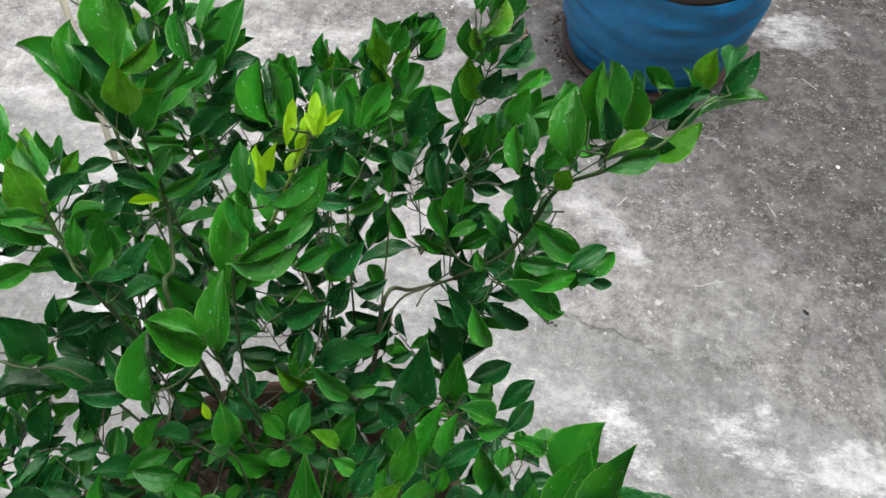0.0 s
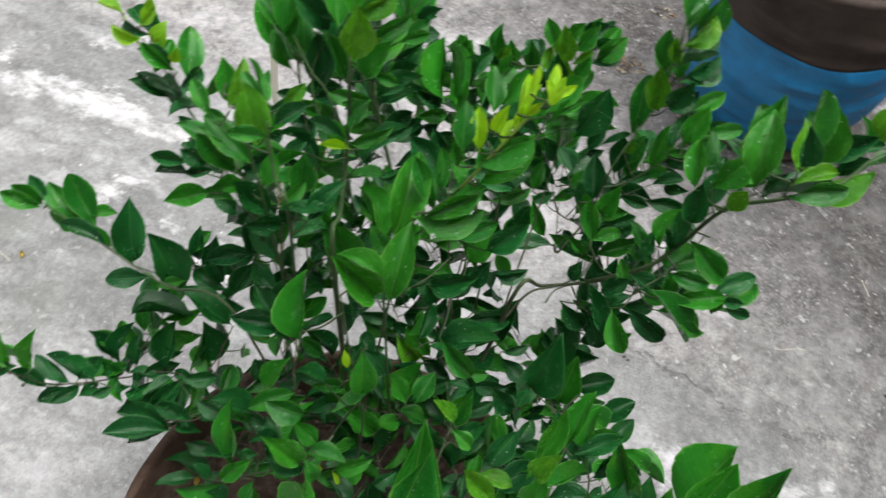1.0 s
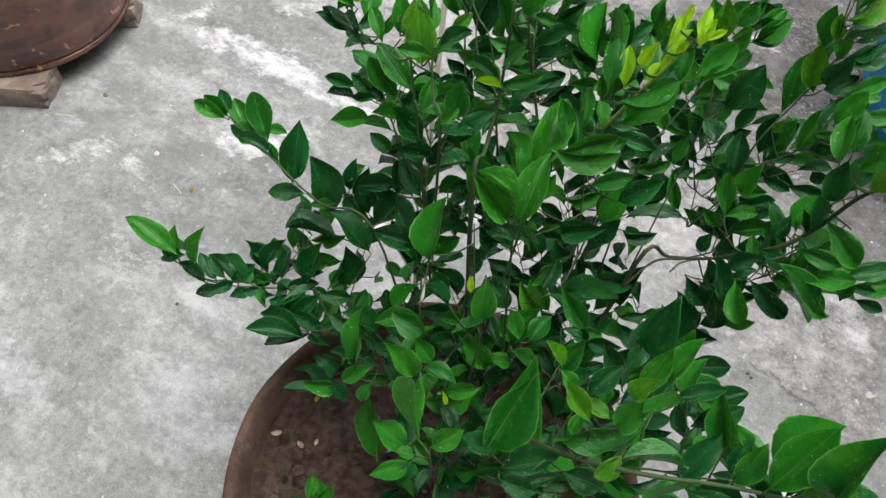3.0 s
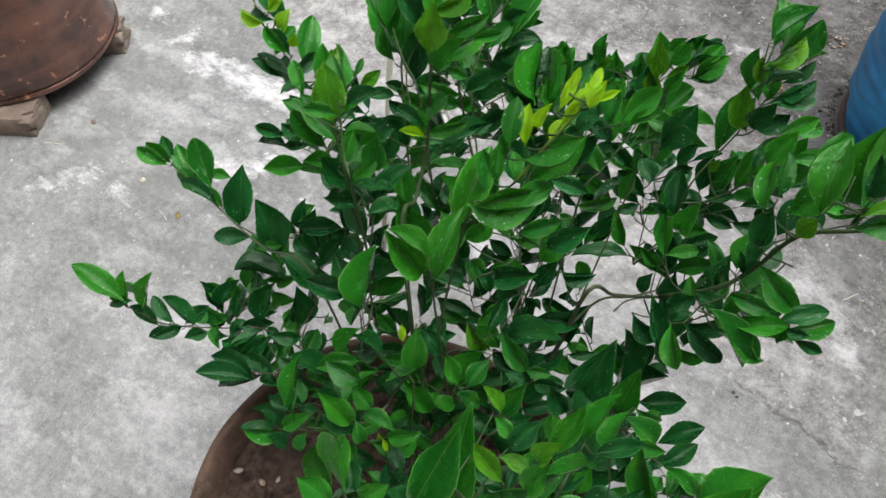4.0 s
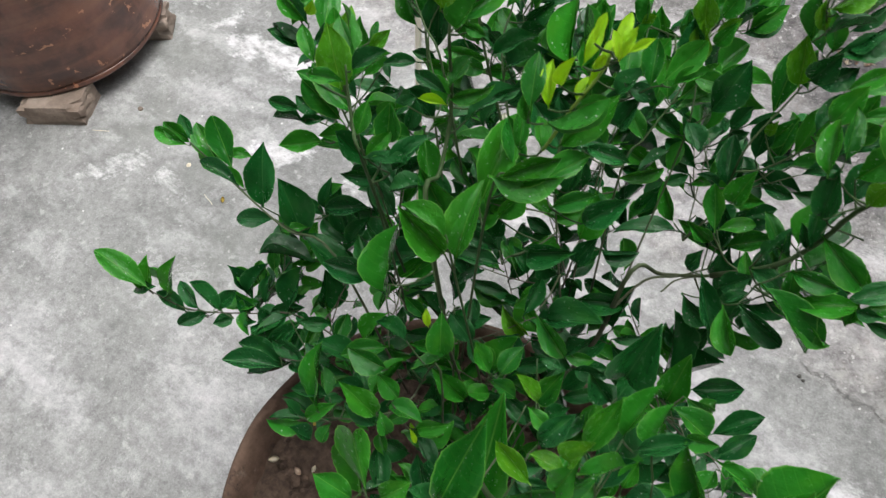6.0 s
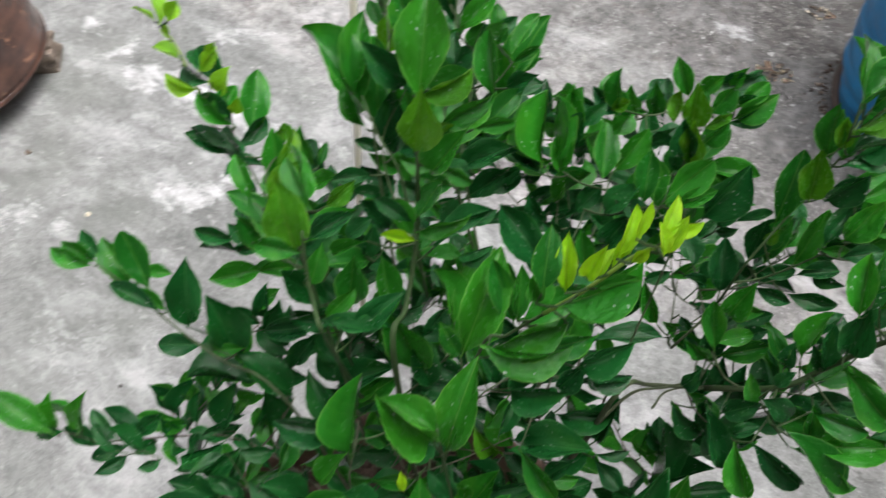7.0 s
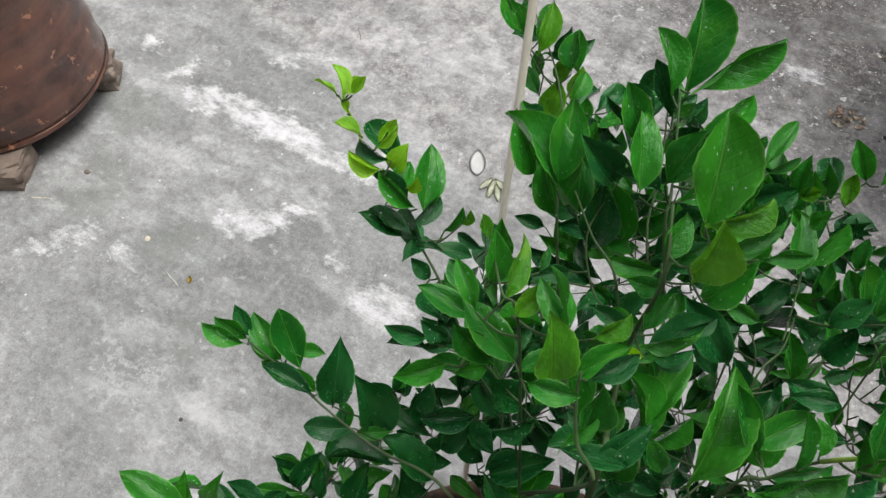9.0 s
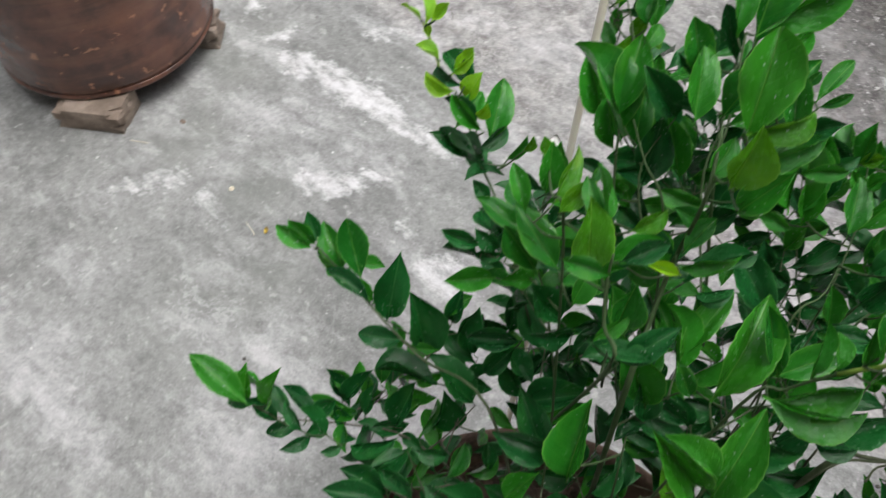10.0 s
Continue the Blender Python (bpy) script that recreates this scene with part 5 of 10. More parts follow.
leaf(tw, (0.381, 0.742, 0.924), (0.417, 0.766, 0.938), 0.022, "mature", 0.6)
leaf(tw, (0.352, 0.786, 0.935), (0.389, 0.760, 0.930), 0.031, "mature", 0.6)
leaf(tw, (0.248, 0.740, 0.836), (0.285, 0.733, 0.817), 0.030, "old")
leaf(tw, (0.267, 0.756, 0.862), (0.265, 0.766, 0.893), 0.020, "old")
leaf(tw, (0.283, 0.763, 0.859), (0.270, 0.773, 0.890), 0.015, "old")
leaf(tw, (0.322, 0.784, 0.917), (0.327, 0.818, 0.947), 0.020, "mature")
leaf(tw, (0.312, 0.771, 0.922), (0.286, 0.786, 0.945), 0.017, "mature")
leaf(tw, (0.312, 0.771, 0.917), (0.309, 0.778, 0.942), 0.017, "old")
leaf(tw, (0.307, 0.770, 0.885), (0.281, 0.748, 0.895), 0.016, "old")

tw = twig(0.0014, (0.249, 0.528, 0.629), (0.278, 0.465, 0.946), (0.331, 0.500, 0.926), (0.390, 0.533, 0.913), (0.407, 0.515, 0.972))
leaf(tw, (0.390, 0.533, 0.913), (0.414, 0.586, 0.966), 0.041, "mature", 0.6)
leaf(tw, (0.392, 0.533, 0.917), (0.419, 0.555, 0.961), 0.022, "old", 0.6)
leaf(tw, (0.333, 0.495, 0.923), (0.375, 0.498, 0.930), 0.025, "old", 0.6)
leaf(tw, (0.356, 0.527, 0.908), (0.359, 0.548, 0.935), 0.024, "old", 0.6)
leaf(tw, (0.409, 0.513, 0.979), (0.438, 0.519, 1.008), 0.022, "old", 0.6)
leaf(tw, (0.407, 0.512, 0.955), (0.431, 0.530, 0.970), 0.022, "newer", 0.6)
leaf(tw, (0.321, 0.485, 0.945), (0.329, 0.508, 0.987), 0.024, "old")
leaf(tw, (0.389, 0.503, 0.969), (0.409, 0.533, 0.993), 0.015, "old")

tw = twig(0.0014, (0.191, 0.511, 0.590), (0.220, 0.427, 0.934), (0.231, 0.458, 0.937))
leaf(tw, (0.228, 0.484, 0.978), (0.253, 0.487, 0.983), 0.023, "newer", 0.6)
leaf(tw, (0.271, 0.466, 0.894), (0.276, 0.490, 0.911), 0.017, "newer", 0.6)
leaf(tw, (0.290, 0.527, 0.857), (0.326, 0.532, 0.882), 0.034, "old", 0.6)
leaf(tw, (0.242, 0.450, 0.919), (0.274, 0.458, 0.917), 0.028, "old", 0.6)
leaf(tw, (0.203, 0.410, 0.939), (0.234, 0.415, 0.947), 0.028, "old", 0.6)
leaf(tw, (0.231, 0.491, 0.983), (0.245, 0.513, 1.009), 0.019, "old", 0.6)
leaf(tw, (0.199, 0.417, 0.937), (0.236, 0.444, 0.956), 0.023, "old")

tw = twig(0.0011, (0.365, 0.812, 0.927), (0.330, 0.754, 1.003), (0.362, 0.794, 1.004), (0.401, 0.845, 0.988), (0.437, 0.877, 0.995), (0.471, 0.899, 1.009))
leaf(tw, (0.317, 0.828, 1.003), (0.329, 0.846, 1.028), 0.021, "mature", 0.6)
leaf(tw, (0.326, 0.740, 1.020), (0.321, 0.751, 1.062), 0.023, "old")
leaf(tw, (0.331, 0.744, 0.998), (0.375, 0.732, 0.973), 0.026, "mature")
leaf(tw, (0.453, 0.906, 1.018), (0.417, 0.915, 1.030), 0.019, "mature", 1)
leaf(tw, (0.369, 0.803, 1.001), (0.345, 0.786, 1.034), 0.021, "old", 1)
leaf(tw, (0.452, 0.896, 1.016), (0.481, 0.899, 1.028), 0.014, "old", 1)
leaf(tw, (0.448, 0.874, 0.995), (0.469, 0.877, 1.026), 0.017, "old", 1)

tw = twig(0.0024, (0.140, 0.520, 0.660), (0.155, 0.500, 0.800), (0.225, 0.447, 0.954), (0.292, 0.461, 0.972), (0.348, 0.483, 0.981), (0.404, 0.501, 0.987), (0.432, 0.502, 1.003))
leaf(tw, (0.351, 0.489, 0.978), (0.358, 0.511, 1.013), 0.021, "mature")
leaf(tw, (0.372, 0.491, 0.988), (0.392, 0.543, 1.032), 0.035, "mature")
leaf(tw, (0.413, 0.504, 1.004), (0.409, 0.527, 1.070), 0.034, "mature")
leaf(tw, (0.429, 0.504, 0.994), (0.389, 0.495, 1.012), 0.015, "newer")
leaf(tw, (0.326, 0.470, 0.968), (0.367, 0.475, 0.970), 0.017, "old")
leaf(tw, (0.321, 0.484, 0.971), (0.276, 0.465, 0.985), 0.016, "mature")
leaf(tw, (0.335, 0.482, 0.960), (0.295, 0.452, 0.966), 0.011, "mature")
leaf(tw, (0.273, 0.456, 0.989), (0.265, 0.438, 0.976), 0.013, "newer")
leaf(tw, (0.241, 0.436, 0.958), (0.276, 0.445, 0.946), 0.026, "old")

tw = twig(0.0012, (0.032, 0.700, 1.125), (0.044, 0.687, 1.137), (0.053, 0.677, 1.170), (0.045, 0.681, 1.185))
leaf(tw, (0.045, 0.681, 1.185), (0.069, 0.700, 1.200), 0.012, "newer")
leaf(tw, (0.046, 0.680, 1.180), (0.033, 0.720, 1.224), 0.032, "new")
leaf(tw, (0.075, 0.689, 1.167), (0.096, 0.700, 1.175), 0.010, "mature")
leaf(tw, (0.055, 0.682, 1.165), (0.082, 0.704, 1.182), 0.013, "mature")
leaf(tw, (0.051, 0.664, 1.161), (0.053, 0.674, 1.202), 0.028, "newer")
leaf(tw, (0.053, 0.668, 1.156), (0.064, 0.686, 1.170), 0.008, "newer")
leaf(tw, (0.066, 0.667, 1.153), (0.088, 0.666, 1.153), 0.010, "mature")
leaf(tw, (0.060, 0.667, 1.144), (0.075, 0.680, 1.176), 0.019, "mature")

tw = twig(0.0012, (0.015, 0.776, 1.090), (0.034, 0.768, 1.106), (0.055, 0.751, 1.132), (0.062, 0.730, 1.119))
leaf(tw, (0.023, 0.769, 1.150), (0.039, 0.794, 1.171), 0.015, "mature")
leaf(tw, (0.050, 0.773, 1.148), (0.054, 0.780, 1.158), 0.007, "mature")
leaf(tw, (0.036, 0.766, 1.144), (0.039, 0.774, 1.161), 0.010, "mature")
leaf(tw, (0.060, 0.770, 1.143), (0.065, 0.794, 1.165), 0.012, "mature")
leaf(tw, (0.063, 0.767, 1.143), (0.076, 0.780, 1.152), 0.008, "mature")
leaf(tw, (0.061, 0.747, 1.128), (0.043, 0.773, 1.159), 0.018, "mature")
leaf(tw, (0.063, 0.762, 1.125), (0.081, 0.764, 1.143), 0.017, "old")
leaf(tw, (0.062, 0.730, 1.119), (0.076, 0.754, 1.139), 0.016, "mature")

tw = twig(0.0012, (0.275, 0.865, 1.097), (0.272, 0.843, 1.097), (0.267, 0.822, 1.123), (0.263, 0.824, 1.148))
leaf(tw, (0.263, 0.824, 1.148), (0.281, 0.850, 1.170), 0.021, "mature")
leaf(tw, (0.266, 0.819, 1.130), (0.287, 0.842, 1.150), 0.013, "newer")
leaf(tw, (0.272, 0.820, 1.128), (0.288, 0.839, 1.143), 0.013, "old")
leaf(tw, (0.272, 0.818, 1.111), (0.297, 0.835, 1.125), 0.008, "old")
leaf(tw, (0.270, 0.827, 1.106), (0.262, 0.832, 1.128), 0.013, "newer")
leaf(tw, (0.263, 0.831, 1.090), (0.256, 0.844, 1.125), 0.021, "mature")
leaf(tw, (0.274, 0.811, 1.073), (0.289, 0.817, 1.106), 0.022, "old")
leaf(tw, (0.273, 0.874, 1.102), (0.284, 0.891, 1.145), 0.023, "mature", 1)

tw = twig(0.0012, (-0.029, 0.628, 1.109), (-0.011, 0.623, 1.114), (0.008, 0.617, 1.136))
leaf(tw, (0.005, 0.617, 1.138), (-0.009, 0.639, 1.163), 0.012, "mature")
leaf(tw, (0.010, 0.618, 1.134), (-0.017, 0.628, 1.155), 0.013, "mature")

tw = twig(0.0012, (0.385, 0.755, 1.070), (0.380, 0.747, 1.081), (0.376, 0.739, 1.114), (0.380, 0.740, 1.127))
leaf(tw, (0.380, 0.740, 1.127), (0.359, 0.770, 1.166), 0.018, "mature")
leaf(tw, (0.373, 0.736, 1.123), (0.367, 0.745, 1.154), 0.018, "old")
leaf(tw, (0.390, 0.760, 1.109), (0.387, 0.774, 1.152), 0.026, "new")
leaf(tw, (0.377, 0.740, 1.100), (0.408, 0.761, 1.110), 0.017, "newer")
leaf(tw, (0.352, 0.728, 1.095), (0.343, 0.759, 1.144), 0.031, "new")
leaf(tw, (0.372, 0.730, 1.095), (0.413, 0.752, 1.105), 0.015, "mature")

tw = twig(0.0012, (0.377, 0.742, 1.101), (0.353, 0.743, 1.103), (0.329, 0.744, 1.121))
leaf(tw, (0.329, 0.744, 1.121), (0.348, 0.773, 1.141), 0.017, "mature")
leaf(tw, (0.362, 0.766, 1.109), (0.338, 0.795, 1.120), 0.018, "mature", 1)

tw = twig(0.0012, (0.018, 0.700, 1.034), (-0.003, 0.711, 1.031), (-0.023, 0.736, 1.056), (-0.019, 0.768, 1.081))
leaf(tw, (0.001, 0.745, 1.105), (-0.017, 0.781, 1.145), 0.025, "mature")
leaf(tw, (-0.019, 0.768, 1.081), (-0.044, 0.758, 1.122), 0.024, "old")
leaf(tw, (-0.045, 0.745, 1.065), (-0.100, 0.769, 1.111), 0.021, "mature")
leaf(tw, (-0.037, 0.751, 1.049), (-0.048, 0.774, 1.084), 0.022, "mature")
leaf(tw, (-0.024, 0.716, 1.035), (-0.042, 0.693, 1.046), 0.014, "old")
leaf(tw, (-0.021, 0.741, 1.030), (-0.026, 0.763, 1.082), 0.029, "old")
leaf(tw, (-0.046, 0.700, 1.017), (-0.059, 0.712, 1.032), 0.009, "old")
leaf(tw, (-0.022, 0.672, 1.010), (-0.009, 0.681, 1.032), 0.017, "old")
leaf(tw, (-0.002, 0.665, 1.009), (0.003, 0.676, 1.036), 0.016, "old")

tw = twig(0.0012, (0.001, 0.807, 1.111), (-0.002, 0.816, 1.096), (-0.005, 0.825, 1.096))
leaf(tw, (-0.005, 0.825, 1.096), (-0.031, 0.843, 1.126), 0.016, "old")

tw = twig(0.0012, (-0.021, 0.624, 1.096), (-0.036, 0.626, 1.086), (-0.052, 0.628, 1.092))
leaf(tw, (-0.052, 0.628, 1.092), (-0.072, 0.642, 1.115), 0.014, "mature")

tw = twig(0.0012, (-0.018, 0.879, 1.048), (-0.012, 0.873, 1.056), (-0.007, 0.867, 1.080))
leaf(tw, (-0.007, 0.867, 1.080), (-0.024, 0.916, 1.133), 0.034, "mature")

tw = twig(0.0012, (0.126, 0.776, 1.011), (0.146, 0.771, 1.023), (0.172, 0.767, 1.056), (0.187, 0.765, 1.065))
leaf(tw, (0.187, 0.765, 1.065), (0.209, 0.783, 1.079), 0.013, "mature")
leaf(tw, (0.179, 0.765, 1.065), (0.198, 0.796, 1.091), 0.023, "mature")
leaf(tw, (0.149, 0.766, 1.050), (0.175, 0.772, 1.039), 0.017, "old")
leaf(tw, (0.167, 0.776, 1.043), (0.158, 0.803, 1.071), 0.019, "mature")
leaf(tw, (0.144, 0.763, 1.033), (0.159, 0.776, 1.062), 0.019, "old")

tw = twig(0.0012, (0.350, 0.760, 1.030), (0.335, 0.756, 1.037), (0.319, 0.750, 1.059))
leaf(tw, (0.322, 0.761, 1.060), (0.315, 0.789, 1.088), 0.013, "mature")
leaf(tw, (0.317, 0.744, 1.058), (0.306, 0.772, 1.087), 0.020, "mature")

tw = twig(0.0012, (0.035, 0.679, 1.034), (0.024, 0.666, 1.038), (0.014, 0.653, 1.058))
leaf(tw, (0.014, 0.653, 1.058), (-0.008, 0.637, 1.049), 0.011, "mature")

tw = twig(0.0012, (-0.190, 0.727, 1.026), (-0.184, 0.721, 1.033), (-0.177, 0.715, 1.056))
leaf(tw, (-0.177, 0.715, 1.056), (-0.203, 0.708, 1.066), 0.009, "fresh")

tw = twig(0.0012, (0.292, 0.461, 0.972), (0.284, 0.476, 0.979), (0.273, 0.485, 1.018), (0.264, 0.470, 1.055))
leaf(tw, (0.264, 0.470, 1.055), (0.272, 0.481, 1.079), 0.016, "newer")
leaf(tw, (0.262, 0.456, 1.034), (0.269, 0.470, 1.064), 0.024, "mature")
leaf(tw, (0.268, 0.475, 1.026), (0.297, 0.486, 1.053), 0.021, "mature")
leaf(tw, (0.246, 0.456, 1.019), (0.215, 0.463, 1.045), 0.016, "newer")
leaf(tw, (0.264, 0.495, 1.010), (0.271, 0.532, 1.039), 0.019, "new")
leaf(tw, (0.280, 0.516, 1.009), (0.286, 0.550, 1.040), 0.017, "mature")
leaf(tw, (0.288, 0.519, 0.991), (0.319, 0.541, 1.006), 0.016, "old")
leaf(tw, (0.227, 0.442, 0.989), (0.282, 0.480, 1.015), 0.023, "mature")
leaf(tw, (0.298, 0.531, 0.978), (0.295, 0.557, 1.004), 0.018, "mature")
leaf(tw, (0.308, 0.516, 0.966), (0.326, 0.539, 0.984), 0.012, "old")
leaf(tw, (0.342, 0.526, 0.951), (0.315, 0.537, 1.007), 0.027, "mature")

tw = twig(0.0012, (-0.071, 0.685, 1.077), (-0.073, 0.694, 1.052), (-0.073, 0.704, 1.040))
leaf(tw, (-0.081, 0.701, 1.050), (-0.093, 0.710, 1.064), 0.010, "newer")
leaf(tw, (-0.068, 0.705, 1.035), (-0.077, 0.710, 1.069), 0.018, "mature")

tw = twig(0.0012, (-0.064, 0.787, 1.012), (-0.055, 0.792, 1.022), (-0.047, 0.796, 1.049))
leaf(tw, (-0.047, 0.796, 1.049), (-0.075, 0.811, 1.074), 0.017, "mature")

tw = twig(0.0012, (0.119, 0.712, 0.994), (0.131, 0.684, 0.998), (0.137, 0.653, 1.026), (0.127, 0.647, 1.046))
leaf(tw, (0.127, 0.647, 1.046), (0.099, 0.670, 1.077), 0.018, "mature")
leaf(tw, (0.126, 0.664, 1.015), (0.154, 0.697, 1.037), 0.023, "mature")
leaf(tw, (0.145, 0.655, 1.009), (0.176, 0.674, 1.024), 0.017, "mature")
leaf(tw, (0.171, 0.659, 1.000), (0.200, 0.679, 1.028), 0.023, "old")

tw = twig(0.0012, (0.038, 0.738, 1.030), (0.021, 0.745, 1.027), (0.003, 0.752, 1.041))
leaf(tw, (0.003, 0.752, 1.041), (-0.025, 0.773, 1.074), 0.020, "mature")

tw = twig(0.0012, (0.134, 0.669, 1.012), (0.133, 0.683, 1.018), (0.132, 0.697, 1.040))
leaf(tw, (0.132, 0.697, 1.040), (0.163, 0.706, 1.044), 0.015, "old")

tw = twig(0.0012, (0.022, 0.696, 1.021), (0.040, 0.702, 1.023), (0.057, 0.707, 1.040))
leaf(tw, (0.057, 0.707, 1.040), (0.079, 0.719, 1.049), 0.008, "old")

tw = twig(0.0012, (-0.012, 0.616, 1.025), (-0.024, 0.621, 1.023), (-0.037, 0.626, 1.038))
leaf(tw, (-0.037, 0.626, 1.038), (-0.068, 0.624, 1.077), 0.023, "mature")

tw = twig(0.0012, (0.248, 0.796, 0.965), (0.269, 0.810, 0.968), (0.297, 0.825, 1.002), (0.314, 0.827, 1.037))
leaf(tw, (0.314, 0.827, 1.037), (0.349, 0.842, 1.049), 0.016, "mature")
leaf(tw, (0.301, 0.821, 1.028), (0.313, 0.838, 1.063), 0.023, "mature")
leaf(tw, (0.303, 0.808, 1.026), (0.326, 0.815, 1.040), 0.016, "old")
leaf(tw, (0.293, 0.822, 1.013), (0.304, 0.851, 1.039), 0.018, "old")
leaf(tw, (0.291, 0.821, 1.011), (0.313, 0.825, 1.015), 0.010, "mature")
leaf(tw, (0.285, 0.828, 0.973), (0.291, 0.864, 1.006), 0.023, "mature")
leaf(tw, (0.256, 0.832, 0.947), (0.254, 0.852, 0.986), 0.023, "old")
leaf(tw, (0.268, 0.827, 0.926), (0.300, 0.825, 0.927), 0.014, "old")
leaf(tw, (0.293, 0.837, 0.920), (0.337, 0.839, 0.924), 0.018, "old")

tw = twig(0.0012, (-0.140, 0.703, 0.995), (-0.127, 0.711, 1.002), (-0.113, 0.719, 1.025))
leaf(tw, (-0.113, 0.719, 1.025), (-0.109, 0.725, 1.043), 0.013, "newer")
leaf(tw, (-0.133, 0.698, 1.016), (-0.167, 0.706, 1.012), 0.015, "old", 1)
leaf(tw, (-0.140, 0.706, 0.999), (-0.138, 0.679, 1.015), 0.014, "old", 1)
leaf(tw, (-0.122, 0.706, 1.001), (-0.150, 0.693, 1.002), 0.014, "old", 1)
leaf(tw, (-0.132, 0.706, 0.997), (-0.165, 0.709, 1.006), 0.015, "old", 1)

tw = twig(0.0012, (0.170, 0.918, 1.013), (0.184, 0.917, 1.002), (0.199, 0.917, 1.007))
leaf(tw, (0.199, 0.917, 1.007), (0.224, 0.924, 1.036), 0.023, "mature")
leaf(tw, (0.188, 0.913, 1.005), (0.209, 0.930, 1.032), 0.019, "old", 1)
leaf(tw, (0.166, 0.927, 1.015), (0.199, 0.953, 1.025), 0.023, "old", 1)
leaf(tw, (0.184, 0.935, 1.011), (0.210, 0.974, 1.012), 0.025, "old", 1)
leaf(tw, (0.196, 0.912, 1.006), (0.225, 0.932, 1.017), 0.017, "old", 1)

tw = twig(0.0012, (-0.121, 0.900, 1.021), (-0.120, 0.912, 0.987), (-0.100, 0.914, 0.966), (-0.054, 0.892, 0.961))
leaf(tw, (-0.152, 0.933, 0.999), (-0.159, 0.966, 1.033), 0.024, "mature")
leaf(tw, (-0.114, 0.937, 0.990), (-0.127, 0.963, 1.019), 0.020, "mature")
leaf(tw, (-0.134, 0.941, 0.966), (-0.130, 0.954, 0.994), 0.017, "newer")
leaf(tw, (-0.114, 0.929, 0.964), (-0.109, 0.936, 0.997), 0.023, "newer")
leaf(tw, (-0.089, 0.908, 0.961), (-0.098, 0.925, 0.981), 0.014, "mature")
leaf(tw, (-0.054, 0.892, 0.961), (-0.052, 0.897, 0.987), 0.018, "mature")
leaf(tw, (-0.144, 0.925, 0.959), (-0.167, 0.936, 0.979), 0.017, "mature")
leaf(tw, (-0.122, 0.899, 0.957), (-0.122, 0.908, 1.003), 0.027, "newer")
leaf(tw, (-0.155, 0.944, 0.956), (-0.168, 0.961, 0.976), 0.014, "mature")

tw = twig(0.0012, (0.128, 0.835, 0.965), (0.105, 0.831, 0.967), (0.082, 0.823, 0.987), (0.079, 0.813, 0.993))
leaf(tw, (0.079, 0.852, 0.994), (0.068, 0.872, 1.016), 0.014, "mature")
leaf(tw, (0.079, 0.813, 0.993), (0.053, 0.849, 1.036), 0.013, "mature")
leaf(tw, (0.092, 0.835, 0.989), (0.092, 0.860, 1.019), 0.021, "old")
leaf(tw, (0.083, 0.823, 0.983), (0.060, 0.859, 1.025), 0.015, "mature")
leaf(tw, (0.075, 0.817, 0.977), (0.039, 0.825, 1.001), 0.019, "old")
leaf(tw, (0.089, 0.823, 0.974), (0.080, 0.852, 1.004), 0.021, "mature")

tw = twig(0.0012, (0.310, 0.746, 0.930), (0.308, 0.725, 0.933), (0.306, 0.700, 0.961), (0.309, 0.691, 0.982))
leaf(tw, (0.323, 0.707, 0.990), (0.360, 0.707, 0.992), 0.017, "mature")
leaf(tw, (0.309, 0.691, 0.982), (0.365, 0.675, 0.949), 0.021, "mature")
leaf(tw, (0.300, 0.725, 0.969), (0.306, 0.730, 0.988), 0.011, "old")
leaf(tw, (0.331, 0.693, 0.968), (0.377, 0.709, 0.981), 0.020, "mature")
leaf(tw, (0.342, 0.694, 0.966), (0.373, 0.684, 0.948), 0.011, "mature")
leaf(tw, (0.334, 0.695, 0.962), (0.325, 0.715, 0.983), 0.014, "mature")
leaf(tw, (0.368, 0.720, 0.961), (0.401, 0.744, 0.980), 0.020, "old")
leaf(tw, (0.296, 0.720, 0.952), (0.327, 0.722, 0.942), 0.021, "old")
leaf(tw, (0.301, 0.687, 0.947), (0.344, 0.682, 0.926), 0.022, "old")
leaf(tw, (0.263, 0.702, 0.945), (0.293, 0.672, 0.912), 0.017, "old")
leaf(tw, (0.291, 0.686, 0.939), (0.315, 0.663, 0.913), 0.024, "mature")
leaf(tw, (0.289, 0.693, 0.929), (0.302, 0.701, 0.946), 0.012, "old")
leaf(tw, (0.280, 0.714, 0.913), (0.298, 0.719, 0.942), 0.020, "old")
leaf(tw, (0.248, 0.727, 0.900), (0.254, 0.735, 0.924), 0.017, "old")

tw = twig(0.0012, (0.132, 0.811, 0.958), (0.130, 0.801, 0.965), (0.127, 0.790, 0.988))
leaf(tw, (0.127, 0.790, 0.988), (0.151, 0.789, 0.975), 0.017, "old")

tw = twig(0.0012, (-0.056, 0.633, 1.005), (-0.066, 0.632, 0.988), (-0.075, 0.630, 0.987))
leaf(tw, (-0.075, 0.630, 0.987), (-0.099, 0.598, 1.000), 0.021, "mature")

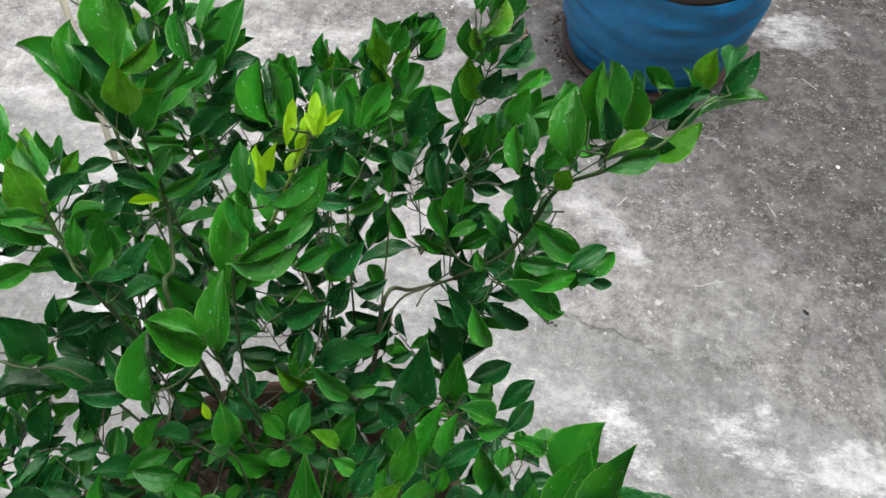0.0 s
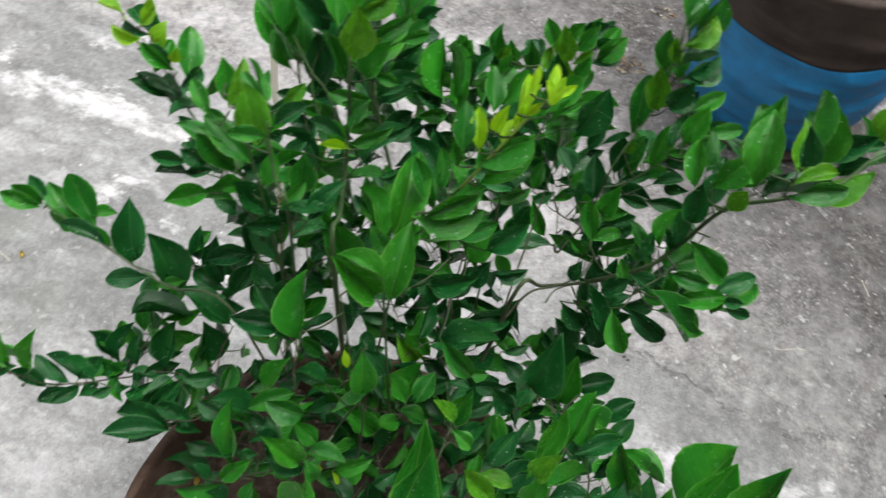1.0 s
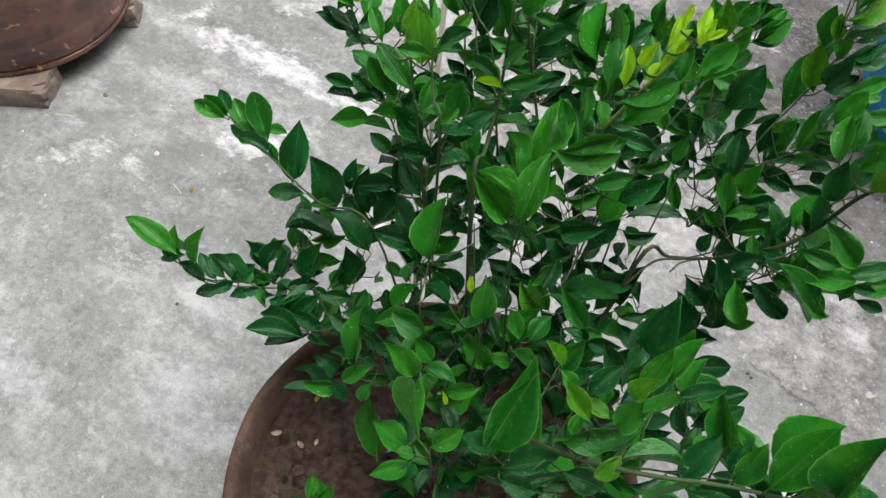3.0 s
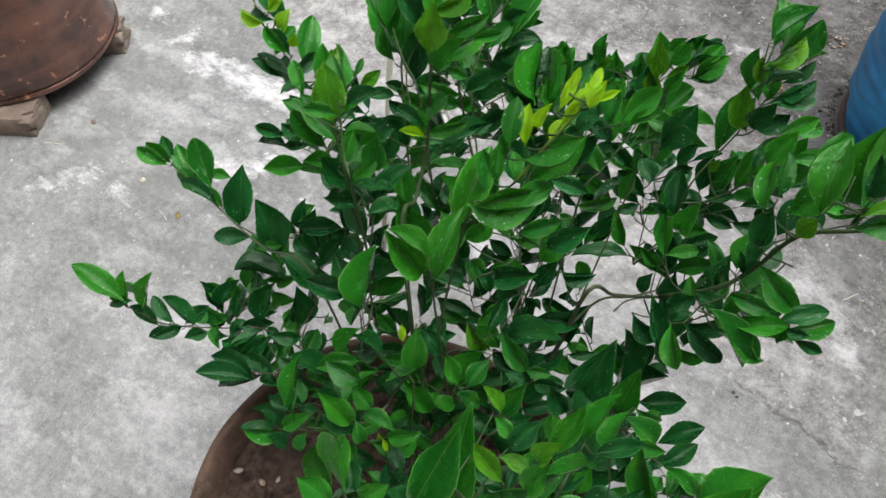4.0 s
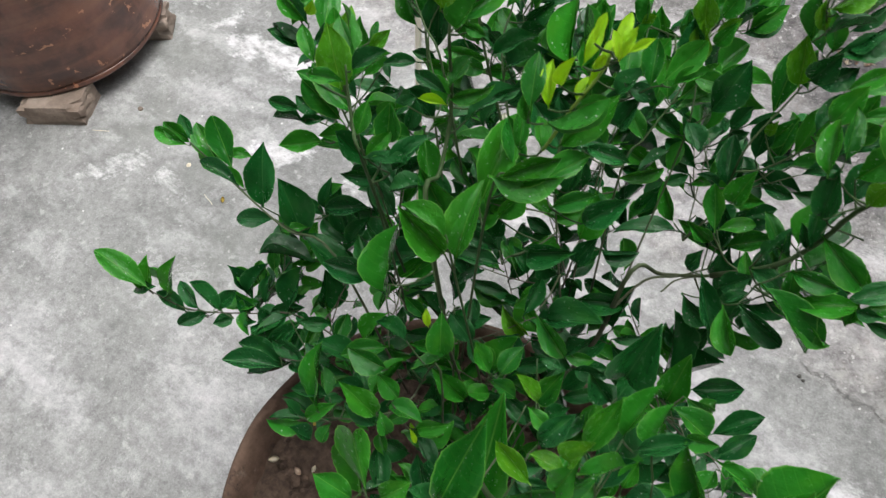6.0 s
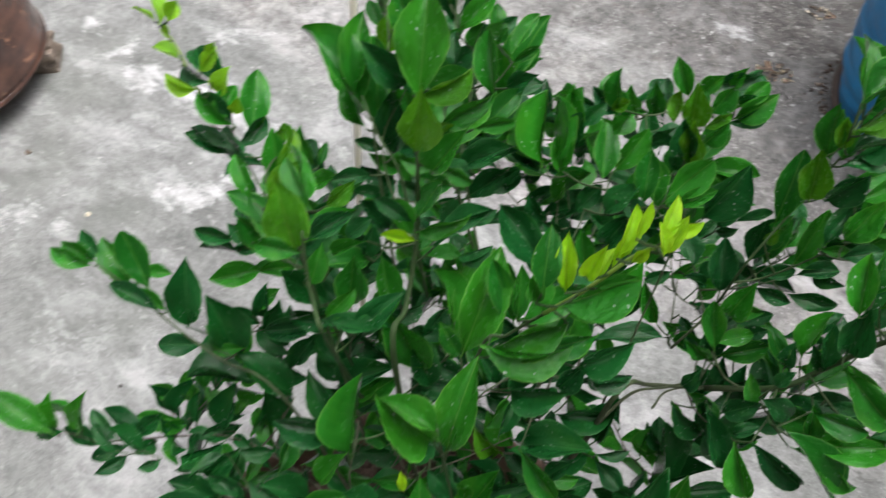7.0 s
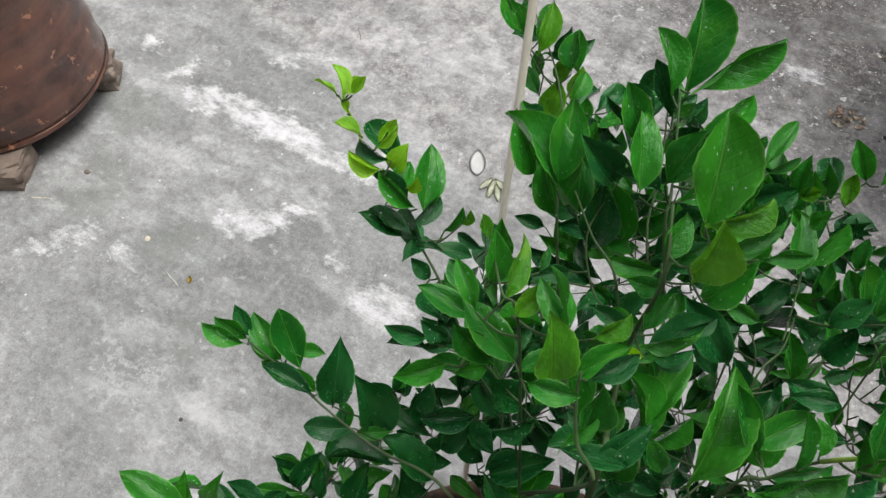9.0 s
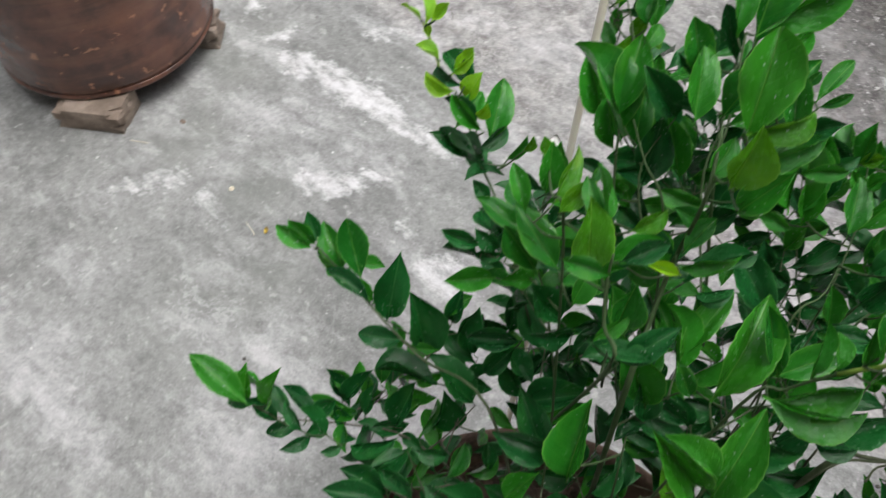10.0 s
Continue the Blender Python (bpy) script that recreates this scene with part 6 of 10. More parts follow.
tw = twig(0.0012, (-0.120, 0.912, 0.987), (-0.152, 0.939, 0.976), (-0.184, 0.965, 0.982))
leaf(tw, (-0.184, 0.965, 0.982), (-0.214, 0.981, 1.013), 0.018, "mature")
leaf(tw, (-0.155, 0.951, 0.987), (-0.114, 0.974, 1.000), 0.020, "old", 1)
leaf(tw, (-0.150, 0.961, 0.980), (-0.138, 0.973, 1.006), 0.014, "old", 1)
leaf(tw, (-0.164, 0.965, 0.993), (-0.176, 0.940, 1.013), 0.018, "old", 1)
leaf(tw, (-0.193, 0.964, 0.990), (-0.198, 0.999, 0.989), 0.016, "mature", 1)

tw = twig(0.0012, (0.160, 0.765, 0.951), (0.152, 0.756, 0.956), (0.145, 0.746, 0.977))
leaf(tw, (0.145, 0.746, 0.977), (0.130, 0.764, 1.003), 0.016, "mature")

tw = twig(0.0012, (-0.103, 0.914, 0.969), (-0.109, 0.897, 0.963), (-0.115, 0.880, 0.973))
leaf(tw, (-0.115, 0.880, 0.973), (-0.136, 0.871, 1.002), 0.018, "mature")
leaf(tw, (-0.101, 0.908, 0.973), (-0.095, 0.952, 0.972), 0.022, "old", 1)

tw = twig(0.0012, (0.054, 0.608, 0.921), (0.065, 0.627, 0.929), (0.080, 0.644, 0.958), (0.090, 0.641, 0.970))
leaf(tw, (0.090, 0.641, 0.970), (0.075, 0.643, 0.998), 0.016, "mature")
leaf(tw, (0.074, 0.665, 0.945), (0.042, 0.693, 0.982), 0.020, "mature")
leaf(tw, (0.066, 0.629, 0.942), (0.031, 0.636, 1.008), 0.033, "mature")

tw = twig(0.0012, (-0.029, 0.735, 0.942), (-0.022, 0.724, 0.948), (-0.014, 0.714, 0.969))
leaf(tw, (-0.014, 0.714, 0.969), (-0.035, 0.709, 1.005), 0.022, "old")

tw = twig(0.0012, (0.324, 0.756, 0.949), (0.350, 0.735, 0.950), (0.377, 0.714, 0.968))
leaf(tw, (0.377, 0.714, 0.968), (0.395, 0.712, 0.975), 0.012, "old")

tw = twig(0.0012, (-0.054, 0.892, 0.961), (-0.055, 0.891, 0.957), (-0.057, 0.890, 0.968))
leaf(tw, (-0.057, 0.890, 0.968), (-0.080, 0.900, 0.990), 0.015, "mature")

tw = twig(0.0012, (0.108, 0.914, 0.977), (0.128, 0.949, 0.944), (0.142, 0.986, 0.921), (0.127, 0.989, 0.904))
leaf(tw, (0.162, 0.978, 0.954), (0.166, 0.997, 0.971), 0.013, "mature")
leaf(tw, (0.155, 0.993, 0.938), (0.131, 1.010, 0.967), 0.021, "mature")
leaf(tw, (0.150, 0.978, 0.914), (0.145, 0.998, 0.940), 0.018, "newer")
leaf(tw, (0.127, 0.989, 0.904), (0.121, 0.994, 0.941), 0.021, "mature")
leaf(tw, (0.125, 0.985, 0.910), (0.079, 0.990, 0.903), 0.022, "mature", 1)

tw = twig(0.0012, (0.077, 0.640, 0.951), (0.073, 0.656, 0.944), (0.069, 0.672, 0.954))
leaf(tw, (0.069, 0.672, 0.954), (0.072, 0.719, 0.996), 0.023, "new")

tw = twig(0.0012, (0.126, 0.945, 0.948), (0.140, 0.920, 0.941), (0.159, 0.893, 0.948), (0.169, 0.887, 0.946))
leaf(tw, (0.140, 0.903, 0.952), (0.162, 0.903, 0.977), 0.020, "old")
leaf(tw, (0.169, 0.887, 0.946), (0.164, 0.902, 0.971), 0.015, "mature")
leaf(tw, (0.171, 0.906, 0.949), (0.197, 0.920, 0.946), 0.015, "mature", 1)
leaf(tw, (0.154, 0.930, 0.943), (0.155, 0.902, 0.984), 0.023, "old", 1)
leaf(tw, (0.146, 0.942, 0.946), (0.163, 0.908, 0.962), 0.020, "old", 1)

tw = twig(0.0012, (0.243, 0.792, 0.909), (0.227, 0.822, 0.907), (0.201, 0.854, 0.918), (0.179, 0.858, 0.911))
leaf(tw, (0.258, 0.851, 0.951), (0.271, 0.857, 0.978), 0.018, "mature")
leaf(tw, (0.234, 0.864, 0.950), (0.260, 0.877, 0.960), 0.010, "old")
leaf(tw, (0.223, 0.858, 0.943), (0.232, 0.867, 0.971), 0.017, "old")
leaf(tw, (0.223, 0.859, 0.934), (0.237, 0.856, 0.948), 0.013, "old")
leaf(tw, (0.194, 0.856, 0.921), (0.184, 0.897, 0.962), 0.021, "mature")
leaf(tw, (0.179, 0.858, 0.911), (0.148, 0.858, 0.934), 0.018, "old")
leaf(tw, (0.196, 0.865, 0.907), (0.179, 0.856, 0.939), 0.019, "old")
leaf(tw, (0.204, 0.832, 0.893), (0.186, 0.815, 0.886), 0.014, "old")
leaf(tw, (0.181, 0.835, 0.879), (0.181, 0.859, 0.904), 0.017, "mature")

tw = twig(0.0012, (0.126, 0.945, 0.948), (0.122, 0.944, 0.941), (0.117, 0.942, 0.949))
leaf(tw, (0.117, 0.942, 0.949), (0.107, 0.944, 0.979), 0.021, "mature")

tw = twig(0.0012, (-0.029, 0.735, 0.942), (-0.041, 0.760, 0.933), (-0.061, 0.792, 0.938), (-0.077, 0.808, 0.934))
leaf(tw, (-0.049, 0.789, 0.947), (-0.068, 0.774, 0.970), 0.018, "mature")
leaf(tw, (-0.046, 0.777, 0.943), (-0.078, 0.772, 0.956), 0.010, "old")
leaf(tw, (-0.043, 0.764, 0.935), (-0.075, 0.748, 0.942), 0.015, "old")
leaf(tw, (-0.077, 0.808, 0.934), (-0.100, 0.797, 0.948), 0.014, "old")
leaf(tw, (-0.054, 0.787, 0.939), (-0.052, 0.751, 0.930), 0.019, "old", 1)

tw = twig(0.0012, (0.071, 0.586, 0.943), (0.056, 0.568, 0.935), (0.038, 0.552, 0.944), (0.031, 0.555, 0.945))
leaf(tw, (0.031, 0.555, 0.945), (-0.007, 0.536, 0.964), 0.025, "old")
leaf(tw, (0.051, 0.546, 0.941), (0.036, 0.588, 0.988), 0.030, "mature")

tw = twig(0.0012, (0.134, 0.695, 0.916), (0.123, 0.669, 0.913), (0.111, 0.642, 0.923), (0.108, 0.638, 0.914))
leaf(tw, (0.129, 0.645, 0.944), (0.170, 0.649, 0.968), 0.024, "old")
leaf(tw, (0.100, 0.646, 0.921), (0.057, 0.638, 0.937), 0.019, "old")
leaf(tw, (0.108, 0.638, 0.914), (0.062, 0.620, 0.926), 0.020, "old")

tw = twig(0.0012, (0.109, 0.819, 0.916), (0.098, 0.810, 0.918), (0.087, 0.801, 0.937))
leaf(tw, (0.089, 0.799, 0.940), (0.073, 0.796, 0.967), 0.016, "old")
leaf(tw, (0.084, 0.804, 0.933), (0.106, 0.804, 0.924), 0.016, "old")

tw = twig(0.0012, (0.288, 0.747, 0.902), (0.273, 0.749, 0.906), (0.257, 0.750, 0.930), (0.257, 0.748, 0.938))
leaf(tw, (0.257, 0.748, 0.938), (0.240, 0.775, 0.968), 0.020, "mature")
leaf(tw, (0.256, 0.752, 0.915), (0.233, 0.746, 0.941), 0.016, "mature")

tw = twig(0.0012, (0.179, 0.858, 0.911), (0.163, 0.854, 0.915), (0.147, 0.851, 0.934))
leaf(tw, (0.147, 0.851, 0.934), (0.145, 0.875, 0.960), 0.018, "mature")
leaf(tw, (0.154, 0.853, 0.941), (0.117, 0.865, 0.944), 0.017, "old", 1)

tw = twig(0.0012, (0.231, 0.815, 0.908), (0.262, 0.831, 0.912), (0.294, 0.848, 0.932))
leaf(tw, (0.294, 0.848, 0.932), (0.325, 0.863, 0.944), 0.017, "old")

tw = twig(0.0012, (-0.044, 0.764, 0.934), (-0.017, 0.783, 0.917), (0.009, 0.802, 0.917))
leaf(tw, (0.009, 0.802, 0.917), (0.040, 0.832, 0.944), 0.025, "old")

tw = twig(0.0012, (0.139, 0.689, 0.889), (0.157, 0.693, 0.895), (0.175, 0.696, 0.917))
leaf(tw, (0.175, 0.696, 0.917), (0.209, 0.704, 0.923), 0.010, "old")

tw = twig(0.0012, (0.216, 0.438, 0.891), (0.197, 0.436, 0.893), (0.178, 0.434, 0.911))
leaf(tw, (0.178, 0.434, 0.911), (0.190, 0.487, 0.979), 0.039, "mature")

tw = twig(0.0012, (0.271, 0.481, 0.867), (0.274, 0.509, 0.880), (0.278, 0.537, 0.909))
leaf(tw, (0.278, 0.537, 0.909), (0.273, 0.556, 0.962), 0.029, "old")

tw = twig(0.0012, (0.227, 0.822, 0.907), (0.231, 0.825, 0.896), (0.235, 0.827, 0.901))
leaf(tw, (0.235, 0.827, 0.901), (0.218, 0.814, 0.923), 0.014, "old")

tw = twig(0.0012, (-0.207, 0.586, 0.919), (-0.211, 0.590, 0.901), (-0.216, 0.594, 0.898))
leaf(tw, (-0.216, 0.594, 0.898), (-0.229, 0.585, 0.915), 0.014, "mature")
leaf(tw, (-0.213, 0.602, 0.914), (-0.185, 0.616, 0.917), 0.014, "mature", 1)
leaf(tw, (-0.216, 0.612, 0.904), (-0.257, 0.596, 0.897), 0.019, "mature", 1)

tw = twig(0.0012, (0.190, 0.474, 0.877), (0.191, 0.507, 0.879), (0.192, 0.540, 0.898))
leaf(tw, (0.192, 0.540, 0.898), (0.214, 0.537, 0.883), 0.019, "mature")

tw = twig(0.0012, (0.287, 0.759, 0.877), (0.281, 0.776, 0.879), (0.274, 0.792, 0.897))
leaf(tw, (0.274, 0.792, 0.897), (0.288, 0.795, 0.919), 0.018, "old")

tw = twig(0.0012, (0.012, 0.596, 0.846), (0.021, 0.576, 0.847), (0.033, 0.550, 0.860), (0.041, 0.537, 0.848))
leaf(tw, (0.025, 0.564, 0.892), (-0.019, 0.589, 0.931), 0.027, "old")
leaf(tw, (0.022, 0.565, 0.855), (0.008, 0.533, 0.837), 0.025, "mature")
leaf(tw, (0.041, 0.537, 0.848), (0.009, 0.504, 0.855), 0.022, "mature")

tw = twig(0.0012, (0.144, 0.683, 0.863), (0.148, 0.653, 0.867), (0.151, 0.624, 0.886))
leaf(tw, (0.151, 0.624, 0.886), (0.188, 0.613, 0.857), 0.023, "mature")

tw = twig(0.0012, (0.132, 0.774, 0.878), (0.146, 0.792, 0.874), (0.159, 0.811, 0.886))
leaf(tw, (0.159, 0.811, 0.886), (0.172, 0.840, 0.907), 0.012, "old")
leaf(tw, (0.143, 0.801, 0.882), (0.178, 0.829, 0.891), 0.020, "mature", 1)

tw = twig(0.0012, (0.092, 0.511, 0.851), (0.087, 0.490, 0.852), (0.082, 0.471, 0.874), (0.083, 0.474, 0.883))
leaf(tw, (0.083, 0.474, 0.883), (0.099, 0.462, 0.865), 0.018, "mature")
leaf(tw, (0.081, 0.470, 0.871), (0.052, 0.469, 0.911), 0.024, "new")
leaf(tw, (0.081, 0.466, 0.856), (0.058, 0.461, 0.882), 0.017, "old")

tw = twig(0.0012, (0.086, 0.488, 0.855), (0.071, 0.496, 0.857), (0.056, 0.503, 0.875))
leaf(tw, (0.056, 0.503, 0.875), (0.082, 0.497, 0.856), 0.021, "mature")

tw = twig(0.0012, (-0.110, 0.577, 0.881), (-0.121, 0.595, 0.848), (-0.134, 0.623, 0.824), (-0.138, 0.648, 0.808))
leaf(tw, (-0.140, 0.585, 0.870), (-0.176, 0.562, 0.877), 0.023, "old")
leaf(tw, (-0.171, 0.595, 0.858), (-0.173, 0.622, 0.927), 0.035, "old")
leaf(tw, (-0.116, 0.605, 0.848), (-0.141, 0.586, 0.851), 0.013, "mature")
leaf(tw, (-0.119, 0.635, 0.832), (-0.106, 0.653, 0.870), 0.022, "old")
leaf(tw, (-0.129, 0.601, 0.819), (-0.160, 0.621, 0.886), 0.039, "old")
leaf(tw, (-0.138, 0.648, 0.808), (-0.137, 0.663, 0.848), 0.020, "old")
leaf(tw, (-0.137, 0.644, 0.805), (-0.167, 0.643, 0.820), 0.015, "old")
leaf(tw, (-0.111, 0.591, 0.803), (-0.165, 0.564, 0.816), 0.018, "old")
leaf(tw, (-0.145, 0.644, 0.819), (-0.133, 0.674, 0.837), 0.018, "mature", 1)

tw = twig(0.0012, (0.062, 0.490, 0.796), (0.043, 0.469, 0.810), (0.031, 0.447, 0.848), (0.049, 0.444, 0.868))
leaf(tw, (0.049, 0.444, 0.868), (0.047, 0.426, 0.855), 0.015, "mature")
leaf(tw, (0.035, 0.465, 0.851), (0.013, 0.438, 0.839), 0.017, "mature")
leaf(tw, (0.024, 0.466, 0.848), (-0.006, 0.451, 0.862), 0.016, "old")
leaf(tw, (0.023, 0.449, 0.848), (0.005, 0.493, 0.896), 0.023, "mature")
leaf(tw, (0.013, 0.443, 0.821), (-0.020, 0.418, 0.832), 0.015, "mature")
leaf(tw, (-0.001, 0.440, 0.821), (-0.008, 0.443, 0.845), 0.013, "old")
leaf(tw, (0.023, 0.428, 0.819), (0.010, 0.424, 0.846), 0.016, "old")
leaf(tw, (0.051, 0.484, 0.805), (0.033, 0.484, 0.832), 0.016, "old", 1)
leaf(tw, (0.069, 0.479, 0.802), (0.065, 0.501, 0.827), 0.017, "old", 1)
leaf(tw, (0.044, 0.465, 0.815), (0.063, 0.490, 0.813), 0.015, "mature", 1)

tw = twig(0.0012, (0.281, 0.644, 0.772), (0.291, 0.626, 0.809), (0.304, 0.604, 0.864), (0.312, 0.596, 0.867))
leaf(tw, (0.312, 0.596, 0.867), (0.338, 0.598, 0.880), 0.017, "mature")
leaf(tw, (0.289, 0.619, 0.858), (0.328, 0.619, 0.834), 0.023, "mature")

tw = twig(0.0012, (0.229, 0.768, 0.878), (0.225, 0.783, 0.859), (0.223, 0.799, 0.854), (0.230, 0.804, 0.849))
leaf(tw, (0.211, 0.791, 0.865), (0.186, 0.809, 0.896), 0.016, "mature")
leaf(tw, (0.230, 0.804, 0.849), (0.210, 0.795, 0.870), 0.014, "mature")
leaf(tw, (0.226, 0.784, 0.863), (0.265, 0.772, 0.878), 0.020, "mature", 1)

tw = twig(0.0012, (0.133, 0.754, 0.851), (0.114, 0.747, 0.850), (0.095, 0.739, 0.864))
leaf(tw, (0.095, 0.739, 0.864), (0.132, 0.765, 0.876), 0.016, "mature")

tw = twig(0.0012, (0.297, 0.615, 0.837), (0.271, 0.619, 0.840), (0.245, 0.622, 0.859))
leaf(tw, (0.245, 0.622, 0.859), (0.257, 0.643, 0.933), 0.043, "old")

tw = twig(0.0012, (0.187, 0.545, 0.826), (0.192, 0.551, 0.832), (0.195, 0.558, 0.855))
leaf(tw, (0.191, 0.560, 0.858), (0.171, 0.564, 0.887), 0.016, "newer")
leaf(tw, (0.203, 0.556, 0.850), (0.219, 0.566, 0.872), 0.019, "old")

tw = twig(0.0012, (0.134, 0.744, 0.838), (0.150, 0.766, 0.830), (0.168, 0.790, 0.841), (0.171, 0.790, 0.847))
leaf(tw, (0.171, 0.790, 0.847), (0.185, 0.813, 0.883), 0.024, "old")
leaf(tw, (0.163, 0.789, 0.829), (0.150, 0.799, 0.875), 0.024, "old")
leaf(tw, (0.155, 0.773, 0.842), (0.126, 0.809, 0.852), 0.021, "mature", 1)
leaf(tw, (0.152, 0.799, 0.841), (0.162, 0.824, 0.859), 0.016, "old", 1)
leaf(tw, (0.152, 0.809, 0.853), (0.128, 0.849, 0.841), 0.026, "old", 1)
leaf(tw, (0.167, 0.780, 0.846), (0.192, 0.809, 0.864), 0.020, "mature", 1)
leaf(tw, (0.170, 0.783, 0.831), (0.140, 0.797, 0.835), 0.017, "old", 1)
leaf(tw, (0.174, 0.801, 0.847), (0.173, 0.852, 0.853), 0.022, "old", 1)
leaf(tw, (0.151, 0.774, 0.835), (0.160, 0.745, 0.838), 0.013, "old", 1)

tw = twig(0.0012, (0.009, 0.802, 0.917), (0.007, 0.846, 0.870), (0.004, 0.889, 0.839))
leaf(tw, (0.004, 0.889, 0.839), (0.025, 0.894, 0.864), 0.023, "old")
leaf(tw, (0.019, 0.828, 0.901), (-0.008, 0.815, 0.902), 0.015, "mature", 1)

tw = twig(0.0012, (0.294, 0.620, 0.823), (0.319, 0.612, 0.821), (0.343, 0.604, 0.836))
leaf(tw, (0.343, 0.604, 0.836), (0.383, 0.606, 0.813), 0.021, "mature")

tw = twig(0.0012, (0.254, 0.746, 0.861), (0.268, 0.743, 0.839), (0.282, 0.739, 0.832))
leaf(tw, (0.282, 0.739, 0.832), (0.306, 0.718, 0.803), 0.024, "old")
leaf(tw, (0.311, 0.729, 0.841), (0.320, 0.728, 0.875), 0.017, "old", 1)

tw = twig(0.0012, (-0.255, 0.466, 0.793), (-0.240, 0.463, 0.804), (-0.225, 0.460, 0.831))
leaf(tw, (-0.225, 0.460, 0.831), (-0.283, 0.458, 0.874), 0.029, "new")
leaf(tw, (-0.261, 0.461, 0.807), (-0.227, 0.462, 0.836), 0.022, "old", 1)

tw = twig(0.0012, (0.288, 0.630, 0.800), (0.287, 0.630, 0.795), (0.288, 0.635, 0.812), (0.295, 0.649, 0.823))
leaf(tw, (0.295, 0.649, 0.823), (0.327, 0.652, 0.805), 0.024, "mature")
leaf(tw, (0.301, 0.619, 0.804), (0.318, 0.600, 0.781), 0.020, "old")
leaf(tw, (0.276, 0.624, 0.802), (0.296, 0.616, 0.785), 0.014, "mature")
leaf(tw, (0.268, 0.623, 0.799), (0.282, 0.614, 0.785), 0.013, "old")

tw = twig(0.0012, (0.017, 0.592, 0.810), (-0.006, 0.605, 0.808), (-0.030, 0.619, 0.821))
leaf(tw, (-0.030, 0.619, 0.821), (0.016, 0.650, 0.854), 0.032, "old")

tw = twig(0.0012, (0.206, 0.469, 0.762), (0.192, 0.471, 0.769), (0.179, 0.474, 0.792))
leaf(tw, (0.179, 0.474, 0.792), (0.171, 0.535, 0.895), 0.053, "mature")

tw = twig(0.0012, (-0.098, 0.548, 0.722), (-0.085, 0.574, 0.747), (-0.072, 0.600, 0.788))
leaf(tw, (-0.072, 0.600, 0.788), (-0.120, 0.600, 0.841), 0.038, "old")

tw = twig(0.0012, (0.159, 0.666, 0.785), (0.145, 0.657, 0.773), (0.130, 0.647, 0.776))
leaf(tw, (0.130, 0.647, 0.776), (0.107, 0.637, 0.817), 0.024, "newer")

tw = twig(0.0012, (0.127, 0.567, 0.756), (0.129, 0.587, 0.756), (0.131, 0.607, 0.772))
leaf(tw, (0.131, 0.607, 0.772), (0.170, 0.634, 0.784), 0.020, "old")

tw = twig(0.0012, (-0.090, 0.565, 0.738), (-0.079, 0.560, 0.740), (-0.068, 0.555, 0.757))
leaf(tw, (-0.068, 0.555, 0.757), (-0.091, 0.531, 0.774), 0.020, "old")

tw = twig(0.0012, (0.316, 0.659, 0.763), (0.297, 0.683, 0.733), (0.283, 0.709, 0.714), (0.292, 0.712, 0.705))
leaf(tw, (0.266, 0.699, 0.730), (0.248, 0.731, 0.818), 0.050, "old")
leaf(tw, (0.278, 0.711, 0.719), (0.305, 0.726, 0.772), 0.035, "old")
leaf(tw, (0.292, 0.712, 0.705), (0.342, 0.736, 0.719), 0.030, "old")

tw = twig(0.0012, (-0.114, 0.493, 0.733), (-0.104, 0.498, 0.717), (-0.095, 0.503, 0.718))
leaf(tw, (-0.095, 0.503, 0.718), (-0.132, 0.463, 0.700), 0.018, "old")
leaf(tw, (-0.073, 0.495, 0.729), (-0.101, 0.513, 0.743), 0.015, "old", 1)
leaf(tw, (-0.101, 0.501, 0.719), (-0.115, 0.538, 0.717), 0.018, "old", 1)
leaf(tw, (-0.097, 0.503, 0.718), (-0.066, 0.499, 0.728), 0.017, "old", 1)

tw = twig(0.0012, (-0.186, 0.523, 0.714), (-0.198, 0.533, 0.707), (-0.210, 0.543, 0.716))
leaf(tw, (-0.210, 0.543, 0.716), (-0.224, 0.549, 0.755), 0.021, "old")
leaf(tw, (-0.163, 0.532, 0.718), (-0.131, 0.563, 0.720), 0.019, "old", 1)
leaf(tw, (-0.194, 0.542, 0.709), (-0.235, 0.514, 0.719), 0.026, "mature", 1)
leaf(tw, (-0.208, 0.544, 0.714), (-0.224, 0.584, 0.716), 0.021, "mature", 1)
leaf(tw, (-0.190, 0.538, 0.713), (-0.184, 0.575, 0.714), 0.017, "mature", 1)

tw = twig(0.0012, (0.297, 0.683, 0.733), (0.321, 0.668, 0.713), (0.345, 0.653, 0.710))
leaf(tw, (0.345, 0.653, 0.710), (0.371, 0.689, 0.733), 0.024, "old")
leaf(tw, (0.341, 0.650, 0.713), (0.340, 0.637, 0.741), 0.015, "old", 1)
leaf(tw, (0.298, 0.683, 0.742), (0.296, 0.654, 0.755), 0.014, "old", 1)
leaf(tw, (0.318, 0.664, 0.727), (0.323, 0.702, 0.735), 0.017, "mature", 1)

tw = twig(0.0012, (0.112, 0.447, 0.651), (0.082, 0.438, 0.661), (0.052, 0.429, 0.687))
leaf(tw, (0.052, 0.429, 0.687), (0.022, 0.471, 0.757), 0.039, "new")

tw = twig(0.0012, (0.201, 0.590, 0.669), (0.235, 0.601, 0.666), (0.268, 0.613, 0.680))
leaf(tw, (0.268, 0.613, 0.680), (0.313, 0.620, 0.719), 0.035, "old")

tw = twig(0.0012, (0.324, 0.666, 0.713), (0.328, 0.677, 0.687), (0.332, 0.688, 0.678))
leaf(tw, (0.332, 0.688, 0.678), (0.373, 0.728, 0.700), 0.029, "old")

